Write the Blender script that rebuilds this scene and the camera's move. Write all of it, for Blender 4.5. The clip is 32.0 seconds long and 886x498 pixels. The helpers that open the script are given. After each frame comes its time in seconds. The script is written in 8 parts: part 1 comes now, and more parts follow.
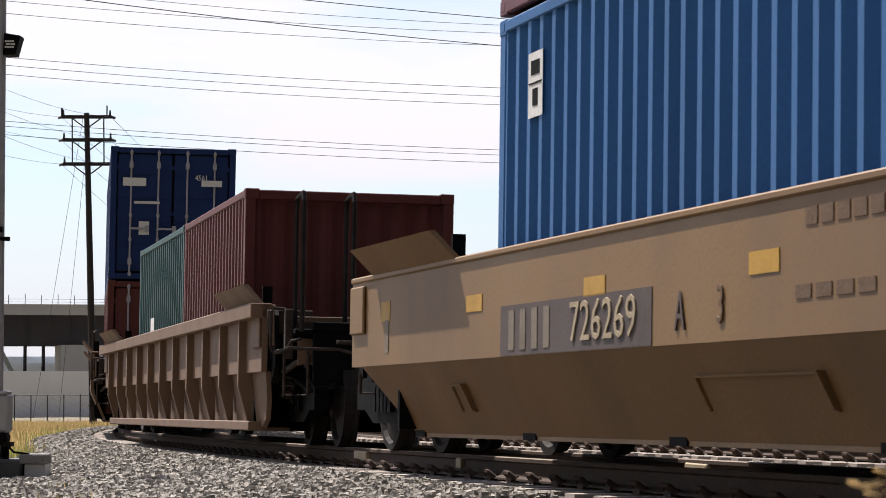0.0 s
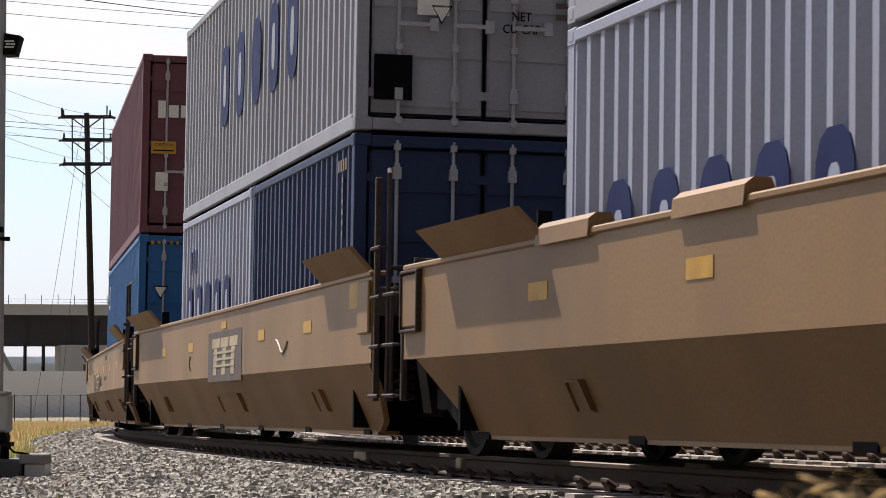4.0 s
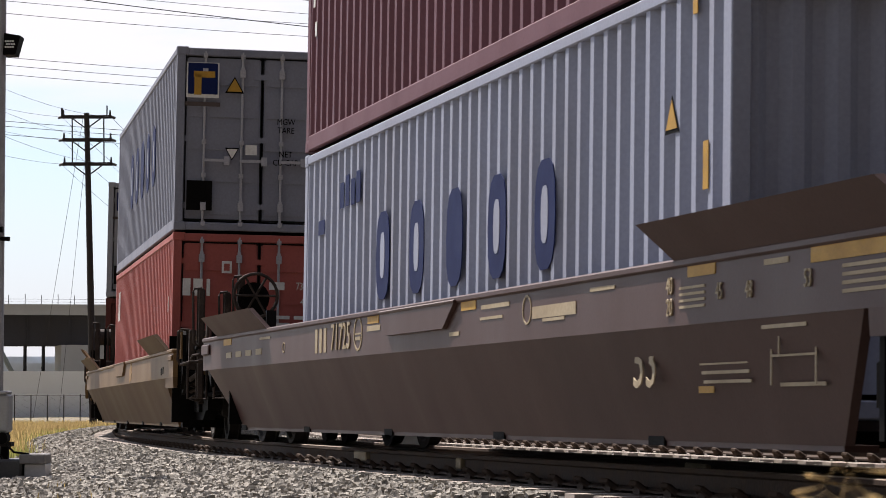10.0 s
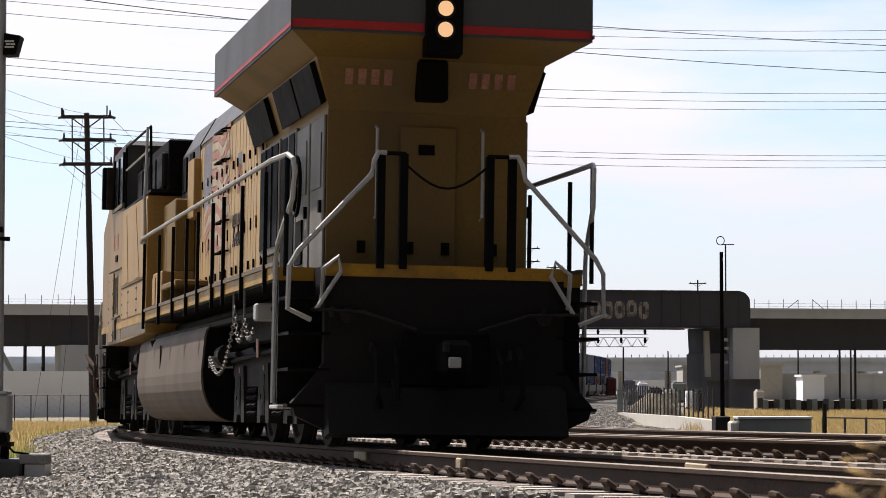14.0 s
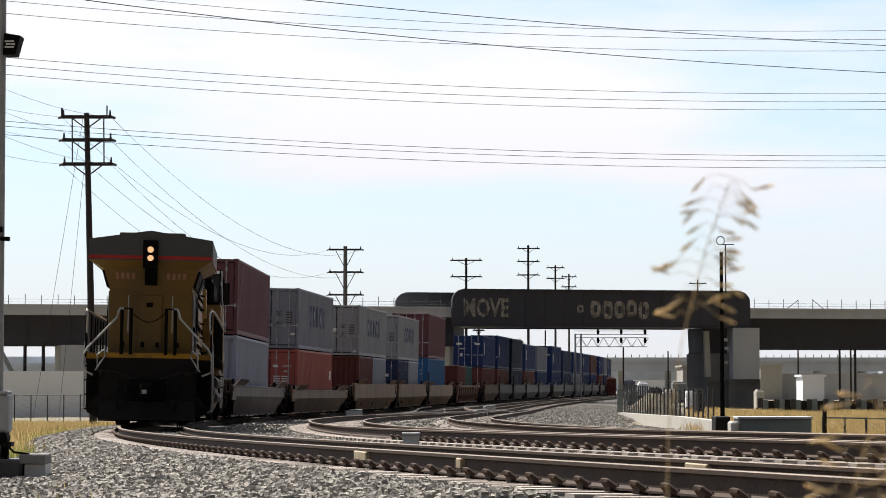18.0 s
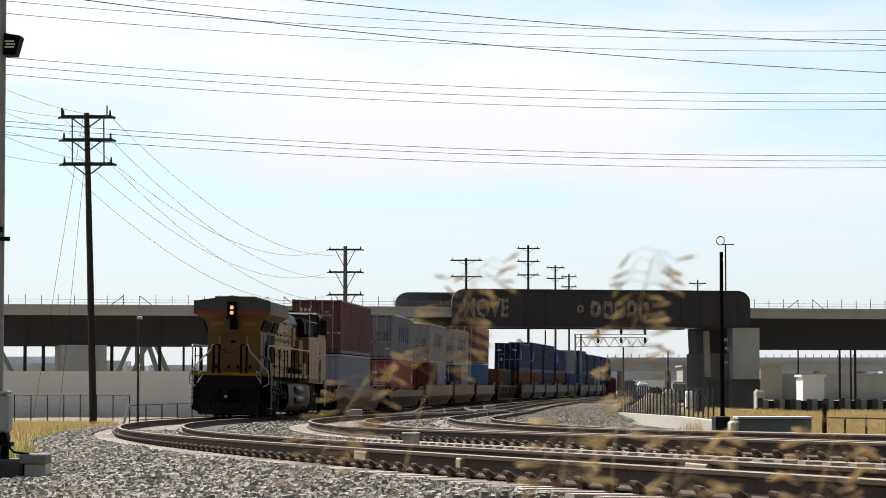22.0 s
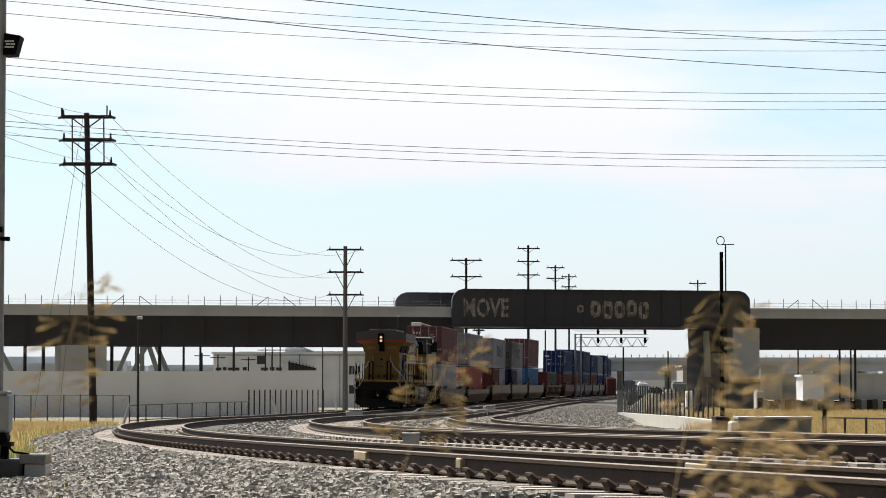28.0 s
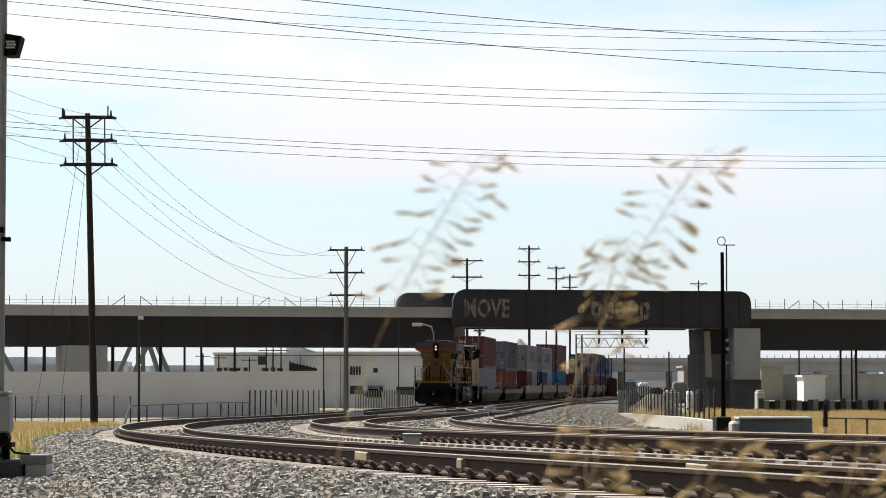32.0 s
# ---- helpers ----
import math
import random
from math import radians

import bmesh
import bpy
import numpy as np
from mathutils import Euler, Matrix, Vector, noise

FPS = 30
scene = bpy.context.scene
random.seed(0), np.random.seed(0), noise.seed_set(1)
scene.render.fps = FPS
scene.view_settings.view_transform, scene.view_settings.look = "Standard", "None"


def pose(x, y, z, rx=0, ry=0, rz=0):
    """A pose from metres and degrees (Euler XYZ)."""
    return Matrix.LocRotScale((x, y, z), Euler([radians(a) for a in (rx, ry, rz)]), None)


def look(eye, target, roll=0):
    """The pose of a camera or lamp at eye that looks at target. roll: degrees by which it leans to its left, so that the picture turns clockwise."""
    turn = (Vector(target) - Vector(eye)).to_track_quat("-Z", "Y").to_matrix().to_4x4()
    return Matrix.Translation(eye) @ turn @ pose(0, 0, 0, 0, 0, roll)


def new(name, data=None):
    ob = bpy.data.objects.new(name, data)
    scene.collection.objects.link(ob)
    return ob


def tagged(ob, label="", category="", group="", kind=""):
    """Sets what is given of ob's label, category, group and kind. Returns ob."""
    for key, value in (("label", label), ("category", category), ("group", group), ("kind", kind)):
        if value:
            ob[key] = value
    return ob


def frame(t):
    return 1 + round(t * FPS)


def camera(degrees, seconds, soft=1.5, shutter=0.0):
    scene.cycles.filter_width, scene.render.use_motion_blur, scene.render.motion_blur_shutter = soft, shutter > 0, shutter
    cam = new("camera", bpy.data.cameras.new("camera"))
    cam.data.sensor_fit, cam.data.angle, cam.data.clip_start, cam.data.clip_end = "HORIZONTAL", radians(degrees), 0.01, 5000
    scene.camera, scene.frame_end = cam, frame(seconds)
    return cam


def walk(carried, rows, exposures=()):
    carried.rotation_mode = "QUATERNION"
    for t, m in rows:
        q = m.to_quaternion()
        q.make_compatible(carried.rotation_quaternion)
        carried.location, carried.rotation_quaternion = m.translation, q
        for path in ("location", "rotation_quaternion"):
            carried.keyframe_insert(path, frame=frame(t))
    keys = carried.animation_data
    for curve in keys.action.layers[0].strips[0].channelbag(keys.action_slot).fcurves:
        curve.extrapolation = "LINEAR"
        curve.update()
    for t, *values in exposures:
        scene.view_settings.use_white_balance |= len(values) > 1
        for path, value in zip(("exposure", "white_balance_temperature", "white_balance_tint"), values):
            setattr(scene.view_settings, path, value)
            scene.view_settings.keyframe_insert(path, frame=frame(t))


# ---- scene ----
# ---- camera ----
EYE = (0.0, 0.0, 1.3977)
LENS = 18.4456
TILT = 2.8635
PIX = LENS / 1568 * 1.009
cam = camera(LENS, 32.0, soft=0.7, shutter=0.06)
cam.data.dof.use_dof, cam.data.dof.focus_distance, cam.data.dof.aperture_fstop = True, 40.0, 15.0


def aim(dx=0.0, dy=0.0):
    """Pose of the tripod head, nudged by a breath of wind."""
    return pose(*EYE, 90 + TILT + dy * PIX, 0, dx * PIX)


walk(cam, [(0.0, aim()), (22.8, aim()), (23.0, aim(-3)), (23.2, aim()), (29.3, aim()), (29.5, aim(0.4, 1)), (29.8, aim(1)),
           (31.2, aim(1)), (31.5, aim(1.6, 2)), (32.0, aim(1.6, 0.8))],
     exposures=[(0.0, 0.9, 6500, 17), (13.0, 0.9, 6500, 17), (16.5, 0.9, 6500, 14), (24.0, 0.9, 6500, 9), (32.0, 0.9, 6500, 9)])

# ---- daylight ----
SUN_DIR = Vector((-0.53, 0.848, 1.28)).normalized()
sun_data = bpy.data.lights.new("sun", "SUN")
sun_data.energy, sun_data.angle, sun_data.color = 5.0, radians(0.55), (1.0, 0.95, 0.87)
sun = new("sun", sun_data)
sun.matrix_world = look(SUN_DIR * 60, (0, 0, 0))

world = bpy.data.worlds.new("sky")
scene.world = world
world.use_nodes = True
wn, wl = world.node_tree.nodes, world.node_tree.links
wn.clear()
w_out, w_bg = wn.new("ShaderNodeOutputWorld"), wn.new("ShaderNodeBackground")
w_sky = wn.new("ShaderNodeTexSky")
w_sky.sky_type, w_sky.sun_disc = "NISHITA", False
w_sky.sun_elevation = math.asin(SUN_DIR.z)
w_sky.sun_rotation = math.atan2(SUN_DIR.x, SUN_DIR.y)
w_sky.air_density, w_sky.dust_density, w_sky.ozone_density = 1.0, 0.6, 2.0
w_co = wn.new("ShaderNodeTexCoord")
w_map = wn.new("ShaderNodeMapping")
w_map.inputs["Scale"].default_value = (1.0, 1.0, 5.0)
w_noise = wn.new("ShaderNodeTexNoise")
w_noise.inputs["Scale"].default_value, w_noise.inputs["Detail"].default_value = 3.2, 7.0
w_noise.inputs["Roughness"].default_value = 0.55
w_ramp = wn.new("ShaderNodeValToRGB")
w_ramp.color_ramp.elements[0].position, w_ramp.color_ramp.elements[1].position = 0.36, 0.62
w_mix = wn.new("ShaderNodeMix")
w_mix.data_type = "RGBA"
wl.new(w_co.outputs["Generated"], w_map.inputs["Vector"])
wl.new(w_map.outputs[0], w_noise.inputs["Vector"])
wl.new(w_noise.outputs["Fac"], w_ramp.inputs["Fac"])
# haze thickens towards the horizon
w_sep = wn.new("ShaderNodeSeparateXYZ")
wl.new(w_co.outputs["Generated"], w_sep.inputs[0])
w_haze = wn.new("ShaderNodeMapRange")
w_haze.inputs["From Min"].default_value, w_haze.inputs["From Max"].default_value = 0.02, 0.15
w_haze.inputs["To Min"].default_value, w_haze.inputs["To Max"].default_value = 0.78, 0.0
wl.new(w_sep.outputs["Z"], w_haze.inputs["Value"])
w_cover = wn.new("ShaderNodeMath")
w_cover.operation = "MAXIMUM"
wl.new(w_haze.outputs[0], w_cover.inputs[0])
wl.new(w_ramp.outputs["Color"], w_cover.inputs[1])
w_veil = wn.new("ShaderNodeMix")
w_veil.data_type = "RGBA"
w_veil.inputs[6].default_value, w_veil.inputs[7].default_value = (9.3, 9.35, 9.6, 1), (7.9, 8.0, 8.7, 1)
w_low = wn.new("ShaderNodeMapRange")
w_low.inputs["From Min"].default_value, w_low.inputs["From Max"].default_value = 0.03, 0.11
w_low.inputs["To Min"].default_value, w_low.inputs["To Max"].default_value = 1.0, 0.0
wl.new(w_sep.outputs["Z"], w_low.inputs["Value"])
wl.new(w_low.outputs[0], w_veil.inputs["Factor"])
wl.new(w_veil.outputs[2], w_mix.inputs[7])
wl.new(w_cover.outputs[0], w_mix.inputs["Factor"])
w_tint = wn.new("ShaderNodeMix")
w_tint.data_type, w_tint.blend_type = "RGBA", "MULTIPLY"
w_tint.inputs["Factor"].default_value = 1.0
w_tint.inputs[7].default_value = (0.98, 1.2, 1.34, 1)
wl.new(w_sky.outputs[0], w_tint.inputs[6])
wl.new(w_tint.outputs[2], w_mix.inputs[6])
# thin high haze scatters forward: the sky is brightest on the sun's side and dim behind
w_dot = wn.new("ShaderNodeVectorMath")
w_dot.operation = "DOT_PRODUCT"
w_dot.inputs[1].default_value = SUN_DIR
wl.new(w_co.outputs["Generated"], w_dot.inputs[0])
w_glow = wn.new("ShaderNodeMapRange")
w_glow.interpolation_type = "SMOOTHSTEP"
w_glow.inputs["From Min"].default_value, w_glow.inputs["From Max"].default_value = 0.08, 0.42
w_glow.inputs["To Min"].default_value, w_glow.inputs["To Max"].default_value = 0.0052, 0.0575
wl.new(w_dot.outputs["Value"], w_glow.inputs["Value"])
wl.new(w_mix.outputs[2], w_bg.inputs["Color"])
wl.new(w_glow.outputs[0], w_bg.inputs["Strength"])
wl.new(w_bg.outputs[0], w_out.inputs["Surface"])


# ---- materials ----
def surface(name, colour, rough=0.7, metal=0.0, vary=0.25, scale=6.0, fine=60.0, bump=0.15, stain=None, amount=0.3, streak=1.0, island=0.0, random_by=0.0, spec=None):
    """A worn surface: broad stains, fine grain and relief over a base colour."""
    m = bpy.data.materials.new(name)
    m.use_nodes = True
    n, l = m.node_tree.nodes, m.node_tree.links
    b = n["Principled BSDF"]
    b.inputs["Metallic"].default_value = metal
    b.inputs["Specular IOR Level"].default_value = spec if spec is not None else (0.5 if rough < 0.4 else 0.22)
    co = n.new("ShaderNodeTexCoord")
    mp = n.new("ShaderNodeMapping")
    mp.inputs["Scale"].default_value = (1, 1, 1 / streak)
    l.new(co.outputs["Object"], mp.inputs["Vector"])
    big, small = n.new("ShaderNodeTexNoise"), n.new("ShaderNodeTexNoise")
    big.inputs["Scale"].default_value, big.inputs["Detail"].default_value = scale, 6
    small.inputs["Scale"].default_value, small.inputs["Detail"].default_value = fine, 4
    l.new(mp.outputs[0], big.inputs["Vector"])
    l.new(co.outputs["Object"], small.inputs["Vector"])
    dark = [c * (1 - vary) for c in colour[:3]] + [1]
    light = [min(1, c * (1 + vary)) for c in colour[:3]] + [1]
    r1 = n.new("ShaderNodeValToRGB")
    r1.color_ramp.elements[0].color, r1.color_ramp.elements[1].color = dark, light
    r1.color_ramp.elements[0].position, r1.color_ramp.elements[1].position = 0.3, 0.7
    l.new(small.outputs["Fac"], r1.inputs["Fac"])
    mix = n.new("ShaderNodeMix")
    mix.data_type = "RGBA"
    r2 = n.new("ShaderNodeValToRGB")
    r2.color_ramp.elements[0].position, r2.color_ramp.elements[1].position = 0.45, 0.72
    r2.color_ramp.elements[1].color = (amount, amount, amount, 1)
    l.new(big.outputs["Fac"], r2.inputs["Fac"])
    l.new(r2.outputs["Color"], mix.inputs["Factor"])
    l.new(r1.outputs["Color"], mix.inputs[6])
    s = stain or [c * 0.45 for c in colour[:3]]
    mix.inputs[7].default_value = (*s[:3], 1)
    last = mix.outputs[2]
    if island or random_by:
        hsv = n.new("ShaderNodeHueSaturation")
        rnd = n.new("ShaderNodeNewGeometry") if island else n.new("ShaderNodeObjectInfo")
        mr = n.new("ShaderNodeMapRange")
        k = island or random_by
        mr.inputs["To Min"].default_value, mr.inputs["To Max"].default_value = 1 - k, 1 + k
        l.new(rnd.outputs["Random Per Island" if island else "Random"], mr.inputs["Value"])
        l.new(mr.outputs[0], hsv.inputs["Value"])
        l.new(last, hsv.inputs["Color"])
        last = hsv.outputs[0]
    l.new(last, b.inputs["Base Color"])
    rr = n.new("ShaderNodeMapRange")
    rr.inputs["To Min"].default_value, rr.inputs["To Max"].default_value = max(0.05, rough - 0.12), min(1, rough + 0.15)
    l.new(big.outputs["Fac"], rr.inputs["Value"])
    l.new(rr.outputs[0], b.inputs["Roughness"])
    if bump:
        bp = n.new("ShaderNodeBump")
        bp.inputs["Strength"].default_value, bp.inputs["Distance"].default_value = bump, 0.02
        l.new(small.outputs["Fac"], bp.inputs["Height"])
        l.new(bp.outputs[0], b.inputs["Normal"])
    return m


def leafy(m, share=0.55):
    """Lets light through a thin dry blade."""
    n, l = m.node_tree.nodes, m.node_tree.links
    b, out = n["Principled BSDF"], n["Material Output"]
    t, x = n.new("ShaderNodeBsdfTranslucent"), n.new("ShaderNodeMixShader")
    l.new(b.inputs["Base Color"].links[0].from_socket, t.inputs["Color"])
    x.inputs[0].default_value = share
    l.new(b.outputs[0], x.inputs[1])
    l.new(t.outputs[0], x.inputs[2])
    l.new(x.outputs[0], out.inputs["Surface"])
    return m


def glow(name, colour, power):
    m = bpy.data.materials.new(name)
    m.use_nodes = True
    b = m.node_tree.nodes["Principled BSDF"]
    b.inputs["Base Color"].default_value = (*colour, 1)
    b.inputs["Emission Color"].default_value = (*colour, 1)
    b.inputs["Emission Strength"].default_value = power
    return m


TAN = surface("tan_car_paint", (0.194, 0.108, 0.037), 0.5, vary=0.14, scale=0.7, fine=40, bump=0.04, stain=(0.148, 0.088, 0.045), amount=0.9, streak=2.0, spec=0.25)
WORNTAN = surface("worn_golden_car_paint", (0.148, 0.086, 0.033), 0.5, vary=0.14, scale=0.7, fine=40, bump=0.04, stain=(0.118, 0.072, 0.042), amount=0.9, streak=2.0, spec=0.2)
# Darker copies of the tan paints: shade of down-facing plates put into colour.
TANSHADE = surface("shaded_tan_car_paint", (0.150, 0.080, 0.028), 0.6, vary=0.14, scale=0.8, fine=40, bump=0.04, stain=(0.118, 0.066, 0.032), amount=0.8, streak=2.0, spec=0.2)
WORNSHADE = surface("shaded_worn_tan_paint", (0.094, 0.054, 0.023), 0.6, vary=0.14, scale=0.8, fine=40, bump=0.04, stain=(0.085, 0.045, 0.026), amount=0.8, streak=2.0, spec=0.2)
OXIDE = surface("brown_car_paint", (0.060, 0.029, 0.0245), 0.48, vary=0.10, scale=1.5, fine=40, bump=0.04, stain=(0.062, 0.0372, 0.031), amount=0.45, streak=2.5, spec=0.25)
RIBTAN = surface("faded_tan_car_paint", (0.155, 0.0961, 0.0589), 0.65, vary=0.10, scale=1.3, fine=40, bump=0.04, stain=(0.1116, 0.0682, 0.0496), amount=0.5, streak=2.5)
GREYCAR = surface("pale_grey_car_paint", (0.155, 0.1395, 0.124), 0.6, vary=0.1, scale=1.2, stain=(0.124, 0.1054, 0.0868), amount=0.4, streak=2)
BLACK = surface("black_iron", (0.0035, 0.0032, 0.003), 0.65, vary=0.3, scale=5, fine=50, bump=0.1, stain=(0.010, 0.008, 0.007), amount=0.5, spec=0.05)
DUSTY = surface("dusty_grey_iron", (0.022, 0.019, 0.017), 0.7, vary=0.25, scale=5, fine=50, bump=0.1, stain=(0.010, 0.008, 0.007), amount=0.7, spec=0.08)
ENDIRON = surface("dusty_brown_iron", (0.045, 0.033, 0.027), 0.7, vary=0.3, scale=5, fine=50, bump=0.1, stain=(0.014, 0.011, 0.009), amount=0.7, spec=0.14)
PALEBAND = surface("dusty_grey_band", (0.125, 0.098, 0.066), 0.6, vary=0.12, scale=2, stain=(0.085, 0.066, 0.045), amount=0.6)
GOLDLINE = surface("worn_golden_line", (0.32, 0.185, 0.03), 0.5, vary=0.2, scale=2.5, fine=30, bump=0.03, stain=(0.20, 0.125, 0.045), amount=0.9, streak=2)
TRUCKGREY = surface("dusty_truck_casting", (0.0136, 0.0119, 0.0093), 0.75, vary=0.25, scale=4, fine=40, bump=0.15, stain=(0.018, 0.015, 0.013), amount=0.8, spec=0.1)
STEEL = surface("worn_wheel_steel", (0.03, 0.026, 0.023), 0.5, 0.3, vary=0.2, scale=6, spec=0.15)
WHITE = surface("white_lettering", (0.624, 0.616, 0.584), 0.6, vary=0.08, scale=3, fine=30, bump=0, stain=(0.4, 0.384, 0.352), amount=0.35)
CREAM = surface("cream_lettering", (0.36, 0.29, 0.185), 0.6, vary=0.12, scale=3, fine=30, bump=0, stain=(0.2, 0.15, 0.095), amount=0.5)
NAVYINK = surface("navy_lettering", (0.007, 0.014, 0.068), 0.6, vary=0.1, scale=3, bump=0, spec=0.1)
SIGNYEL = surface("yellow_reflector", (0.42, 0.235, 0.03), 0.5, vary=0.1, scale=5, bump=0, stain=(0.25, 0.14, 0.04), amount=0.5)
DARKPATCH = surface("grey_brown_patch", (0.082, 0.062, 0.055), 0.6, vary=0.15, scale=3, bump=0)
RAILTOP = surface("polished_rail_head", (0.155, 0.118, 0.085), 0.55, 0.3, vary=0.2, scale=3)
RAILSIDE = surface("rusty_rail_web", (0.040, 0.0245, 0.016), 0.8, vary=0.3, scale=6, fine=50, bump=0.2, stain=(0.085, 0.05, 0.026), amount=0.45)
TIE = surface("weathered_concrete_tie", (0.32, 0.275, 0.235), 0.85, vary=0.12, scale=4, fine=70, bump=0.2, stain=(0.18, 0.14, 0.11), amount=0.45, random_by=0.15)
STONE = surface("crushed_ballast_stone", (0.268, 0.248, 0.212), 0.8, vary=0.2, scale=9, fine=90, bump=0.3, stain=(0.12, 0.105, 0.085), amount=0.5, island=0.42)
# Much darker than the stones: the gaps' shade is put into the bed.
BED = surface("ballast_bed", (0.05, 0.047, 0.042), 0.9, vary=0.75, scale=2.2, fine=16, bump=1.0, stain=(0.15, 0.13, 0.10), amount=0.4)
EARTH = surface("dry_earth", (0.175, 0.15, 0.105), 0.95, vary=0.3, scale=0.25, fine=9, bump=0.6, stain=(0.15, 0.14, 0.07), amount=0.7)
CONCRETE = surface("grey_concrete", (0.48, 0.485, 0.485), 0.85, vary=0.08, scale=0.7, fine=25, bump=0.08, stain=(0.38, 0.38, 0.375), amount=0.6, streak=3)
PALEWALL = surface("pale_rendered_wall", (0.80, 0.82, 0.84), 0.85, vary=0.05, scale=0.4, fine=20, bump=0.05, stain=(0.70, 0.71, 0.72), amount=0.5, streak=3)
PALECURB = surface("sunlit_pale_concrete", (0.44, 0.42, 0.37), 0.85, vary=0.08, scale=1.2, fine=30, bump=0.1, stain=(0.36, 0.33, 0.28), amount=0.5)
# Concrete of the far bridge, with distance haze mixed into its blue-grey.
HAZECONC = surface("haze_tinted_concrete", (0.52, 0.56, 0.63), 0.85, vary=0.06, scale=0.3, fine=8, bump=0.05, stain=(0.34, 0.37, 0.42), amount=0.5, streak=3)
# Dark concrete; on the bridge piers its tone holds their shade.
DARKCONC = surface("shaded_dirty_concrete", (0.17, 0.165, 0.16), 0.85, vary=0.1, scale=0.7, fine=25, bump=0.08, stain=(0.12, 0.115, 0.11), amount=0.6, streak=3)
# Black raised and blued so that the girders carry the distance haze.
GIRDER = surface("black_painted_girder", (0.056, 0.055, 0.064), 0.6, vary=0.2, scale=0.6, fine=20, bump=0.05, stain=(0.055, 0.047, 0.044), amount=0.5, streak=4, spec=0.2)
GREYSTEEL = surface("grey_green_steel", (0.19, 0.215, 0.205), 0.6, vary=0.1, scale=1)
# Pole dark raised a little, also for haze.
POLEWOOD = surface("tarred_pole_wood", (0.036, 0.030, 0.027), 0.85, vary=0.3, scale=2, fine=50, bump=0.3, streak=8)
FAINTINK = surface("faint_stencil_ink", (0.115, 0.068, 0.036), 0.6, vary=0.3, scale=6)
LOCKROD = surface("pale_lock_rod_steel", (0.33, 0.33, 0.36), 0.5, vary=0.12, scale=4, stain=(0.26, 0.24, 0.23), amount=0.5)
GALV = surface("galvanised_steel", (0.30, 0.305, 0.31), 0.5, 0.4, vary=0.1, scale=4)
FENCEGREY = surface("dull_fence_steel", (0.062, 0.062, 0.062), 0.6, 0.3, vary=0.15, scale=4)
WIRE = surface("weathered_cable", (0.031, 0.031, 0.0341), 0.6, vary=0.1, scale=1, bump=0)
STRAW = leafy(surface("dry_straw", (0.62, 0.50, 0.31), 0.9, vary=0.2, scale=8, fine=80, bump=0, stain=(0.32, 0.264, 0.096), amount=0.5, island=0.3))
DRYGRASS = leafy(surface("dry_golden_grass", (0.37, 0.265, 0.115), 0.9, vary=0.25, scale=0.3, fine=30, bump=0, stain=(0.24, 0.20, 0.07), amount=0.8, island=0.4))
GREENGRASS = leafy(surface("green_weeds", (0.22, 0.235, 0.07), 0.9, vary=0.25, scale=0.4, fine=30, bump=0, stain=(0.30, 0.27, 0.09), amount=0.8, island=0.35))
# One yellow paint in four tones; sun and shade put into the colours.
YELLOW = surface("shaded_yellow_paint", (0.178, 0.108, 0.029), 0.5, vary=0.10, scale=0.9, fine=30, bump=0.03, stain=(0.12, 0.082, 0.04), amount=0.8, streak=3, spec=0.15)
SUNDUSTYEL = surface("dusty_sunlit_yellow", (0.295, 0.170, 0.043), 0.5, vary=0.12, scale=0.9, fine=30, bump=0.03, stain=(0.225, 0.146, 0.066), amount=0.8, streak=3, spec=0.35)
NOSEYELLOW = surface("darker_nose_yellow", (0.205, 0.116, 0.027), 0.5, vary=0.12, scale=0.9, fine=30, bump=0.03, stain=(0.145, 0.090, 0.038), amount=0.8, streak=3, spec=0.35)
HOODYELLOW = surface("sunlit_hood_yellow", (0.36, 0.225, 0.072), 0.5, vary=0.12, scale=0.9, fine=30, bump=0.03, stain=(0.26, 0.175, 0.085), amount=0.8, streak=3, spec=0.35)
ENDGOLD = surface("golden_edge_paint", (0.30, 0.155, 0.012), 0.5, vary=0.15, scale=2, stain=(0.09, 0.055, 0.02), amount=0.8)
LOCOGREY = surface("grey_roof_paint", (0.06, 0.06, 0.06), 0.55, vary=0.1, scale=1.2, stain=(0.0558, 0.0527, 0.0496), amount=0.5, streak=2)
TANKGREY = surface("dusty_tank_paint", (0.102, 0.076, 0.053), 0.65, vary=0.08, scale=1.0, fine=40, bump=0.03, stain=(0.070, 0.048, 0.034), amount=0.6, streak=2)
LOCODARK = surface("sooty_end_paint", (0.012, 0.011, 0.0105), 0.6, vary=0.2, scale=2, stain=(0.010, 0.008, 0.007), amount=0.4, spec=0.06)
PALEGREYDOOR = surface("faded_grey_door_paint", (0.15, 0.135, 0.115), 0.55, vary=0.12, scale=1.5, stain=(0.10, 0.085, 0.065), amount=0.7, streak=3)
REDLINE = surface("red_stripe", (0.336, 0.024, 0.02), 0.5, vary=0.08, scale=2, bump=0)
HANDRAIL = surface("pale_handrail", (0.341, 0.3348, 0.3162), 0.5, vary=0.1, scale=5)
RUBBER = surface("black_rubber", (0.008, 0.008, 0.008), 0.8, vary=0.2, scale=5, spec=0.05)
GLASS = surface("dark_window_glass", (0.00744, 0.00868, 0.00992), 0.08, vary=0.1, scale=1, bump=0)
LAMP = glow("lit_headlamp", (1.0, 0.60, 0.30), 0.36)


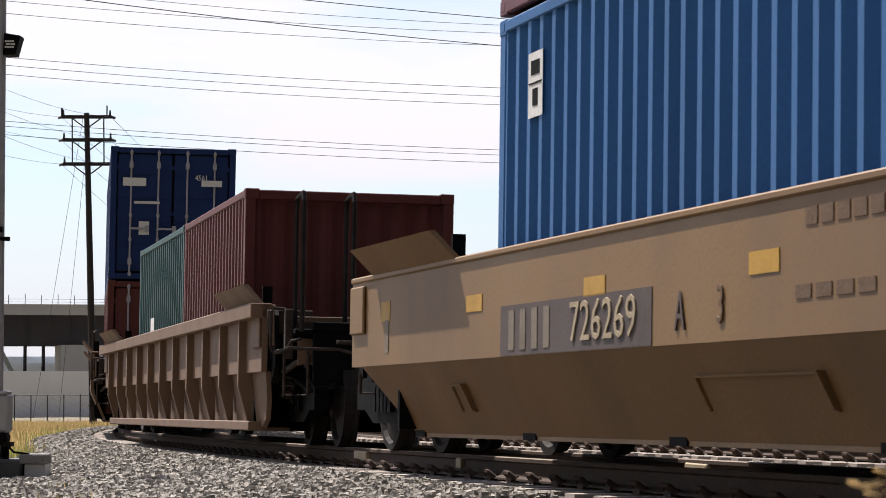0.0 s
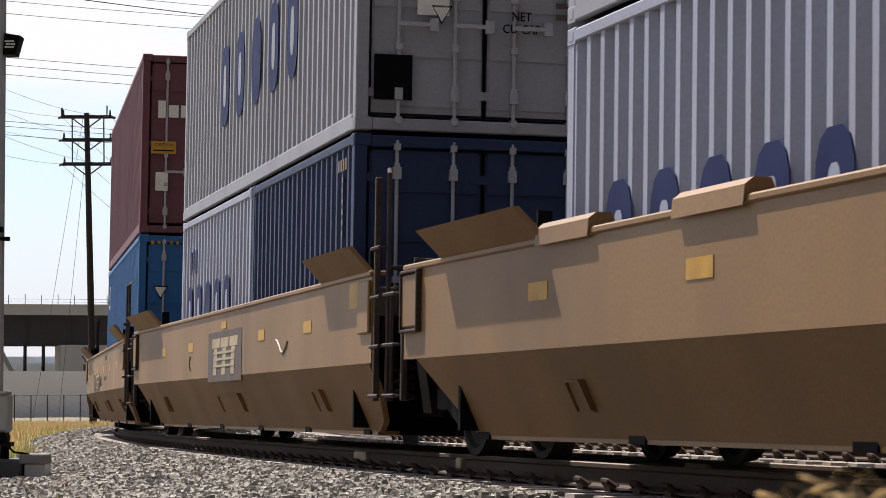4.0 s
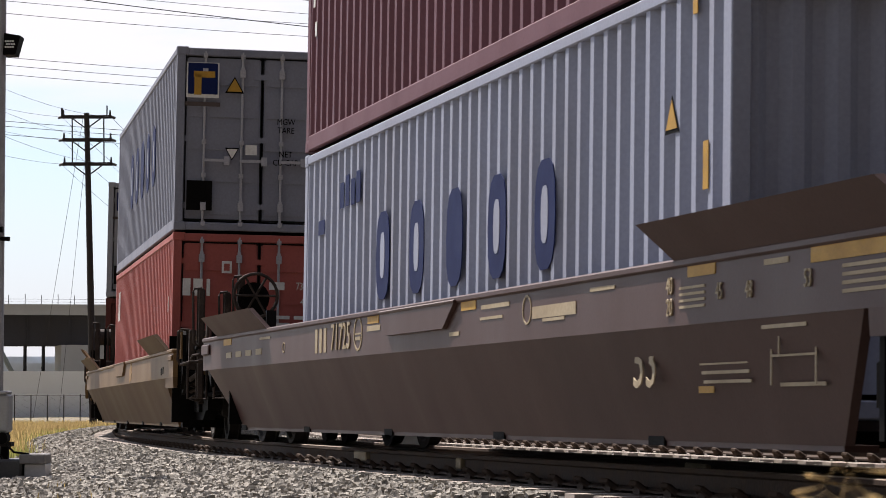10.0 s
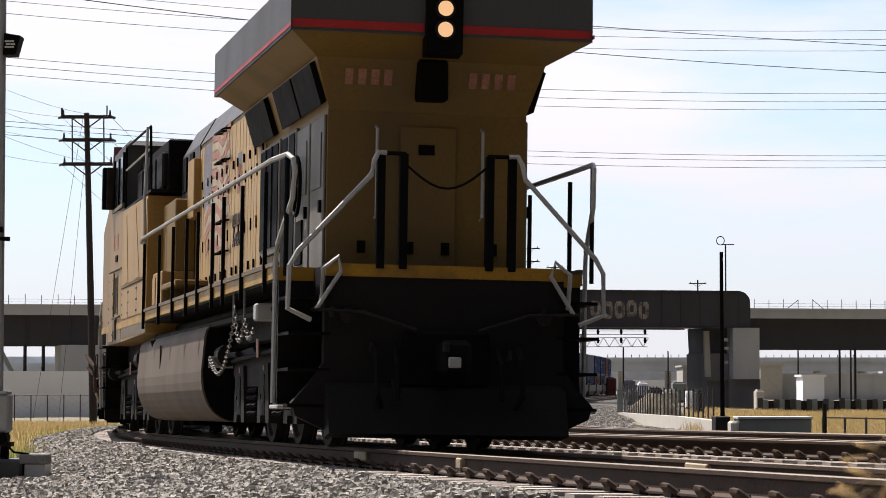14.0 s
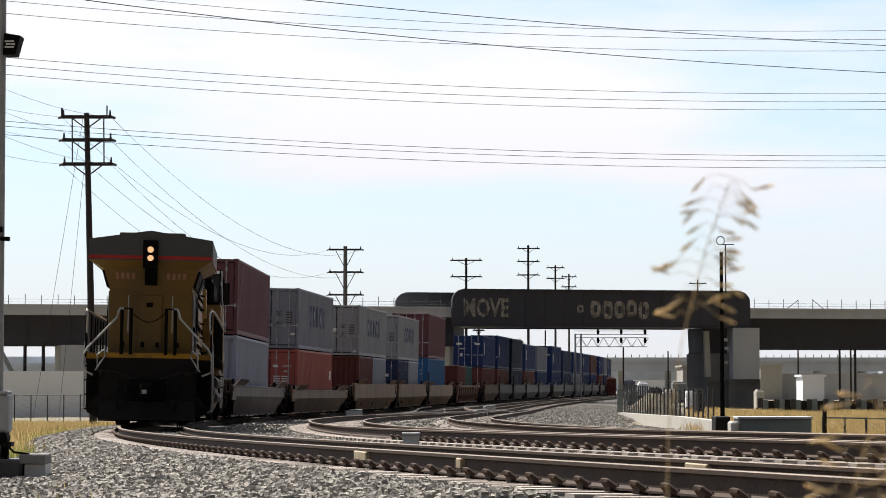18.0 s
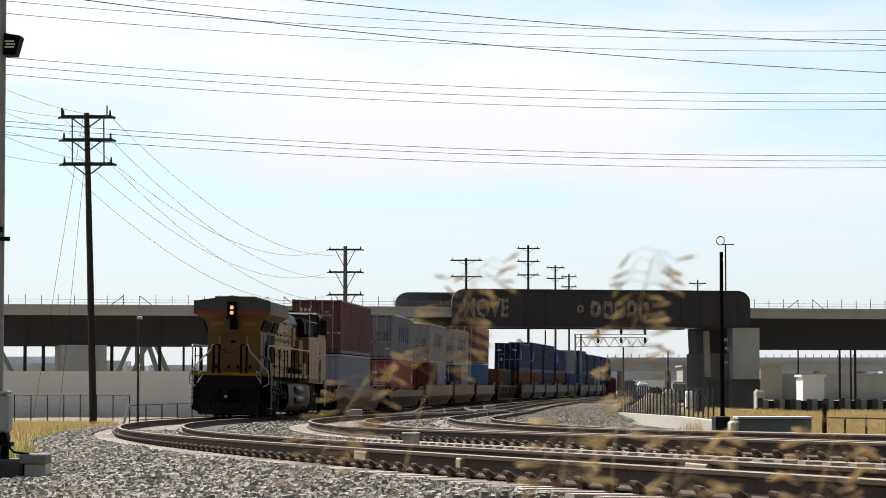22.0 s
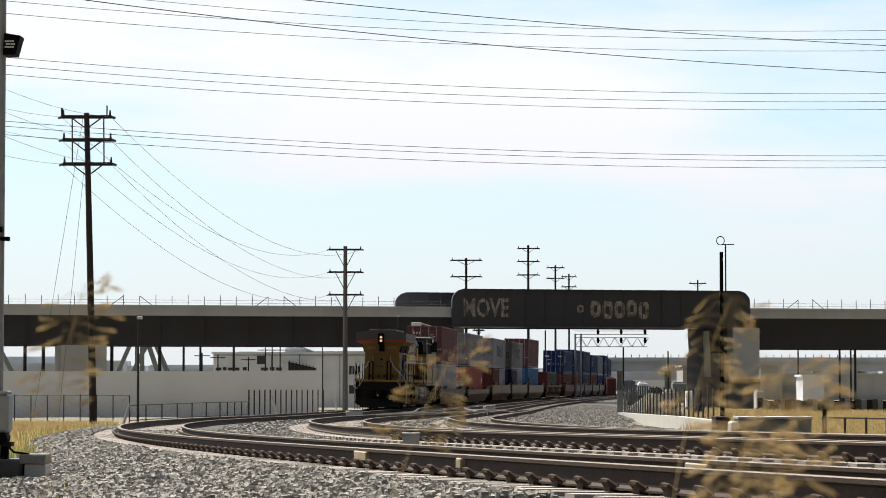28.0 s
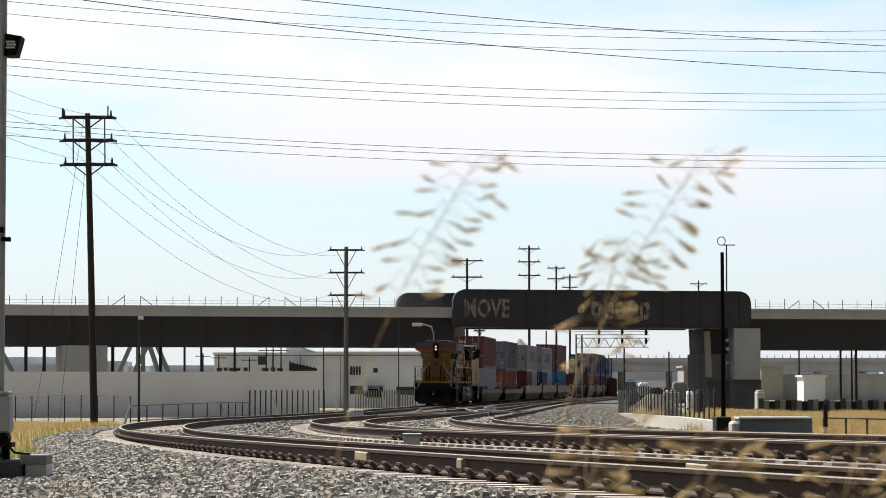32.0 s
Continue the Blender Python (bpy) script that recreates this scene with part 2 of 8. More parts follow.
# ---- building helpers ----
def part(name, bm, material, parent=None, label="", m=None, smooth=False):
    """Links a bmesh as one mesh object under a thing or part."""
    me = bpy.data.meshes.new(name)
    if isinstance(bm, tuple):
        me.from_pydata(*bm)
    else:
        bm.to_mesh(me)
        bm.free()
    return place(name, me, material, parent, label, m, smooth)


def place(name, me, material, parent=None, label="", m=None, smooth=False):
    if material and not me.materials:
        for x in (material if isinstance(material, (list, tuple)) else [material]):
            me.materials.append(x)
    if smooth:
        me.polygons.foreach_set("use_smooth", [True] * len(me.polygons))
    ob = new(name, me)
    if parent:
        ob.parent = parent
    if m is not None:
        ob.matrix_basis = m
    if label:
        ob["label"] = label
    return ob


def add_box(bm, x0, x1, y0, y1, z0, z1, bev=0.0):
    vs = [bm.verts.new(v) for v in ((x0, y0, z0), (x1, y0, z0), (x1, y1, z0), (x0, y1, z0), (x0, y0, z1), (x1, y0, z1), (x1, y1, z1), (x0, y1, z1))]
    fs = [bm.faces.new([vs[i] for i in q]) for q in ((3, 2, 1, 0), (4, 5, 6, 7), (0, 1, 5, 4), (1, 2, 6, 5), (2, 3, 7, 6), (3, 0, 4, 7))]
    if bev:
        bmesh.ops.bevel(bm, geom=list({e for f in fs for e in f.edges}), offset=bev, segments=1, affect="EDGES")
    return bm


def box(x0, x1, y0, y1, z0, z1, bev=0.0):
    return add_box(bmesh.new(), x0, x1, y0, y1, z0, z1, bev)


def add_prism(bm, outline, axis, a, b):
    """Extrudes an outline of 2D points along axis ('x', 'y' or 'z') from a to b."""
    def at(p, t):
        return {"x": (t, p[0], p[1]), "y": (p[0], t, p[1]), "z": (p[0], p[1], t)}[axis]
    lo, hi = [bm.verts.new(at(p, a)) for p in outline], [bm.verts.new(at(p, b)) for p in outline]
    n = len(outline)
    fs = [bm.faces.new(lo), bm.faces.new(hi[::-1])]
    for i in range(n):
        fs.append(bm.faces.new((lo[i], hi[i], hi[(i + 1) % n], lo[(i + 1) % n])))
    bmesh.ops.recalc_face_normals(bm, faces=fs)
    return bm


def prism(outline, axis, a, b):
    return add_prism(bmesh.new(), outline, axis, a, b)


def add_tube(bm, pts, r, n=6, r2=None):
    """A round bar through the points, tapering from r to r2."""
    pts = [Vector(p) for p in pts]
    rings, ref = [], Vector((0.123, 0.31, 0.94)).normalized()
    for i, p in enumerate(pts):
        d = (pts[min(i + 1, len(pts) - 1)] - pts[max(i - 1, 0)]).normalized()
        if abs(d.dot(ref)) > 0.97:
            ref = Vector((1, 0.1, 0)).normalized()
        u = d.cross(ref).normalized()
        w = d.cross(u)
        rr = r if r2 is None else r + (r2 - r) * i / max(1, len(pts) - 1)
        rings.append([bm.verts.new(p + (u * math.cos(6.28319 * k / n) + w * math.sin(6.28319 * k / n)) * rr) for k in range(n)])
    for a, b in zip(rings, rings[1:]):
        for k in range(n):
            bm.faces.new((a[k], a[(k + 1) % n], b[(k + 1) % n], b[k]))
    bm.faces.new(rings[0][::-1])
    bm.faces.new(rings[-1])
    return bm


def tube(pts, r, n=6, r2=None):
    return add_tube(bmesh.new(), pts, r, n, r2)


def disc(x, y, z, r, a, b, axis="y", n=24):
    pts = [(math.cos(6.28319 * k / n) * r, math.sin(6.28319 * k / n) * r) for k in range(n)]
    if axis == "y":
        return prism([(x + p, z + q) for p, q in pts], "y", y + a, y + b)
    if axis == "x":
        return prism([(y + p, z + q) for p, q in pts], "x", x + a, x + b)
    return prism([(x + p, y + q) for p, q in pts], "z", z + a, z + b)


def text_part(name, words, size, material, parent, m, label="", wide=1.0, depth=0.004, bold=0.0):
    """Lettering as thin raised mesh, in the built-in font."""
    cu = bpy.data.curves.new(name, "FONT")
    cu.body, cu.size, cu.extrude, cu.align_x, cu.align_y = words, size, depth, "CENTER", "CENTER"
    cu.resolution_u, cu.offset = 2, bold
    ob = bpy.data.objects.new(name, cu)
    me = bpy.data.meshes.new_from_object(ob)
    bpy.data.objects.remove(ob)
    bpy.data.curves.remove(cu)
    for v in me.vertices:
        v.co.x *= wide
    me.materials.clear()
    return place(name, me, material, parent, label, m)


def thing(name, label, category, group="", m=None, kind=""):
    ob = new(name)
    tagged(ob, label, category, group, kind)
    if m is not None:
        ob.matrix_basis = m
    return ob


# ---- the railway line: a bend followed by a long easy curve ----
KNOT = np.arange(-30, 511, 30.0)
BEND = np.array([0.002076, 0.002062, 0.003871, 0.003974, 0.00213, -0.000385, 0.000126, 0.000327, 0.000326, 0.000326, 0.0003, 0.0001, -0.0003, -0.0006, -0.0008, -0.0008, -0.0005, 0, 0])
RISE = np.array([1.065, 0.786, 0.499, 0.292, 0.102, 0.019] + [0] * 13)
CANT = 0.01736
LINE_S = np.arange(-240, 760, 1.0)
line_h = np.cumsum(np.interp(LINE_S, KNOT, BEND))
line_h = line_h - line_h[240] - 0.23428
line_x, line_y = np.cumsum(np.sin(line_h)), np.cumsum(np.cos(line_h))
line_x, line_y = line_x - line_x[240] - 0.0602, line_y - line_y[240] + 26.4967
line_z = np.interp(LINE_S, KNOT, RISE)


def rail_level(y):
    return float(np.interp(y, line_y[200:], line_z[200:]))


def on_line(s, l=0.0, z=0.0):
    """The point at s along the line, l to the left of its middle and z over the rails, with the cant."""
    x, y, h, g = (float(np.interp(s, LINE_S, a)) for a in (line_x, line_y, line_h, line_z))
    ll, zz = l * math.cos(CANT) - z * math.sin(CANT), z * math.cos(CANT) + l * math.sin(CANT)
    return Vector((x - math.cos(h) * ll, y + math.sin(h) * ll, g + zz))


def heading(s):
    return float(np.interp(s, LINE_S, line_h))


# ---- how the train runs: metres travelled, with the engine's rear lamp at 0 at 14 s ----
SPEED_T = np.array([0, 3.0, 6, 9, 11, 13, 15, 17, 19, 21, 23, 25.5, 28, 30, 32])
SPEED_V = np.array([9.215, 9.215, 9.296, 9.567, 9.675, 9.671, 10.078, 10.074, 9.977, 9.708, 9.707, 9.256, 9.053, 8.919, 8.932])
run_t = np.arange(0, 32.01, 0.1)
run_v = np.interp(run_t, SPEED_T, SPEED_V)
run_s = np.concatenate([[0], np.cumsum((run_v[1:] + run_v[:-1]) / 2 * 0.1)])
run_s = run_s - np.interp(14.0, run_t, run_s)


def travelled(t):
    return float(np.interp(t, run_t, run_s))


def vehicle_pose(s, reach):
    """Pose of a vehicle on two pivots: +x against the travel, +y to the travel's right, origin on the rails."""
    a, b = on_line(s + reach), on_line(s - reach)
    x = (b - a).normalized()
    z = Vector((0, 0, 1))
    y = z.cross(x).normalized()
    z = x.cross(y)
    m = Matrix((x, y, z)).transposed().to_4x4()
    m.translation = (a + b) / 2
    return m @ Matrix.Rotation(-CANT, 4, "X")


RIDES = []  # (thing, metres along the train, half the pivot distance, pose on the vehicle)


def ride(ob, u, reach, local=None):
    RIDES.append((ob, u, reach, local or Matrix()))
    return ob

FADEDRED = surface("faded_red_decal", (0.31, 0.150, 0.105), 0.6, vary=0.2, scale=4, fine=30, bump=0, amount=0.5)
FADEDWHITE = surface("faded_white_decal", (0.18, 0.145, 0.105), 0.6, vary=0.15, scale=4, fine=30, bump=0, amount=0.4)
FADEDBLUE = surface("faded_blue_decal", (0.15, 0.145, 0.16), 0.6, vary=0.2, scale=4, fine=30, bump=0, amount=0.4)
GREYPOLE = surface("grey_weathered_pole", (0.12, 0.115, 0.11), 0.85, vary=0.15, scale=1, fine=30, bump=0.2, streak=8)
WAREHOUSE = surface("white_warehouse_cladding", (0.78, 0.80, 0.84), 0.7, vary=0.05, scale=0.3, fine=10, bump=0.03, stain=(0.6, 0.6, 0.62), amount=0.5)
FADEDYEL = surface("brushed_yellow_paint", (0.255, 0.148, 0.050), 0.6, vary=0.2, scale=6, fine=25, bump=0.05, stain=(0.195, 0.110, 0.052), amount=1.0)
FLAGWHITE = surface("faded_flag_white", (0.36, 0.29, 0.20), 0.6, vary=0.15, scale=4, fine=30, bump=0, amount=0.4)

# ---- ground, ballast and tracks ----
OFF_S = np.array([-20, 20, 60, 100, 160, 240.0])
TRACKS = [("near", np.zeros(6), 0.0), ("middle", np.array([-4.67, -4.2, -5.16, -5.85, -5.54, -5.54]), 0.06), ("far", np.array([-8.86, -8.6, -9.37, -9.18, -8.2, -7.6]), 0.04)]


def track_point(k, s, l, z):
    name, off, up = TRACKS[k]
    o = float(np.interp(s, OFF_S, off))
    if k == 0:
        return on_line(s, l, z)
    p = on_line(s, o + l * math.cos(CANT), 0.0)
    p.z = rail_level(p.y) + up + z + l * CANT
    return p


PROFILE_L = np.array([-60, -26, -17.5, -15.0, -11.6, -10.0, -7.0, -2.2, 2.0, 3.0, 4.6, 7.5, 14, 60.0])
PROFILE_Z = np.array([-1.0, -0.85, -0.62, -0.30, -0.25, -0.22, -0.23, -0.215, -0.22, -0.42, -0.66, -0.85, -0.88, -0.88])


def line_near(x, y):
    """Where a point lies along the line: s and the distance to its left."""
    i = int(np.argmin((line_x[180:] - x) ** 2 + (line_y[180:] - y) ** 2)) + 180
    h = line_h[i]
    dx, dy = x - line_x[i], y - line_y[i]
    return LINE_S[i] + dx * math.sin(h) + dy * math.cos(h), -dx * math.cos(h) + dy * math.sin(h), line_z[i]


def ground_z(x, y, lumps=True):
    s, l, z = line_near(x, y)
    edge = np.interp(l, PROFILE_L, PROFILE_Z)
    if l > 1.6 and s < 16:  # wide gravel apron by the crossing
        edge = max(edge, np.interp(l, [1.6, 5, 9, 16], [-0.25, -0.42, -0.5, -0.7]) * (1 - max(0, s - 6) / 10) + edge * max(0, s - 6) / 10)
    if lumps:
        edge += noise.noise(Vector((x * 0.35, y * 0.35, 0))) * 0.06 * (1 if abs(l + 5) > 8 else 0.25)
    return float(z + edge)


def sheet(name, xs, ys, material, drop=0.0):
    verts = [(x, y, ground_z(x, y) - drop) for y in ys for x in xs]
    w = len(xs)
    faces = [(j * w + i, j * w + i + 1, (j + 1) * w + i + 1, (j + 1) * w + i) for j in range(len(ys) - 1) for i in range(w - 1)]
    return part(name, (verts, [], faces), material, smooth=True)


ys = np.concatenate([np.arange(-220, 0, 10), np.arange(0, 80, 1.5), np.arange(80, 260, 4), np.arange(260, 600, 20), np.array([600, 700, 900, 1300, 2000, 3200, 4600.0])])
xs = np.concatenate([-np.array([3000, 1500, 700, 350, 180, 100, 70, 50, 40.0]), np.arange(-34, 42, 1.25), np.array([48, 60, 80, 110, 180, 350, 700, 1500, 3000.0])])
ground = tagged(sheet("ground", xs, ys, EARTH), "dry bare earth with sparse yellowed weeds", "ground", kind="structure")

# ballast: one bed under the three tracks, following the bend
bed_s = np.concatenate([np.arange(-190, -60, 4.0), np.arange(-60, 90, 1.0), np.arange(90, 480, 4.0)])
bed_l = [-16.6, -15.6, -14.4, -13.2, -12.4, -11.4, -10.6, -8.4, -7.2, -6.6, -5.4, -3.0, -2.2, -1.2, 1.2, 1.7, 2.2, 2.7, 3.3, 4.0]
bed_v = []


def bed_end(s):
    return 2.1 + 1.9 * (0.55 + 2.2 * max(0, min(1, (15 - s) / 15)))


for s in bed_s:
    for l in bed_l:
        if l > 2.1:
            l = 2.1 + (l - 2.1) * (0.55 + 2.2 * max(0, min(1, (15 - s) / 15)))
        p = on_line(s, l, 0)
        bed_v.append((p.x, p.y, ground_z(p.x, p.y, False) + (-0.10 if l in (-16.6,) or l == bed_end(s) else 0.02) + noise.noise(Vector((p.x * 1.3, p.y * 1.3, 3))) * 0.02))
bw = len(bed_l)
bed_f = [(j * bw + i, j * bw + i + 1, (j + 1) * bw + i + 1, (j + 1) * bw + i) for j in range(len(bed_s) - 1) for i in range(bw - 1)]
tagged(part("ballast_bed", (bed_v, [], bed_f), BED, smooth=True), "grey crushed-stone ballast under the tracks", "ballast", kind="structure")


def stones(name, count, s0, s1, l0, l1, r0, r1, seed, keep=None):
    """Loose ballast stones, each a rough lump of its own."""
    rng = np.random.default_rng(seed)
    cube = np.array([(-1, -1, -1), (1, -1, -1), (1, 1, -1), (-1, 1, -1), (-1, -1, 1), (1, -1, 1), (1, 1, 1), (-1, 1, 1)], float)
    quads = np.array([(3, 2, 1, 0), (4, 5, 6, 7), (0, 1, 5, 4), (1, 2, 6, 5), (2, 3, 7, 6), (3, 0, 4, 7)])
    vv, ff, k = [], [], 0
    ss, ll = rng.uniform(s0, s1, count), rng.uniform(l0, l1, count)
    for s, l in zip(ss, ll):
        p = on_line(s, l, 0)
        if keep and not keep(p.x, p.y, s, l):
            continue
        r = rng.uniform(r0, r1)
        z = ground_z(p.x, p.y, False) + 0.02 + r * rng.uniform(0.2, 1.6)
        c = cube * rng.uniform(0.6, 1.0, (8, 3)) * (r * rng.uniform(0.75, 1.15, 3))
        a, b = rng.uniform(0, 6.28), rng.uniform(-1.2, 1.2)
        ca, sa, cb, sb = math.cos(a), math.sin(a), math.cos(b), math.sin(b)
        c = c @ np.array([[ca, sa, 0], [-sa, ca, 0], [0, 0, 1]]) @ np.array([[1, 0, 0], [0, cb, sb], [0, -sb, cb]])
        vv.append(c + (p.x, p.y, z))
        ff.append(quads + k)
        k += 8
    ob = part(name, (np.concatenate(vv).tolist(), [], np.concatenate(ff).tolist()), STONE)
    return tagged(ob, "loose grey crushed ballast stones", "ballast", kind="stuff")


def in_view(x, y, s, l):
    return y > 17 and abs(x) < 0.17 * y + 0.5


stones("ballast_stones", 125000, -9, 16, 1.4, 7.2, 0.010, 0.026, 3, in_view)
stones("ballast_stones", 42000, 12, 60, 1.4, 3.1, 0.014, 0.031, 4, in_view)
stones("ballast_stones", 38000, -8, 45, -8, 0.6, 0.014, 0.029, 5, in_view)
stones("ballast_stones", 40000, 40, 190, -15.5, -1.8, 0.020, 0.042, 6, in_view)

# rails and ties
RAIL_OUT = [(-0.075, -0.172), (0.075, -0.172), (0.075, -0.158), (0.012, -0.14), (0.010, -0.045), (0.036, -0.032), (0.036, -0.006), (0.028, 0.0), (-0.028, 0.0), (-0.036, -0.006), (-0.036, -0.032), (-0.010, -0.045), (-0.012, -0.14), (-0.075, -0.158)]


def rail_mesh(k, l, s0, s1, step):
    n = len(RAIL_OUT)
    ss = np.arange(s0, s1 + step, step)
    v = []
    for s in ss:
        for a, z in RAIL_OUT:
            v.append(track_point(k, s, l + a, z))
    f = [(j * n + i, (j + 1) * n + i, (j + 1) * n + (i + 1) % n, j * n + (i + 1) % n) for j in range(len(ss) - 1) for i in range(n)]
    me = bpy.data.meshes.new("rail")
    me.from_pydata(v, [], f)
    me.materials.append(RAILSIDE)
    me.materials.append(RAILTOP)
    idx = [1 if (i % n) in (6, 7, 8) else 0 for i in range(len(f))]
    me.polygons.foreach_set("material_index", idx)
    return me


tie_bm = prism([(-0.13, -0.36), (0.13, -0.36), (0.105, -0.185), (-0.105, -0.185)], "y", -1.3, 1.3)
TIE_MESH = bpy.data.meshes.new("tie")
tie_bm.to_mesh(TIE_MESH)
tie_bm.free()
TIE_MESH.materials.append(TIE)
clip_bm = bmesh.new()
for e in (-1, 1):
    add_tube(clip_bm, [(-0.09, e * 0.06, 0.0), (-0.05, e * 0.11, 0.045), (0.0, e * 0.13, 0.05), (0.05, e * 0.11, 0.045), (0.09, e * 0.06, 0.0)], 0.022, 6)
    add_box(clip_bm, -0.07, 0.07, e * 0.07 - 0.03, e * 0.07 + 0.03, -0.02, 0.03)
CLIP_MESH = bpy.data.meshes.new("rail_clip")
clip_bm.to_mesh(CLIP_MESH)
clip_bm.free()
CLIP_MESH.materials.append(RAILSIDE)
for k, (tname, off, up) in enumerate(TRACKS):
    tr = thing("railway_track", "steel rails on weathered concrete ties in ballast", "railway track", "tracks", kind="structure")
    for l in (0.753, -0.753):
        place("rail", rail_mesh(k, l, -180 if k == 0 else -45, 470, 1.5), None, tr, "worn steel rail with a polished head")
    near_n = (150, 90, 60)[k]
    rest = bmesh.new()
    for i in range(620):
        s = -40 + i * 0.61
        if s > (330, 250, 250)[k]:
            break
        p, q = track_point(k, s, 0, 0), track_point(k, s + 0.1, 0, 0)
        m = Matrix.Translation(p) @ Matrix.Rotation(-math.atan2(q.x - p.x, q.y - p.y), 4, "Z") @ Matrix.Rotation(math.pi / 2, 4, "Z") @ Matrix.Rotation(CANT, 4, "X")
        if -14 < s and i < 43 + near_n:
            t_ob = place("tie", TIE_MESH, None, tr, m=m)
            if (k == 0 and s < 45) or (k == 1 and s < 20):
                for l in (0.753, -0.753):
                    place("rail_clip", CLIP_MESH, None, t_ob, m=Matrix.Translation((0, l, -0.165)))
        else:
            before = len(rest.verts)
            add_prism(rest, [(-0.13, -0.36), (0.13, -0.36), (0.105, -0.185), (-0.105, -0.185)], "y", -1.3, 1.3)
            rest.verts.ensure_lookup_table()
            for v in rest.verts[before:]:
                v.co = m @ v.co
    for i in range(200 if k == 0 else 0):
        s = -160 + i * 0.6
        p, q = track_point(k, s, 0, 0), track_point(k, s + 0.1, 0, 0)
        m = Matrix.Translation(p) @ Matrix.Rotation(-math.atan2(q.x - p.x, q.y - p.y), 4, "Z") @ Matrix.Rotation(math.pi / 2, 4, "Z") @ Matrix.Rotation(CANT, 4, "X")
        c = len(rest.verts)
        add_prism(rest, [(-0.13, -0.36), (0.13, -0.36), (0.105, -0.185), (-0.105, -0.185)], "y", -1.3, 1.3)
        rest.verts.ensure_lookup_table()
        for v in rest.verts[c:]:
            v.co = m @ v.co
    tagged(part("far_ties", rest, TIE, tr), kind="stuff")

# ---- shipping containers ----
def paint(name, colour, stain=None, amount=0.35, rough=0.55):
    return surface(name, colour, rough, vary=0.07, scale=1.1, fine=35, bump=0.03, stain=stain or [c * 0.55 for c in colour], amount=amount, streak=3)


PAINTS = {
    "blue": paint("blue_container_paint", (0.024, 0.112, 0.28)), "brown": paint("maroon_container_paint", (0.128, 0.050, 0.062)),
    "white": paint("pale_grey_container_paint", (0.27, 0.29, 0.365), (0.19, 0.18, 0.19)), "navy": paint("navy_container_paint", (0.0175, 0.029, 0.076)),
    "red": paint("brick_red_container_paint", (0.33, 0.088, 0.072)), "grey": paint("grey_container_paint", (0.195, 0.202, 0.245)),
    "silver": paint("light_grey_container_paint", (0.255, 0.264, 0.29)), "rust": paint("rust_brown_container_paint", (0.1017, 0.0279, 0.02294)),
    "green": paint("teal_green_container_paint", (0.02046, 0.06634, 0.06324)), "royal": paint("royal_blue_container_paint", (0.00806, 0.02542, 0.1017)),
    "sky": paint("mid_blue_container_paint", (0.0155, 0.0713, 0.1829)),
}
LOOKS = {"blue": "blue", "brown": "dark maroon", "white": "pale grey-blue", "navy": "navy blue", "red": "brick red", "grey": "grey", "silver": "light grey",
         "rust": "rust brown", "green": "teal green", "royal": "royal blue", "sky": "mid blue"}
MESHES = {}


def tinted(key, build, material):
    """One mesh for each shape and paint, shared by all that use it."""
    if (key, material.name) not in MESHES:
        if key in MESHES:
            me = MESHES[key].copy()
            me.materials.clear()
        else:
            bm = build()
            me = bpy.data.meshes.new(key)
            bm.to_mesh(me)
            bm.free()
            MESHES[key] = me
        me.materials.append(material)
        MESHES[(key, material.name)] = me
    return MESHES[(key, material.name)]


def corrugated(a0, a1, z0, z1, pitch, depth):
    """A wall of pressed ribs in the plane y = 0, ribs inward to +y."""
    bm = bmesh.new()
    n = max(2, round((a1 - a0) / pitch))
    step = (a1 - a0) / n
    pts = []
    for i in range(n):
        x = a0 + i * step
        pts += [(x, 0), (x + step * 0.27, 0), (x + step * 0.5, depth), (x + step * 0.77, depth)]
    pts.append((a1, 0))
    lo, hi = [bm.verts.new((x, y, z0)) for x, y in pts], [bm.verts.new((x, y, z1)) for x, y in pts]
    for i in range(len(pts) - 1):
        bm.faces.new((lo[i], lo[i + 1], hi[i + 1], hi[i]))
    back = [bm.verts.new((a0, depth + 0.02, z0)), bm.verts.new((a1, depth + 0.02, z0)), bm.verts.new((a1, depth + 0.02, z1)), bm.verts.new((a0, depth + 0.02, z1))]
    bm.faces.new(back[::-1])
    return bm


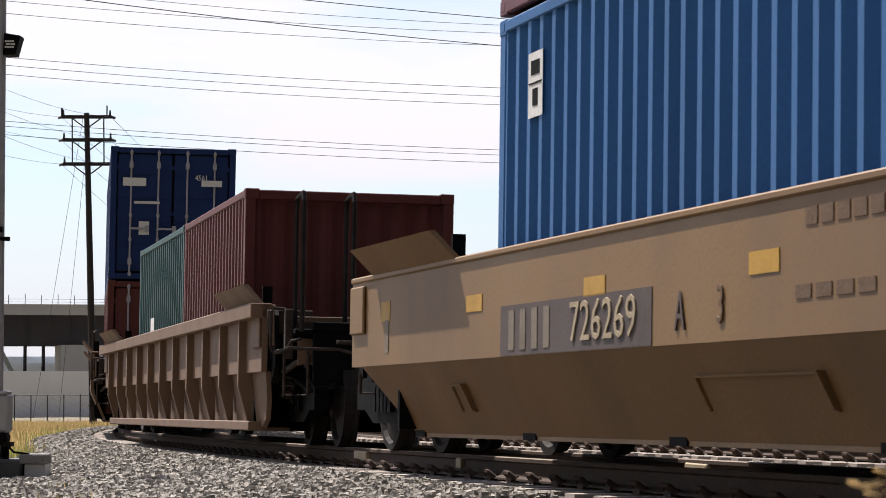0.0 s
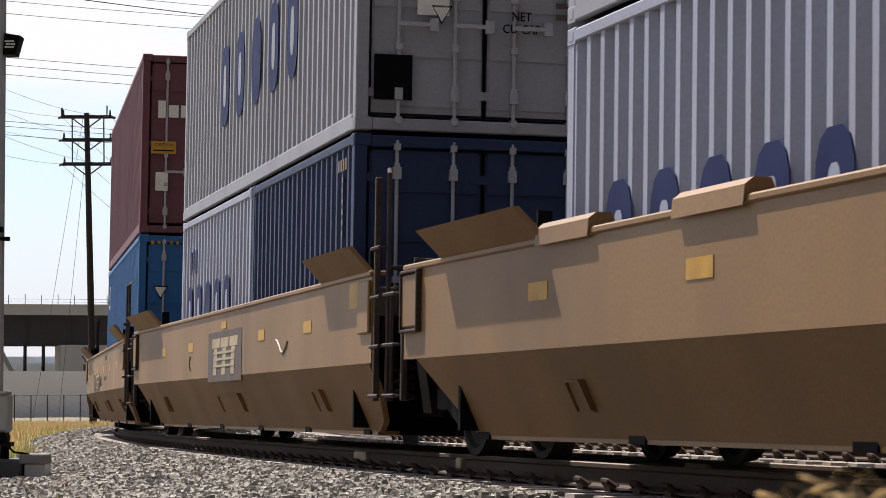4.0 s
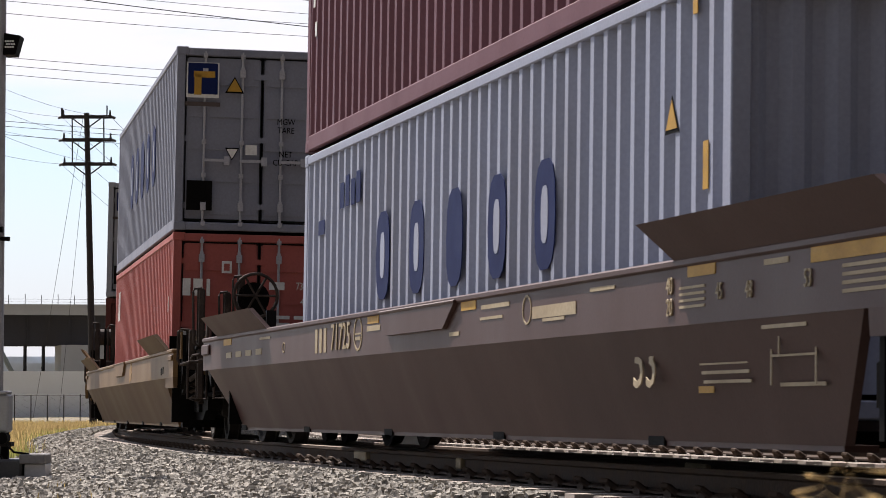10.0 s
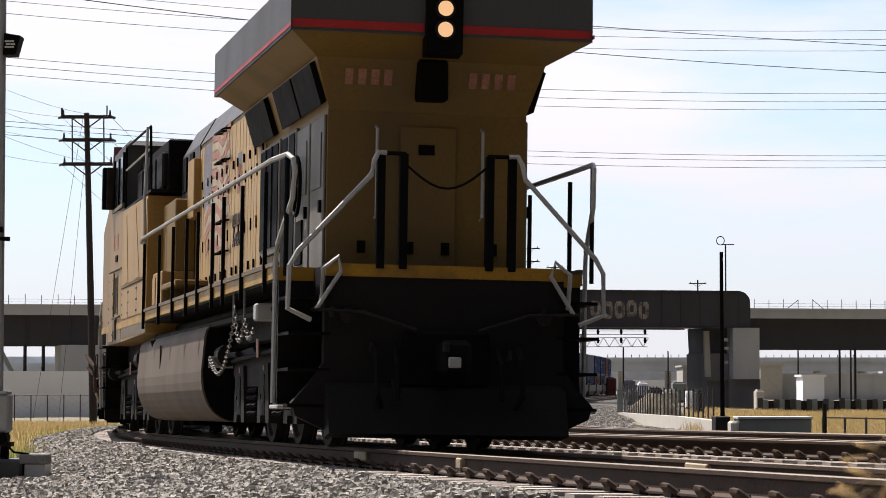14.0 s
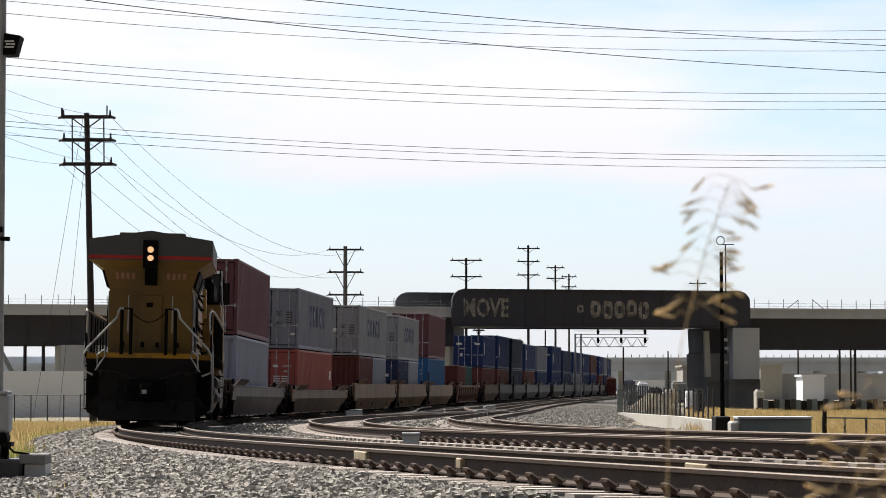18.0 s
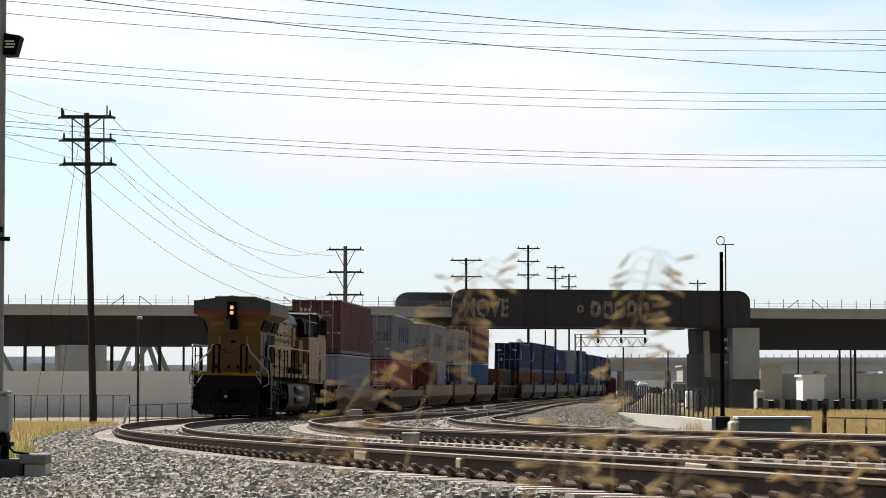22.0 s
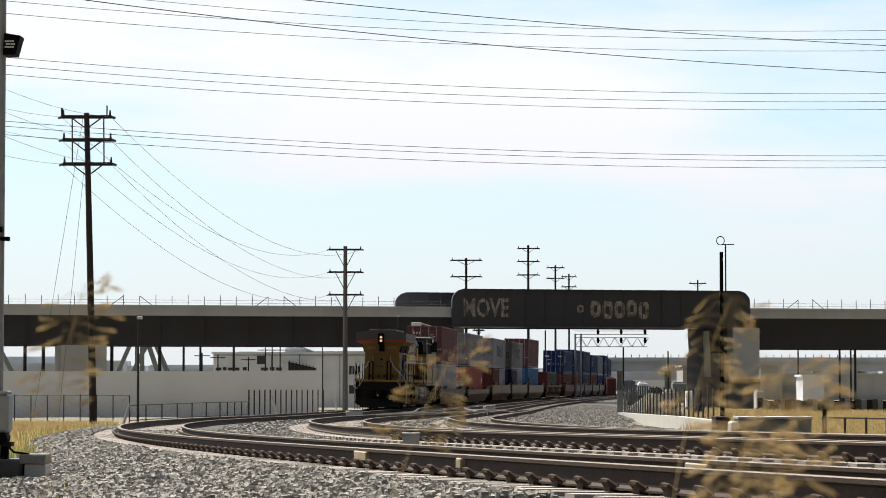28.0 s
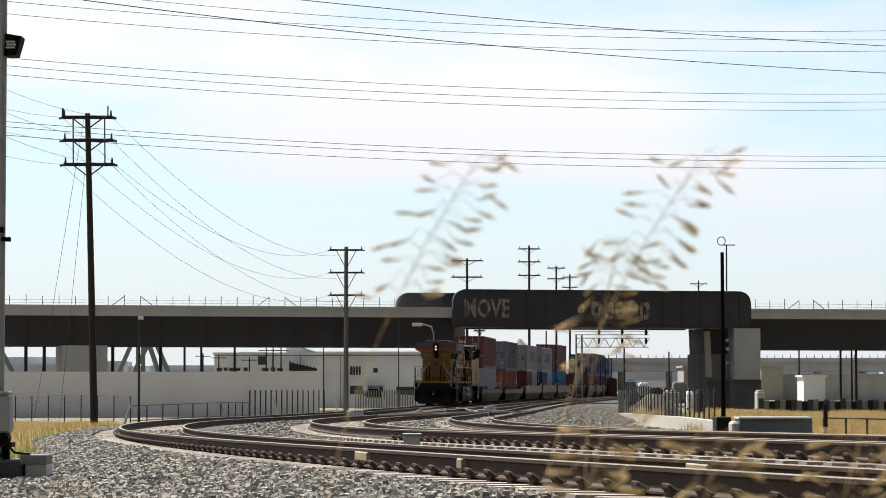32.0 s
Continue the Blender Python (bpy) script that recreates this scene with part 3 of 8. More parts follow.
def container(colour, length, height, doors=1, group="containers", label="", marks=(), plain=False):
    """A freight container: origin at the middle of its base; doors at +x (1) or -x (-1)."""
    c = PAINTS[colour]
    hl, hw = length / 2, 1.219
    ob = thing("shipping_container", label or f"{LOOKS[colour]} corrugated steel shipping container", "shipping container", group)
    key = f"{length:.1f}_{height:.1f}"
    ribs = lambda: corrugated(-hl + 0.11, hl - 0.11, 0.15, height - 0.09, 0.29, 0.058)
    place("side_panel", tinted("side" + key, ribs, c), None, ob, m=Matrix.Translation((0, -hw + 0.012, 0)))
    place("side_panel", tinted("side" + key, ribs, c), None, ob, m=Matrix.Translation((0, hw - 0.012, 0)) @ Matrix.Rotation(math.pi, 4, "Z"))
    place("roof", tinted("roof" + key, lambda: box(-hl + 0.1, hl - 0.1, -hw + 0.05, hw - 0.05, height - 0.05, height - 0.02), c), None, ob)
    place("floor", tinted("floor" + key, lambda: box(-hl + 0.1, hl - 0.1, -hw + 0.03, hw - 0.03, 0.03, 0.12), BLACK), None, ob)
    for e in (-1, 1):
        place("bottom_rail", tinted("brail" + key, lambda: box(-hl + 0.16, hl - 0.16, -0.03, 0.03, 0.01, 0.16, 0.01), c), None, ob, m=Matrix.Translation((0, e * (hw - 0.03), 0)))
        place("top_rail", tinted("trail" + key, lambda: box(-hl + 0.16, hl - 0.16, -0.03, 0.03, height - 0.10, height - 0.012, 0.01), c), None, ob, m=Matrix.Translation((0, e * (hw - 0.03), 0)))
    end_x = -doors * (hl - 0.06)
    place("end_panel", tinted("end" + key, lambda: corrugated(-hw + 0.11, hw - 0.11, 0.15, height - 0.12, 0.27, 0.045), c), None, ob,
          m=Matrix.Translation((end_x, 0, 0)) @ Matrix.Rotation(doors * -math.pi / 2, 4, "Z"))
    for a in (-1, 1):
        for b, nm in ((0.06, "end_sill"), (height - 0.07, "end_header")):
            place(nm, tinted("sill", lambda: box(-0.05, 0.05, -hw + 0.16, hw - 0.16, -0.055, 0.055, 0.01), c), None, ob, m=Matrix.Translation((a * (hl - 0.055), 0, b)))
        for b in (-1, 1):
            place("corner_post", tinted("post" + key, lambda: box(-0.07, 0.07, -0.06, 0.06, 0.11, height - 0.11, 0.008), c), None, ob, m=Matrix.Translation((a * (hl - 0.075), b * (hw - 0.065), 0)))
            for z in (0, height - 0.118):
                cast = place("corner_casting", tinted("casting", casting_bm, c), None, ob, m=Matrix.Translation((a * (hl - 0.089), b * (hw - 0.081), z)) @ Matrix.Rotation(0 if a > 0 else math.pi, 4, "Z"))
    # two door leaves with their lock rods
    for b in (-1, 1):
        leaf = place("door", tinted("leaf" + key, lambda: door_bm(height), c), None, ob, m=Matrix.Translation((doors * (hl - 0.05), b * 0.545, 0)) @ Matrix.Rotation(0 if doors > 0 else math.pi, 4, "Z"))
        if plain:
            continue
        place("gasket", tinted("gasket" + key, lambda: gasket_bm(height), RUBBER), None, leaf)
        for y in (-0.27, 0.26):
            place("locking_rod", tinted("rod" + key, lambda: rod_bm(height), LOCKROD), None, leaf, m=Matrix.Translation((0.035, y, 0)))
    for f in marks:
        f(ob, hl, hw, height, doors)
    return ob


def casting_bm():
    bm = box(-0.089, 0.089, -0.081, 0.081, 0, 0.118, 0.008)
    for e in (-1, 1):
        add_box(bm, -0.04, 0.04, e * 0.0815 - 0.002, e * 0.0815 + 0.002, 0.03, 0.09)
    return bm


def door_bm(height):
    bm = box(-0.03, 0.0, -0.53, 0.53, 0.14, height - 0.13, 0.006)
    h = height - 0.3
    for i in range(5):
        z = 0.2 + h * i / 5
        add_box(bm, -0.002, 0.014, -0.5, 0.5, z + 0.03, z + h / 5 - 0.05)
    for z in (0.35, height * 0.5, height - 0.4):
        for e in (-1, 1):
            add_box(bm, 0.0, 0.02, e * 0.49 - 0.06, e * 0.49 + 0.06, z - 0.04, z + 0.04)
    return bm


def gasket_bm(height):
    """Black rubber seal round one door leaf."""
    bm = box(0.001, 0.006, -0.535, -0.522, 0.15, height - 0.14)
    add_box(bm, 0.001, 0.006, 0.522, 0.535, 0.15, height - 0.14)
    add_box(bm, 0.001, 0.006, -0.535, 0.535, 0.14, 0.165)
    add_box(bm, 0.001, 0.006, -0.535, 0.535, height - 0.165, height - 0.13)
    return bm


def rod_bm(height):
    bm = tube([(0, 0, 0.06), (0, 0, height - 0.06)], 0.018, 6)
    for z in (0.1, 0.78, 1.25, height - 0.12):
        add_box(bm, -0.02, 0.03, -0.03, 0.03, z - 0.03, z + 0.03)
    for z in (0.34, height - 0.36):
        add_box(bm, -0.02, 0.028, -0.038, 0.038, z - 0.055, z + 0.055)
        add_box(bm, -0.02, 0.022, -0.024, 0.024, z + 0.055, z + 0.09)
    add_box(bm, 0.02, 0.045, -0.02, 0.34, 0.97, 1.01)
    add_box(bm, 0.0, 0.05, 0.28, 0.36, 0.93, 1.05)
    return bm


def patch(x, z, w, h, material, name="marking", face="door", y=0.0, t=0.004):
    """A flat painted plate or sticker on a face of a container."""
    def put(ob, hl, hw, height, doors):
        if face == "door":
            a = hl + 0.004 if doors > 0 else -hl - 0.004
            part(name, box(min(a, a + doors * t), max(a, a + doors * t), doors * x - w / 2, doors * x + w / 2, z - h / 2, z + h / 2), material, ob)
        elif face == "end":
            a = -doors * (hl - 0.052)
            part(name, box(a - 0.004, a + 0.004, x - w / 2, x + w / 2, z - h / 2, z + h / 2), material, ob)
        else:
            e = -1 if face == "left" else 1
            part(name, box(x - w / 2, x + w / 2, e * (hw - 0.008), e * (hw - 0.008) + e * t, z - h / 2, z + h / 2), material, ob)
    return put


def triangle(x, z, size, material, face="door", down=False):
    """A three-cornered sticker."""
    def put(ob, hl, hw, height, doors):
        k = -1 if down else 1
        pts = [(-size / 2, -k * size * 0.42), (size / 2, -k * size * 0.42), (0, k * size * 0.46)]
        for grow, lift, mat in ((1.0, 0.0, BLACK), (0.78, 0.003, material)):
            if face == "door":
                a = doors * (hl + 0.005 + lift)
                part("sticker", prism([(doors * x + p * grow, z + q * grow) for p, q in pts], "x", min(a, a + doors * 0.003), max(a, a + doors * 0.003)), mat, ob)
            else:
                e = -1 if face == "left" else 1
                a = e * (hw - 0.008 + lift)
                part("sticker", prism([(x + p * grow, z + q * grow) for p, q in pts], "y", min(a, a + e * 0.003), max(a, a + e * 0.003)), mat, ob)
    return put


def words(x, z, size, text, material, face="door", wide=0.85, upright=False):
    def put(ob, hl, hw, height, doors):
        if face == "door":
            m = Matrix.Translation((doors * (hl + 0.006), doors * x, z)) @ Matrix.Rotation(math.pi / 2 if doors > 0 else -math.pi / 2, 4, "Z") @ Matrix.Rotation(math.pi / 2, 4, "X")
        elif face == "left":
            m = Matrix.Translation((x, -hw + 0.002, z)) @ Matrix.Rotation(math.pi / 2, 4, "X")
        else:
            m = Matrix.Translation((x, hw - 0.002, z)) @ Matrix.Rotation(math.pi, 4, "Z") @ Matrix.Rotation(math.pi / 2, 4, "X")
        text_part("lettering", text, size, material, ob, m, wide=wide)
    return put


def blobs(x0, z, count, size, gap, material, ground="white", face="left", slant=0.0):
    """A row of plain oblong shapes that stands for a painted name."""
    def put(ob, hl, hw, height, doors):
        e = -1 if face == "left" else 1
        for i in range(count):
            x = x0 + i * gap
            pts = []
            for k in range(14):
                a = 6.28319 * k / 14
                px = math.copysign(abs(math.cos(a)) ** 0.7, math.cos(a)) * size * 0.33
                pz = math.copysign(abs(math.sin(a)) ** 0.7, math.sin(a)) * size * 0.5
                pts.append((x + px + slant * pz, z + pz))
            part("painted_shape", prism(pts, "y", e * (hw - 0.010), e * (hw - 0.003)), material, ob)
            inner = [(x + (p - x) * 0.34, z + (q - z) * 0.52) for p, q in pts]
            if i != 2:
                part("painted_shape", prism(inner, "y", e * (hw - 0.010), e * (hw + 0.0)), PAINTS[ground], ob)
    return put


# ---- well cars ----
def upper_plate_bm(hl, top, e, fold):
    return prism([(e * 1.44, fold), (e * 1.50, fold), (e * 1.50, top - 0.05), (e * 1.44, top - 0.05)], "x", -hl, hl)


def lower_plate_bm(hl, e, rib, fold, cut=0.95):
    """The lower plate of a well car's side, sloping inward, cut back at its ends."""
    bm = bmesh.new()
    if cut > 1:
        tail = [(hl - 1.25, fold + 0.004), (hl - cut, 0.17)]
    else:
        tail = [(hl - 0.10, fold + 0.004), (hl - 0.24, 0.46), (hl - 0.5, 0.26), (hl - 0.85, 0.17)]
    low = [(-hl + 0.35, fold + 0.004)] + tail + [(-hl + 1.25, 0.17)]
    y1, y0 = (1.497, 1.24) if not rib else (1.44, 1.36)
    out = [(x, y0 + (y1 - y0) * (z - 0.17) / (fold + 0.004 - 0.17), z) for x, z in low]
    o = [bm.verts.new((x, e * y, z)) for x, y, z in out]
    i = [bm.verts.new((x, e * (y - 0.05), z)) for x, y, z in out]
    fs = [bm.faces.new(o), bm.faces.new(i[::-1])]
    n = len(low)
    for k in range(n):
        fs.append(bm.faces.new((o[k], i[k], i[(k + 1) % n], o[(k + 1) % n])))
    bmesh.ops.recalc_face_normals(bm, faces=fs)
    return bm


def flap_bm(e):
    """Outward-leaning loading guide."""
    bm, slant = bmesh.new(), 0.16
    low = [bm.verts.new((x, e * y, z)) for x in (-1.25, 1.25) for y, z in ((1.45, -0.03), (1.50, -0.03))]
    high = [bm.verts.new((x, e * y, z)) for x in (-1.25 - slant, 1.25 - slant) for y, z in ((1.63, 0.205), (1.68, 0.20))]
    quads = ((low[0], low[1], high[1], high[0]), (low[2], low[3], high[3], high[2]), (low[0], low[2], high[2], high[0]), (low[1], low[3], high[3], high[1]), (high[0], high[1], high[3], high[2]), (low[0], low[1], low[3], low[2]))
    fs = [bm.faces.new(q) for q in quads]
    bmesh.ops.recalc_face_normals(bm, faces=fs)
    return bm


def wheel_bm(e, grow=1.0):
    """One flanged wheel, turned from its profile."""
    prof = [(0.0, 0.13), (0.15, 0.13), (0.17, 0.06), (0.36, 0.03), (0.385, 0.065), (0.44, 0.065), (0.445, -0.045), (0.475, -0.055), (0.475, -0.08), (0.40, -0.08), (0.37, -0.03), (0.17, -0.05), (0.14, -0.10), (0.0, -0.10)]
    bm, n, rings = bmesh.new(), 24, []
    for r, y in prof:
        rings.append([bm.verts.new((math.cos(6.28319 * k / n) * r * grow, e * (0.753 + y), math.sin(6.28319 * k / n) * r * grow)) for k in range(n if r else 1)])
    for a, b in zip(rings, rings[1:]):
        for k in range(n):
            q = (k + 1) % n
            if len(a) == 1:
                bm.faces.new((a[0], b[q], b[k]))
            elif len(b) == 1:
                bm.faces.new((a[k], a[q], b[0]))
            else:
                bm.faces.new((a[k], a[q], b[q], b[k]))
    bmesh.ops.recalc_face_normals(bm, faces=bm.faces[:])
    return bm


def wheels_on(parent, x, z, grow=1.0):
    for e in (-1, 1):
        place("wheel", tinted(f"wheel{e}{grow}", lambda: wheel_bm(e, grow), DUSTY), None, parent, m=Matrix.Translation((x, 0, z)))
    place("axle", tinted("axle", lambda: tube([(0, -0.95, 0), (0, 0.95, 0)], 0.085, 10), STEEL), None, parent, m=Matrix.Translation((x, 0, z)))


def truck_side_bm(e, half):
    y0, y1 = sorted((e * 0.93, e * 1.08))
    bm = prism([(-half - 0.2, 0.36), (-half - 0.2, 0.58), (-0.35, 0.78), (0.35, 0.78), (half + 0.2, 0.58), (half + 0.2, 0.36), (half - 0.1, 0.36), (0.45, 0.24), (-0.45, 0.24), (-half + 0.1, 0.36)], "y", y0, y1)
    for k in range(5):
        add_box(bm, -0.28 + k * 0.14 - 0.05, -0.28 + k * 0.14 + 0.05, min(e * 1.06, e * 1.12), max(e * 1.06, e * 1.12), 0.34, 0.56)
    return bm


def truck(parent, x, half=0.89, wheels=(-1, 1), u=0.0):
    tr = part("truck", box(x - 0.35, x + 0.35, -0.95, 0.95, 0.42, 0.72, 0.03), BLACK, parent)
    for e in (-1, 1):
        place("side_frame", tinted(f"tside{e}{half}", lambda: truck_side_bm(e, half), BLACK), None, tr, m=Matrix.Translation((x, 0, 0)))
    for a in wheels:
        wheels_on(tr, x + a * half, 0.44)
    return tr


def end_rig(car, hl, e, colour, brake=0, joint=False):
    """Platform, ladder, grab irons and coupler at one end of a well car (e = 1 trailing)."""
    x = hl * e
    run = 1.05 if not joint else 0.7
    a, b = sorted((x - e * 0.9, x + e * run))
    part("end_sill", box(a, b, -0.38, 0.38, 0.62, 1.02, 0.03), BLACK, car)
    c, d = sorted((x - e * 0.75, x + e * 0.05))
    part("bolster", box(c, d, -1.42, 1.42, 0.85, 1.12, 0.02), BLACK, car)
    part("end_platform", box(*sorted((x - e * 0.1, x + e * (run - 0.15))), -1.3, 1.3, 1.10, 1.15, 0.01), BLACK, car)
    if not joint:
        cp = part("coupler", box(*sorted((x + e * run, x + e * (run + 0.42))), -0.12, 0.12, 0.72, 0.98, 0.04), DUSTY, car)
        part("knuckle", box(*sorted((x + e * (run + 0.3), x + e * (run + 0.5))), -0.19, 0.15, 0.66, 1.04, 0.05), DUSTY, cp)
        part("air_hose", tube([(x + e * run, 0.35, 0.8), (x + e * (run + 0.25), 0.38, 0.55), (x + e * (run + 0.35), 0.3, 0.38), (x + e * (run + 0.6), 0.22, 0.5)], 0.025), RUBBER, car)
        part("uncoupling_lever", tube([(x + e * run, -1.4, 0.95), (x + e * run, -0.9, 0.95), (x + e * (run + 0.12), -0.5, 0.85), (x + e * (run + 0.2), -0.1, 0.95)], 0.018), ENDIRON, car)
    for s in (-1, 1):
        part("gusset", prism([(x - e * 0.5, 0.55), (x + e * 0.1, 0.7), (x + e * 0.1, 1.25), (x - e * 0.5, 1.25)], "y", *sorted((s * 1.30, s * 1.34))), BLACK, car)
        part("shelf_bracket", box(*sorted((x + e * 0.05, x + e * 0.13)), *sorted((s * 1.0, s * 1.46)), 1.12, 1.36, 0.01), ENDIRON, car)
        part("spring_nest", tube([(x - e * 0.35 + 0.09 * math.cos(a * 0.9), s * 1.15 + 0.09 * math.sin(a * 0.9), 0.45 + a * 0.012) for a in range(28)], 0.022, 5), ENDIRON, car)
        if joint:
            xl, top = x + e * 0.06, 2.26 if e > 0 else 1.30
            ladder = part("ladder", box(*sorted((xl, xl + e * 0.06)), *sorted((s * 1.45, s * 1.50)), 0.42, top, 0.008), ENDIRON, car)
            part("ladder_rail", tube([(xl + e * 0.46, s * 1.47, 0.42), (xl + e * 0.46, s * 1.47, top), (xl + e * 0.2, s * 1.42, top + 0.05)], 0.019), ENDIRON, ladder)
            for k in range(4 if e > 0 else 3):
                z = 0.46 + k * 0.40
                part("rung", tube([(xl + e * 0.08, s * 1.50, z), (xl + e * 0.10, s * 1.54, z), (xl + e * 0.46, s * 1.54, z), (xl + e * 0.46, s * 1.47, z)], 0.016), ENDIRON, ladder)
            part("bracket_bar", tube([(x + e * 0.1, s * 0.55, 1.15), (x + e * 0.1, s * 0.6, 1.5), (x + e * 0.1, s * 1.4, 1.52)], 0.022), ENDIRON, car)
            part("hose", tube([(x, s * 0.5, 0.95), (x + e * 0.35, s * 0.5, 0.7), (x + e * 0.7, s * 0.45, 0.95)], 0.03), RUBBER, car)
            continue
        # corner: a pierced end plate, a bent handhold on its own plate, a sill step and bent grab bars
        w = 1.49 if e > 0 else 1.36
        cp = part("end_plate", prism([(x + e * 0.02, 0.62), (x + e * 0.26, 0.80), (x + e * 0.22, 1.30), (x + e * 0.14, 1.36), (x + e * 0.02, 1.36)], "y", *sorted((s * 1.36, s * 1.40))), BLACK, car)
        part("plate_edge", tube([(x + e * 0.04, s * 1.41, 1.0), (x + e * 0.06, s * 1.41, 1.33), (x + e * 0.16, s * 1.41, 1.33), (x + e * 0.20, s * 1.41, 1.0)], 0.02), colour, cp)
        xh = x + e * 0.55
        hp = part("handhold_plate", box(*sorted((xh, xh + e * 0.10)), *sorted((s * (w - 0.21), s * (w - 0.13))), 0.86, 1.35, 0.006), ENDIRON, car)
        part("handhold", tube([(xh, s * (w - 0.15), 1.35), (xh, s * (w - 0.03), 1.36), (xh, s * w, 1.33), (xh, s * w, 0.97), (xh, s * (w - 0.03), 0.92), (xh, s * (w - 0.13), 0.92)], 0.018, 7), ENDIRON, hp)
        part("grab_bar", tube([(xh, s * (w - 0.08), 0.94), (xh + e * 0.1, s * (w - 0.04), 0.92), (xh + e * 0.3, s * (w - 0.12), 0.95), (xh + e * 0.36, s * (w - 0.16), 1.03), (xh + e * 0.40, s * (w - 0.24), 1.05)], 0.018, 7), ENDIRON, car)
        part("step_bracket", box(*sorted((xh + e * 0.12, xh + e * 0.15)), *sorted((s * (w - 0.42), s * (w - 0.25))), 0.80, 1.06, 0.005), colour, car)
        part("sill_step", tube([(xh + e * 0.2, s * (w - 0.11), 0.95), (xh + e * 0.2, s * (w - 0.11), 0.5), (xh + e * 0.24, s * (w - 0.34), 0.5), (xh + e * 0.24, s * (w - 0.34), 0.95)], 0.017), ENDIRON, car)
        part("apron", box(*sorted((x + e * 0.86, x + e * 0.90)), *sorted((s * 0.2, s * 1.12)), 0.60, 1.22, 0.01), BLACK, car)
        part("walkway_edge", box(*sorted((x + e * 0.3, x + e * 0.36)), *sorted((s * 0.6, s * 1.25)), 1.23, 1.29, 0.008), colour, car)
        part("brake_pipe", tube([(x + e * 0.2, s * 1.3, 0.74), (x + e * 0.5, s * 1.22, 0.82), (x + e * 0.8, s * 1.05, 0.88)], 0.032), ENDIRON, car)
        part("pipe", tube([(x - e * 0.2, s * 1.2, 0.75), (x + e * 0.6, s * 1.1, 0.55), (x + e * 1.0, s * 0.9, 0.6)], 0.03), BLACK, car)
        part("hose_hanger", tube([(x + e * 0.95, s * 0.55, 0.62), (x + e * 1.0, s * 0.56, 0.42), (x + e * 1.05, s * 0.62, 0.36)], 0.016), ENDIRON, car)
    if brake:
        wz = 1.78 if brake == 1 else 2.1
        part("brake_stand", box(*sorted((x + e * 0.45, x + e * 0.8)), -0.72, -0.42, 1.12, wz - 0.05, 0.03), BLACK, car)
        for y, zt in ((-1.24, wz + 0.08), (-0.92, wz + 0.04), (-0.75, wz + 0.24)):
            bm = box(*sorted((x + e * 0.82, x + e * 0.90)), y - 0.032, y + 0.032, 0.5, zt, 0.006)
            add_box(bm, *sorted((x + e * 0.82, x + e * 0.84)), y - 0.05, y + 0.05, 0.5, zt - 0.02)
            post = part("ladder_post", bm, ENDIRON, car)
            part("hoop_grip", tube([(x + e * 0.90, y - 0.03, 1.15), (x + e * 0.92, y - 0.09, 1.18), (x + e * 0.92, y - 0.11, zt - 0.05), (x + e * 0.91, y - 0.09, zt - 0.01), (x + e * 0.88, y, zt)], 0.016), ENDIRON, post)
        if brake == 2:
            tank_b = part("air_reservoir", tube([(x + e * 0.12, -1.32, wz - 0.2), (x + e * 0.12, -1.28, wz - 0.2), (x + e * 0.12, -0.5, wz - 0.2), (x + e * 0.12, -0.46, wz - 0.2)], 0.17, 14), ENDIRON, car)
            for y in (-1.1, -0.7):
                part("reservoir_strap", box(*sorted((x - e * 0.06, x + e * 0.3)), y - 0.02, y + 0.02, 1.12, wz - 0.02), BLACK, tank_b)
        part("brake_conduit", tube([(x + e * 1.0, -0.1, wz - 0.35), (x + e * 1.6, -0.05, wz - 0.36), (x + e * 1.9, -0.05, wz - 0.42), (x + e * 2.0, -0.05, wz - 0.55)], 0.018), BLACK, car)
        bm = bmesh.new()
        ring = [(x + e * 0.95, -0.58 + math.cos(6.28319 * k / 24) * 0.27, wz + math.sin(6.28319 * k / 24) * 0.27) for k in range(25)]
        add_tube(bm, ring, 0.022)
        bw = part("brake_wheel", bm, ENDIRON, car)
        for k in range(6):
            q = ring[k * 4]
            part("spoke", tube([(x + e * 0.93, -0.58, wz), q], 0.016), ENDIRON, bw)
        part("brake_housing", disc(x + e * 0.78, -0.60, wz - 0.03, 0.2, 0, e * 0.12, "x", 16), BLACK, car)
        part("valve_box", box(*sorted((x + e * 0.2, x + e * 0.55)), -0.7, -0.3, 1.15, 1.5, 0.02), ENDIRON, car)


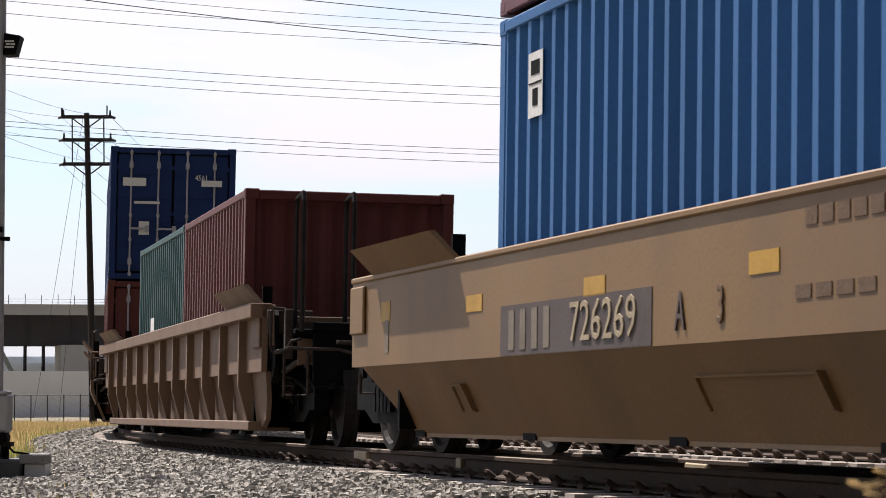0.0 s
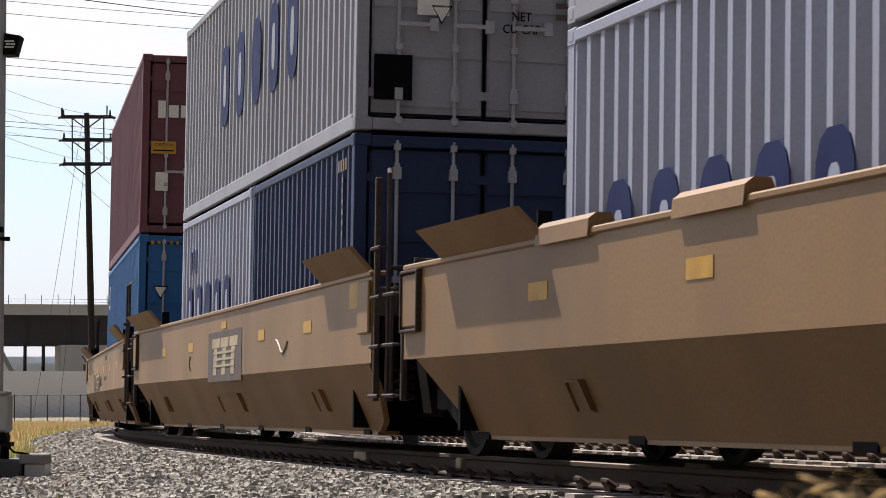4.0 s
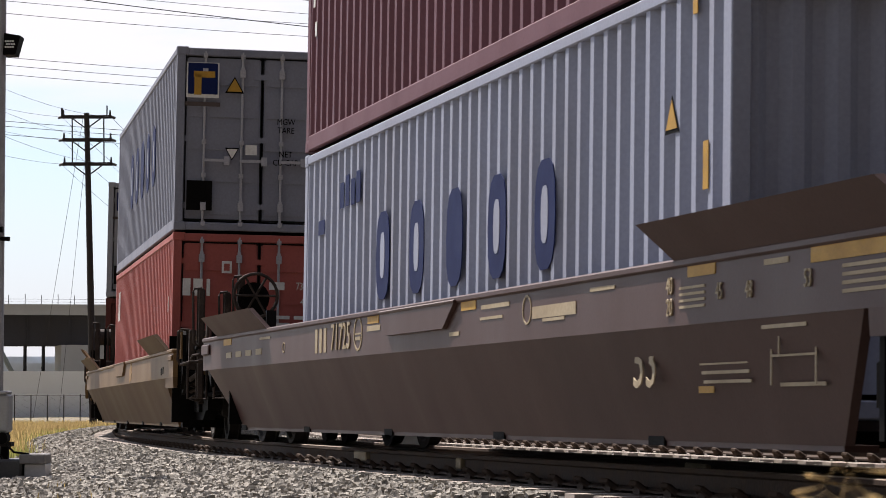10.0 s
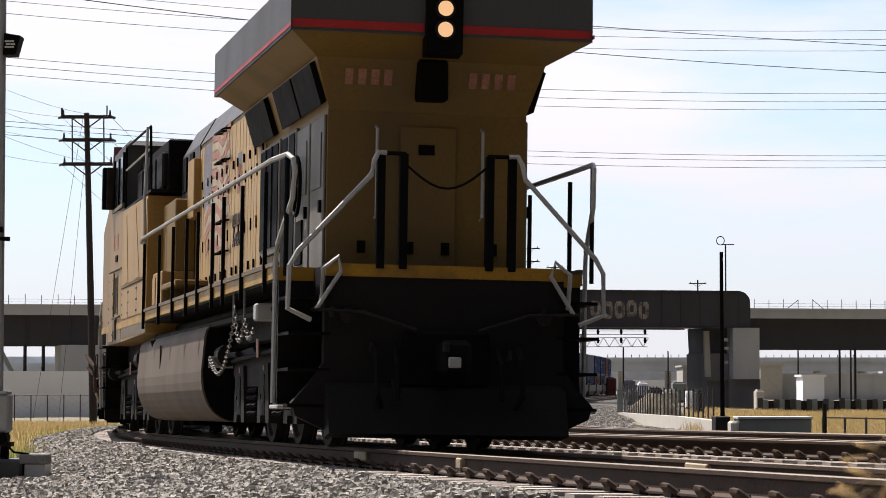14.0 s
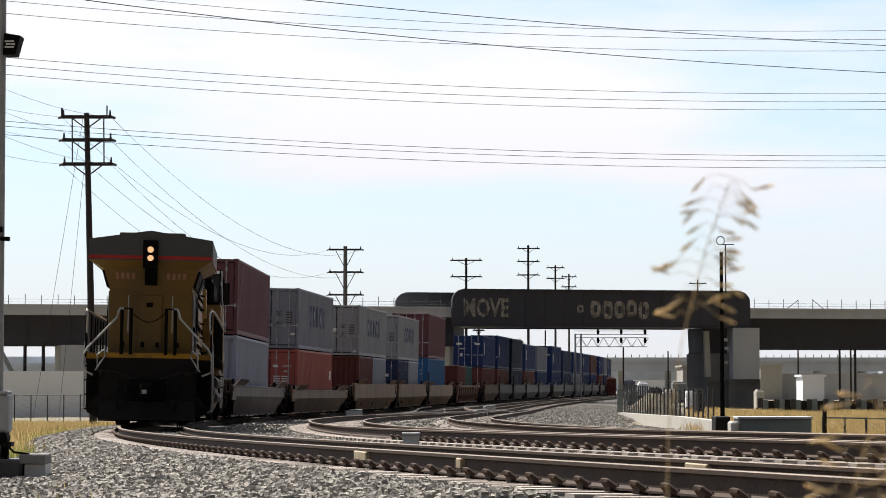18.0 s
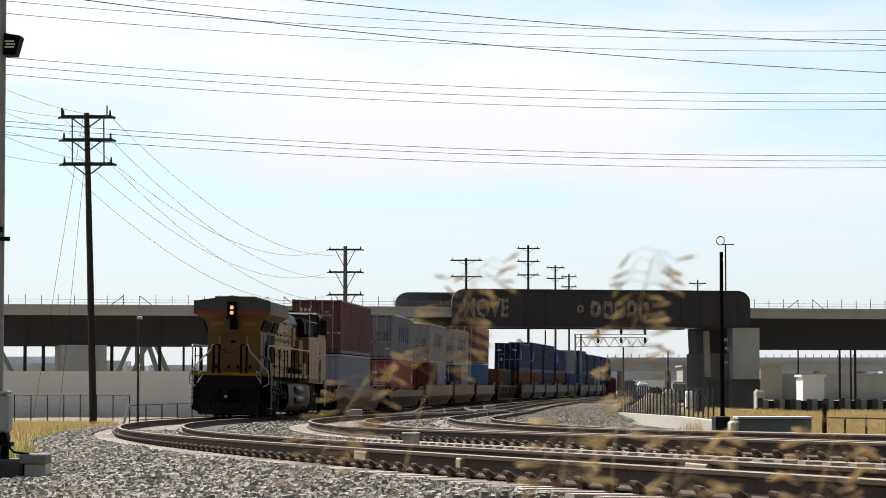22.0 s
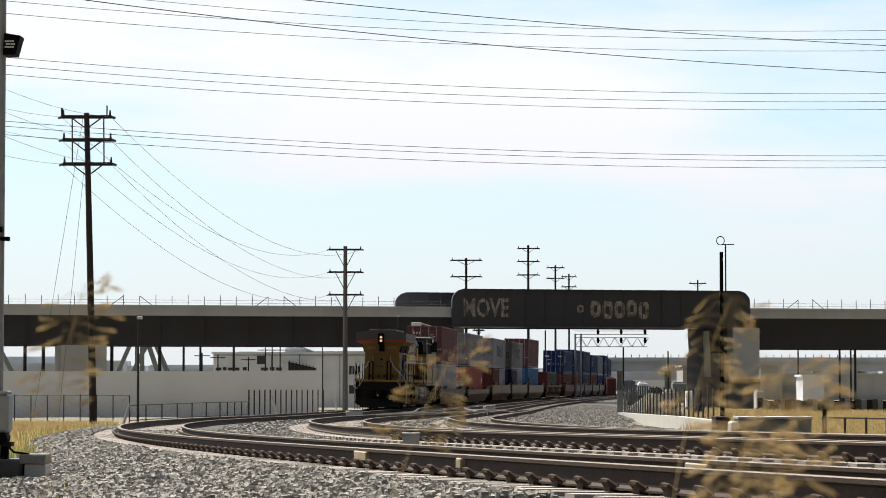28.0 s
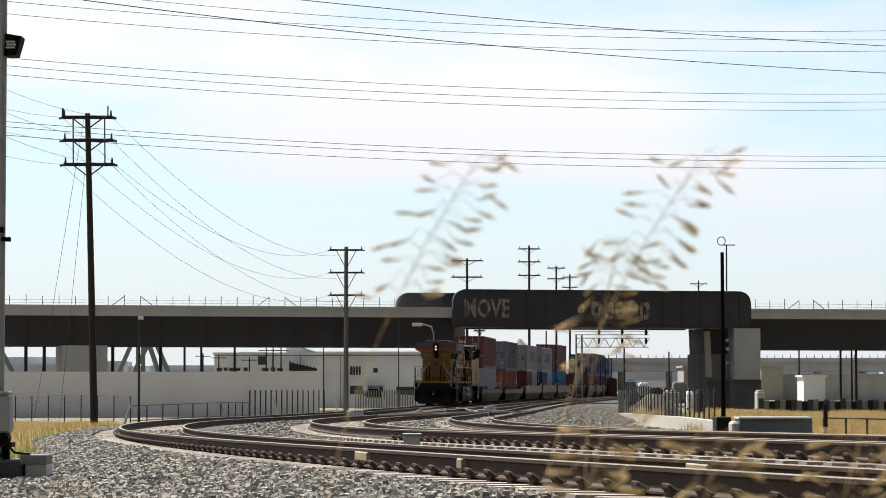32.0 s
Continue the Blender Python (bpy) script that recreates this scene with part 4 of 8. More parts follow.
def well_car(label, u, hl, top, colour, reach, rib=False, ends=(False, False), brakes=(True, False), extra=(), fold=0.74, hoops=0, cut=0.95, flaps=None, low=None):
    """A container well car; ends tell which end is a shared joint (leading, trailing)."""
    car = thing("well_car", label, "freight car", "well cars of the train")
    for e in (-1, 1):
        side = part("side_sill", upper_plate_bm(hl, top, e, fold), colour, car)
        part("top_chord", box(-hl, hl, min(e * 1.36, e * 1.52), max(e * 1.36, e * 1.52), top - 0.05, top, 0.012), colour, side)
        # Lower plate, skirt and guides take the tone with shade in it.
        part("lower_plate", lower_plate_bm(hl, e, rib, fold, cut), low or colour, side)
        if cut > 1:
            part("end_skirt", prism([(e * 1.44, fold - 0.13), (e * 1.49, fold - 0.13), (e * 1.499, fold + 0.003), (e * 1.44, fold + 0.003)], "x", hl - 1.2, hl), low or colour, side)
        y0 = 1.36 if rib else 1.24
        part("bottom_flange", box(-hl + 1.2, hl - cut - 0.02, min(e * 1.05, e * (y0 - 0.005)), max(e * 1.05, e * (y0 - 0.005)), 0.14, 0.175), colour, side)
        if rib:
            n = 11
            for i in range(n):
                x = -hl + 1.4 + (2 * hl - 2.6) * i / (n - 1)
                part("rib", prism([(e * 1.42, 0.2), (e * 1.46, 0.2), (e * 1.58, 0.6), (e * 1.58, top - 0.05), (e * 1.42, top - 0.05)], "x", x - 0.05, x + 0.05), colour, side)
            part("chord", box(-hl, hl, min(e * 1.4, e * 1.62), max(e * 1.4, e * 1.62), top - 0.14, top + 0.01, 0.01), colour, side)
            part("lower_chord", box(-hl + 0.9, hl - 0.9, min(e * 1.30, e * 1.5), max(e * 1.30, e * 1.5), 0.14, 0.24, 0.01), colour, side)
        for a in (-1, 1):
            x0, x1 = (flaps or ((-hl + 0.7, -hl + 3.2), (hl - 2.5, hl)))[0 if a < 0 else 1]
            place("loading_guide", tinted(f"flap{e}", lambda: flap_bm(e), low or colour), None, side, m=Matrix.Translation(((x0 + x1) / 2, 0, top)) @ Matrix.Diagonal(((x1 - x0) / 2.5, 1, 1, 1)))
            for f in (0.12, 0.88):
                part("guide_bracket", box(x0 + (x1 - x0) * f - 0.02, x0 + (x1 - x0) * f + 0.02, *sorted((e * 1.36, e * 1.46)), top, top + 0.19), BLACK, side)
            part("corner_plate", box(*sorted((a * (hl - 0.5), a * (hl - 0.02))), min(e * 1.5, e * 1.53), max(e * 1.5, e * 1.53), 0.98, top - 0.08, 0.012), colour, side)
        if ends[0]:
            for q in ((-hl + 0.0, -hl + 0.03, 0.96, top - 0.06), (-hl + 0.49, -hl + 0.52, 0.96, top - 0.06), (-hl, -hl + 0.52, 0.94, 0.965), (-hl, -hl + 0.52, top - 0.075, top - 0.05)):
                part("plate_rim", box(q[0], q[1], *sorted((e * 1.50, e * 1.545)), q[2], q[3], 0.006), ENDIRON, side)
        if low is TANSHADE and top > 1.4:
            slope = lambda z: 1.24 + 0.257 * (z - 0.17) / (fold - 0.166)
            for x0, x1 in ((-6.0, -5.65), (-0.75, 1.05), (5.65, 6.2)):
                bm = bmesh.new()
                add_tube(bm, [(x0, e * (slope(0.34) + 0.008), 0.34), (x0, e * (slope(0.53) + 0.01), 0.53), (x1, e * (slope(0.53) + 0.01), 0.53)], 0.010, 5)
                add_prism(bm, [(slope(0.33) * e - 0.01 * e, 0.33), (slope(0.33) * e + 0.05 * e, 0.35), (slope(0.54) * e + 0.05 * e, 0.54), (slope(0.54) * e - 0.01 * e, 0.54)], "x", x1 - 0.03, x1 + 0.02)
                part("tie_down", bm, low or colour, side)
    for i in range(6):
        x = -hl + 1.4 + (2 * hl - 2.8) * i / 5
        part("floor_beam", box(x - 0.15, x + 0.15, -1.25, 1.25, 0.14, 0.24), BLACK, car)
    for e, joint, brake in ((-1, ends[0], brakes[0]), (1, ends[1], brakes[1])):
        c, d = sorted((e * (hl - 1.3), e * (hl - 1.24)))
        # Black in place of the car's colour: it paints the gap's shade.
        part("bulkhead", box(c, d, -1.4, 1.4, 0.2, 1.1), BLACK, car)
        part("center_sill", box(*sorted((e * (hl - 1.2), e * hl)), -0.9, 0.9, 0.3, 0.9, 0.03), BLACK, car)
        end_rig(car, hl, e, colour, brake, joint)
        if not (joint and e > 0):
            truck(car, e * reach, u=u)
    if hoops:
        x = hoops * hl
        for y in (-1.25, -0.75):
            part("tall_hoop", tube([(x + hoops * 0.55, y, 1.12), (x + hoops * 0.55, y, 2.42), (x + hoops * 0.62, y, 2.46), (x + hoops * 0.95, y, 2.48), (x + hoops * 1.0, y, 2.4), (x + hoops * 1.0, y, 1.12)], 0.026), DUSTY, car)
    for f in extra:
        f(car, hl, top)
    return ride(car, u, reach)


def decal(x, z, w, h, material, name="reflector", y=1.502):
    def put(car, hl, top):
        part(name, box(x - w / 2, x + w / 2, -y - 0.003, -y + 0.002, z - h / 2, z + h / 2), material, car)
    return put


def top_pad(x):
    """A bent tan cover plate lying over the top edge."""
    def put(car, hl, top):
        part("top_cover", prism([(-1.54, top - 0.06), (-1.53, top + 0.05), (-1.48, top + 0.09), (-1.38, top + 0.09), (-1.34, top + 0.0), (-1.515, top + 0.0)], "x", x - 0.55, x + 0.55), TAN, car)
    return put


def slant_bars(x, z, w, h):
    """A painted emblem: three leaning strokes under broad tops, cut by level lines."""
    def put(car, hl, top):
        lean = lambda q: x + q[0] + 0.22 * (q[1] - z)
        for k in (-1, 0, 1):
            c = k * w / 3
            for pts in ([(c - w * 0.15, z + h / 2 - 0.11), (c + w * 0.15, z + h / 2 - 0.11), (c + w * 0.15, z + h / 2), (c - w * 0.15, z + h / 2)], [(c - 0.14, z - h / 2), (c + 0.14, z - h / 2), (c + 0.14, z + h / 2 - 0.115), (c - 0.14, z + h / 2 - 0.115)]):
                part("emblem_stroke", prism([(lean(p), p[1]) for p in pts], "y", -1.508, -1.502), CREAM, car)
        for k in range(3):
            zz = z - 0.12 + k * 0.075
            part("emblem_line", box(x - w * 0.40, x + w * 0.40, -1.512, -1.502, zz, zz + 0.025), CREAM, car)
    return put


def chalk(x, z):
    """A hasty chalk stroke."""
    def put(car, hl, top):
        pts = [(x - 0.35 + 0.1 * i, -1.502, z + 0.07 * math.cos(i * 0.75)) for i in range(8)]
        part("chalk_stroke", tube(pts, 0.014, 4), FADEDWHITE, car)
    return put


def ring_mark(x, z, rx, rz):
    """A painted ring of short bars."""
    def put(car, hl, top):
        bm = bmesh.new()
        for k in range(16):
            a, b = 6.28319 * k / 16, 6.28319 * (k + 0.9) / 16
            q = [(x + math.cos(t) * rx * g, z + math.sin(t) * rz * g) for t, g in ((a, 1), (b, 1), (b, 0.86), (a, 0.86))]
            add_prism(bm, q, "y", -1.506, -1.5)
        part("round_mark", bm, CREAM, car)
    return put


def hatch(x0, x1, z0, z1, colour):
    """A hinged plate on the upper side, narrower at its foot."""
    def put(car, hl, top):
        h = part("hatch", prism([(x0, z1), (x0 + 0.25, z0), (x1 - 0.35, z0), (x1, z1)], "y", -1.535, -1.50), colour, car)
        part("hatch_lip", tube([(x0, -1.53, z1), (x1, -1.53, z1)], 0.016, 5), colour, h)
    return put


def smear(x, z, r, material, seed):
    """A blot of brushed-on paint."""
    def put(car, hl, top):
        rs = random.Random(seed)
        pts = [(x + math.cos(a) * r * rs.uniform(0.72, 0.95) + 0.1 * math.sin(a), z + math.sin(a) * r * rs.uniform(0.42, 0.56)) for a in np.linspace(0, 6.15, 40)]
        part("paint_smear", prism(pts, "y", -1.504, -1.499), material, car)
    return put


def sign(x, z, size, text, material, wide=0.8, y=1.507):
    def put(car, hl, top):
        text_part("lettering", text, size, material, car, Matrix.Translation((x, -y, z)) @ Matrix.Rotation(math.pi / 2, 4, "X"), wide=wide)
    return put


def load(ob, u, reach, x, z):
    return ride(ob, u, reach, Matrix.Translation((x, 0, z)))


def stack(u, reach, lower, upper=None, z0=0.30, shift=0.0, gap=0.03):
    """Sets containers into a car: lower is one long box or two short ones, upper rests on them."""
    h = 0
    if len(lower) == 1:
        load(lower[0][0], u, reach, shift, z0)
        h = lower[0][1]
    else:
        for k, (ob, hh) in enumerate(lower):
            load(ob, u, reach, shift + (-3.13, 3.13)[k], z0)
            h = hh
    if upper:
        load(upper, u, reach, shift, z0 + h + gap)


L40, L20, STD, HIGH = 12.45, 6.18, 2.591, 2.896

# ---- the train, from the engine forward ----
A_MARKS = [triangle(-0.40, 2.06, 0.27, SIGNYEL), triangle(-0.42, 1.09, 0.2, WHITE, down=True), patch(-0.87, 0.49, 0.36, 0.42, BLACK, "dark_square"), words(0.34, 1.5, 0.12, "MGW\nTARE", BLACK), words(0.34, 1.04, 0.12, "NET\nCU CAP", BLACK), *[patch(0.8, 1.55 - 0.11 * k, 0.26, 0.05, DARKPATCH, "small_print") for k in range(5)], patch(-0.85, 1.78, 0.5, 0.06, DARKPATCH, "small_print")]

# 1 brown car with a pale container under a maroon one
well_car("brown well car with yellow and cream lettering", 33.9, 10.4, 1.18, OXIDE, 9.4, fold=0.81, cut=2.1, brakes=(False, False), flaps=((-9.3, -6.2), (6.5, 9.9)), extra=[
    sign(-2.62, 0.985, 0.34, "71725", CREAM, 1.0), sign(5.72, 0.61, 0.44, "53", CREAM, 1.05, 1.43),
    *[decal(-3.72 + 0.2 * k, 0.98, 0.11, 0.22, CREAM, "painted_name") for k in range(3)], ring_mark(-1.91, 1.0, 0.17, 0.15), decal(-1.91, 1.0, 0.26, 0.015, CREAM, "round_mark"), decal(-1.91, 0.96, 0.2, 0.03, CREAM, "round_mark"),
    decal(-1.32, 1.115, 0.42, 0.09, SIGNYEL), decal(-1.3, 1.03, 0.5, 0.045, CREAM, "small_print"), decal(1.86, 1.11, 0.42, 0.09, SIGNYEL), decal(1.45, 0.905, 0.3, 0.03, CREAM, "small_print"),
    hatch(-0.95, 1.56, 0.95, 1.14, OXIDE), decal(2.6, 1.07, 0.75, 0.03, CREAM, "small_print"), decal(2.5, 0.99, 0.6, 0.02, CREAM, "small_print"),
    ring_mark(3.42, 1.01, 0.11, 0.10), decal(4.05, 0.985, 1.0, 0.08, CREAM, "painted_name"), decal(4.05, 0.93, 0.5, 0.02, CREAM, "small_print"), decal(5.1, 1.08, 0.5, 0.025, CREAM, "small_print"),
    sign(6.38, 1.03, 0.14, "40", CREAM), sign(6.38, 0.91, 0.14, "20", CREAM), decal(6.9, 1.12, 0.45, 0.10, SIGNYEL), decal(9.0, 1.11, 1.0, 0.11, SIGNYEL), *[decal(6.75, 0.91 + k * 0.035, 0.42, 0.015, CREAM, "small_print") for k in range(4)],
    sign(7.2, 0.97, 0.13, "45", CREAM), sign(7.65, 0.96, 0.13, "48", CREAM), decal(8.03, 1.09, 0.34, 0.03, CREAM, "small_print"), sign(8.47, 0.98, 0.13, "53", CREAM), *[decal(9.3, 0.9 + k * 0.04, 0.8, 0.018, CREAM, "small_print") for k in range(4)],
    decal(-6.4, 1.08, 0.6, 0.025, CREAM, "small_print"), ring_mark(-5.35, 0.96, 0.06, 0.05), decal(-8.7, 1.1, 0.5, 0.08, SIGNYEL), *[decal(-8.6 + 0.62 * k, 0.95, 0.34, 0.06, CREAM, "small_print") for k in range(4)],
    decal(6.6, 0.49, 0.25, 0.10, SIGNYEL, "reflector", 1.36)] + [decal(7.0, 0.50 + 0.05 * k, 0.75, 0.018, CREAM, "small_print", 1.385 + 0.012 * k) for k in range(5)]
    + [decal(x, z, w, h, CREAM, "outline_bar", y) for x, z, w, h, y in ((8.08, 0.765, 0.62, 0.02, 1.48), (8.08, 0.62, 0.6, 0.012, 1.43), (8.08, 0.475, 0.62, 0.02, 1.375), (7.78, 0.62, 0.02, 0.3, 1.43), (8.39, 0.62, 0.02, 0.3, 1.43), (7.95, 0.69, 0.016, 0.13, 1.455))])
stack(33.9, 9.4, [(container("white", L40, STD, -1, label="pale grey corrugated container with dark blue painted shapes", marks=[
    blobs(-2.62, 1.40, 5, 0.78, 1.275, NAVYINK), *[patch(-4.4 + 0.24 * k, 2.06 + 0.03 * (k % 2), 0.17, 0.24 + 0.05 * (k % 2), NAVYINK, "painted_shape", "left") for k in range(4)], patch(-5.35, 1.82, 0.3, 0.14, NAVYINK, "painted_shape", "left"),
    triangle(5.19, 1.80, 0.26, SIGNYEL, "left"), patch(5.8, 1.45, 0.09, 0.28, SIGNYEL, "warning_sticker", "left"), patch(5.8, 1.1, 0.09, 0.12, BLACK, "sticker", "left"), patch(5.6, 2.4, 0.08, 0.10, SIGNYEL, "sticker", "left"), patch(0.5, 0.75, 0.3, 0.3, SIGNYEL, "warning_sticker", "end")]), STD)],
      container("brown", L40, STD, 1, marks=[patch(-0.62, 1.1, 0.30, 0.38, WHITE, "data_plate"), words(0.5, 1.9, 0.14, "NET\nCU CAP", WHITE), patch(-0.75, 2.1, 0.10, 0.16, WHITE, "painted_letter"), patch(-0.55, 2.1, 0.10, 0.16, WHITE, "painted_letter"), patch(-0.35, 2.1, 0.10, 0.16, WHITE, "painted_letter"), *[patch(-5.9 + 0.1 * (k % 2), 2.1 - 0.3 * k, 0.09, 0.14, WHITE, "painted_letter", "left") for k in range(4)]]), shift=0.335)

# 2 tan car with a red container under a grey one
well_car("faded tan yellow well car with worn paint", 57.3, 10.15, 1.13, WORNTAN, 9.4, fold=0.77, cut=2.0, low=WORNSHADE, flaps=((-9.0, -6.0), (6.35, 9.4)), brakes=(False, True), extra=[
    decal(8.35, 0.865, 0.14, 0.09, BLACK, "socket"), decal(8.62, 0.875, 0.14, 0.09, BLACK, "socket"), hatch(-1.15, 1.35, 0.91, 1.11, WORNTAN), smear(2.42, 0.93, 0.30, FADEDYEL, 2)])
stack(57.3, 9.4, [(container("red", L40, STD, 1, label="brick red corrugated container with white lettering", marks=[
    patch(-1.02, 1.82, 0.11, 0.24, WHITE, "painted_letter"), patch(-0.86, 1.82, 0.13, 0.24, WHITE, "painted_letter"), patch(-0.715, 1.82, 0.05, 0.24, WHITE, "painted_letter"), words(0.72, 1.86, 0.15, "734000 6", WHITE, wide=0.7), words(0.72, 1.64, 0.14, "42G1", WHITE), patch(0.25, 1.86, 0.22, 0.11, WHITE, "painted_letter"),
    *[patch(0.3 + 0.34 * (k % 2), 1.42 - 0.1 * (k // 2), 0.28, 0.05, WHITE, "small_print") for k in range(8)], patch(-0.46, 2.11, 0.14, 0.17, WHITE, "round_mark"), patch(-0.46, 2.11, 0.08, 0.10, PAINTS["red"], "round_mark", t=0.008),
    patch(-5.38, 1.97, 0.15, 0.52, WHITE, "painted_name", "left"), patch(-5.12, 1.97, 0.15, 0.52, WHITE, "painted_name", "left"), patch(5.53, 1.6, 0.05, 0.22, WHITE, "small_print", "left"), patch(-5.4, 1.55, 0.5, 0.42, WHITE, "painted_name", "right")]), STD)],
      container("grey", L40, STD, 1, label="grey corrugated container with dark painted shapes", marks=A_MARKS + [
          patch(-0.85, 2.12, 0.46, 0.5, WHITE, "name_plate"), patch(-0.85, 2.14, 0.42, 0.44, NAVYINK, "name_plate", t=0.008), patch(-0.83, 2.2, 0.3, 0.09, SIGNYEL, "painted_shape", t=0.011), patch(-0.92, 2.06, 0.1, 0.3, SIGNYEL, "painted_shape", t=0.011), patch(0.95, 0.62, 0.18, 0.10, WHITE, "sticker"), patch(-0.15, 1.15, 0.16, 0.14, WHITE, "sticker"),
          blobs(-2.6, 1.4, 5, 0.95, 1.2, NAVYINK, "grey", "left"), blobs(-2.6, 1.5, 5, 0.95, 1.2, NAVYINK, "grey", "right")]), z0=0.27, shift=0.17)

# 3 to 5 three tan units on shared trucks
well_car("tan yellow well car with reflectors and a stencilled number", 80.25, 9.85, 1.47, TAN, 9.3, cut=2.1, low=TANSHADE, flaps=((-8.7, -6.2), (5.89, 8.3)), ends=(True, False), brakes=(0, 2), extra=[
    decal(3.05, 0.89, 3.1, 0.36, DARKPATCH, "number_board"), sign(3.7, 0.89, 0.36, "726269", CREAM, 1.25, 1.51), *[decal(1.75 + 0.22 * k, 0.89, 0.11, 0.28, FADEDWHITE, "painted_letter", 1.506) for k in range(4)],
    decal(7.9, 1.03, 0.16, 0.10, BLACK, "socket"), decal(8.2, 1.03, 0.16, 0.10, BLACK, "socket"), decal(7.95, 1.14, 0.6, 0.10, SIGNYEL), *[top_pad(x) for x in (-5.75, -3.15, -0.05, 3.3, 5.2)]]
    + [decal(x, 1.12, 0.42, 0.12, SIGNYEL) for x in (-6.33, -3.33, -0.31, 2.46, 5.3)])
stack(80.25, 9.3, [(container("white", L20, STD, -1, marks=[blobs(-2.0, 1.1, 5, 0.8, 0.85, NAVYINK)]), STD), (container("rust", L20, STD, -1, label="brick red corrugated twenty foot container", marks=[patch(-2.6, 1.4, 0.1, 0.9, WHITE, "small_print", "left")]), STD)],
      container("silver", L40, STD, 1, label="light grey corrugated container with dark painted shapes", marks=A_MARKS + [patch(-0.85, 2.15, 0.34, 0.42, NAVYINK, "name_plate"), patch(0.95, 0.2, 0.18, 0.10, WHITE, "sticker"), patch(-0.1, 1.3, 0.2, 0.18, WHITE, "sticker"),
          blobs(-2.4, 1.4, 5, 1.0, 1.25, NAVYINK, "silver"), blobs(-2.4, 1.5, 5, 0.95, 1.2, NAVYINK, "silver", "right")]), shift=-0.43)
well_car("tan yellow well car with a dark grey name board", 100.3, 8.95, 1.50, TAN, 9.7, fold=0.735, low=TANSHADE, flaps=((-8.4, -5.7), (6.65, 8.9)), ends=(True, True), brakes=(False, False), extra=[
    decal(0.38, 0.965, 2.65, 0.57, DARKPATCH, "name_board"), slant_bars(0.38, 0.965, 2.1, 0.42)]
    + [decal(x, 1.125, 0.42, 0.11, SIGNYEL) for x in (-5.36, -2.58, 3.08, 5.87)] + [decal(0.31, 1.315, 0.4, 0.08, SIGNYEL), decal(8.22, 1.32, 0.5, 0.22, SIGNYEL), chalk(4.4, 0.98), sign(-2.62, 0.92, 0.26, "C", FAINTINK)])
stack(100.3, 9.7, [(container("white", L20, STD, -1, label="pale grey twenty foot container with blue painted shapes", marks=[blobs(-2.2, 1.32, 5, 0.75, 0.85, NAVYINK), patch(-2.15, 2.0, 0.14, 0.3, NAVYINK, "painted_shape", "left"), patch(-1.92, 2.03, 0.12, 0.26, NAVYINK, "painted_shape", "left"), patch(-1.68, 2.0, 0.16, 0.3, NAVYINK, "painted_shape", "left")]), STD),
                   (container("navy", L20, STD, 1, marks=[*[patch(2.5, 2.2 - 0.10 * k, 0.06, 0.05, FADEDWHITE, "small_print", "left") for k in range(6)], *[patch(2.3 + 0.12 * k, 2.34, 0.07, 0.11, FADEDWHITE, "small_print", "left") for k in range(4)], patch(0.3, 1.7, 0.7, 0.16, WHITE, "small_print")]), STD)],
      container("silver", L40, STD, 1, marks=A_MARKS + [patch(-0.85, 2.15, 0.42, 0.46, NAVYINK, "name_plate"), patch(-0.75, 2.2, 0.2, 0.2, SIGNYEL, "name_plate", t=0.008), patch(-0.5, 1.25, 0.3, 0.34, WHITE, "sticker"), blobs(-2.4, 1.4, 5, 1.0, 1.25, NAVYINK, "silver"),
          blobs(-2.4, 1.5, 5, 0.95, 1.2, NAVYINK, "silver", "right")]), shift=0.35)
well_car("tan yellow well car with reflectors and a stencilled number", 120.0, 9.0, 1.46, TAN, 9.5, fold=0.71, low=TANSHADE, flaps=((-8.2, -5.6), (6.93, 9.0)), ends=(False, True), brakes=(False, False), extra=[
    decal(-2.85, 0.885, 3.15, 0.34, DARKPATCH, "number_board"), sign(-2.18, 0.885, 0.36, "726269", CREAM, 1.22, 1.51), *[decal(-4.15 + 0.27 * k, 0.885, 0.13, 0.27, FADEDWHITE, "painted_letter", 1.506) for k in range(4)], sign(-0.79, 0.885, 0.32, "A", DARKPATCH), sign(-0.15, 0.9, 0.3, "3", FAINTINK), *[decal(1.0 + 0.26 * k, 0.93, 0.2, 0.07, FAINTINK, "small_print") for k in range(4)],
    *[decal(1.1 + 0.2 * k, 1.3, 0.15, 0.09, FAINTINK, "small_print") for k in range(5)], decal(-7.75, 0.94, 0.12, 0.26, FADEDWHITE, "stencil")]
    + [decal(x, 1.105, 0.42, 0.12, SIGNYEL) for x in (-5.12, -2.35, 0.47, 3.29, 6.11)] + [decal(-7.8, 1.14, 0.3, 0.16, SIGNYEL), decal(8.5, 1.29, 0.5, 0.22, SIGNYEL)])
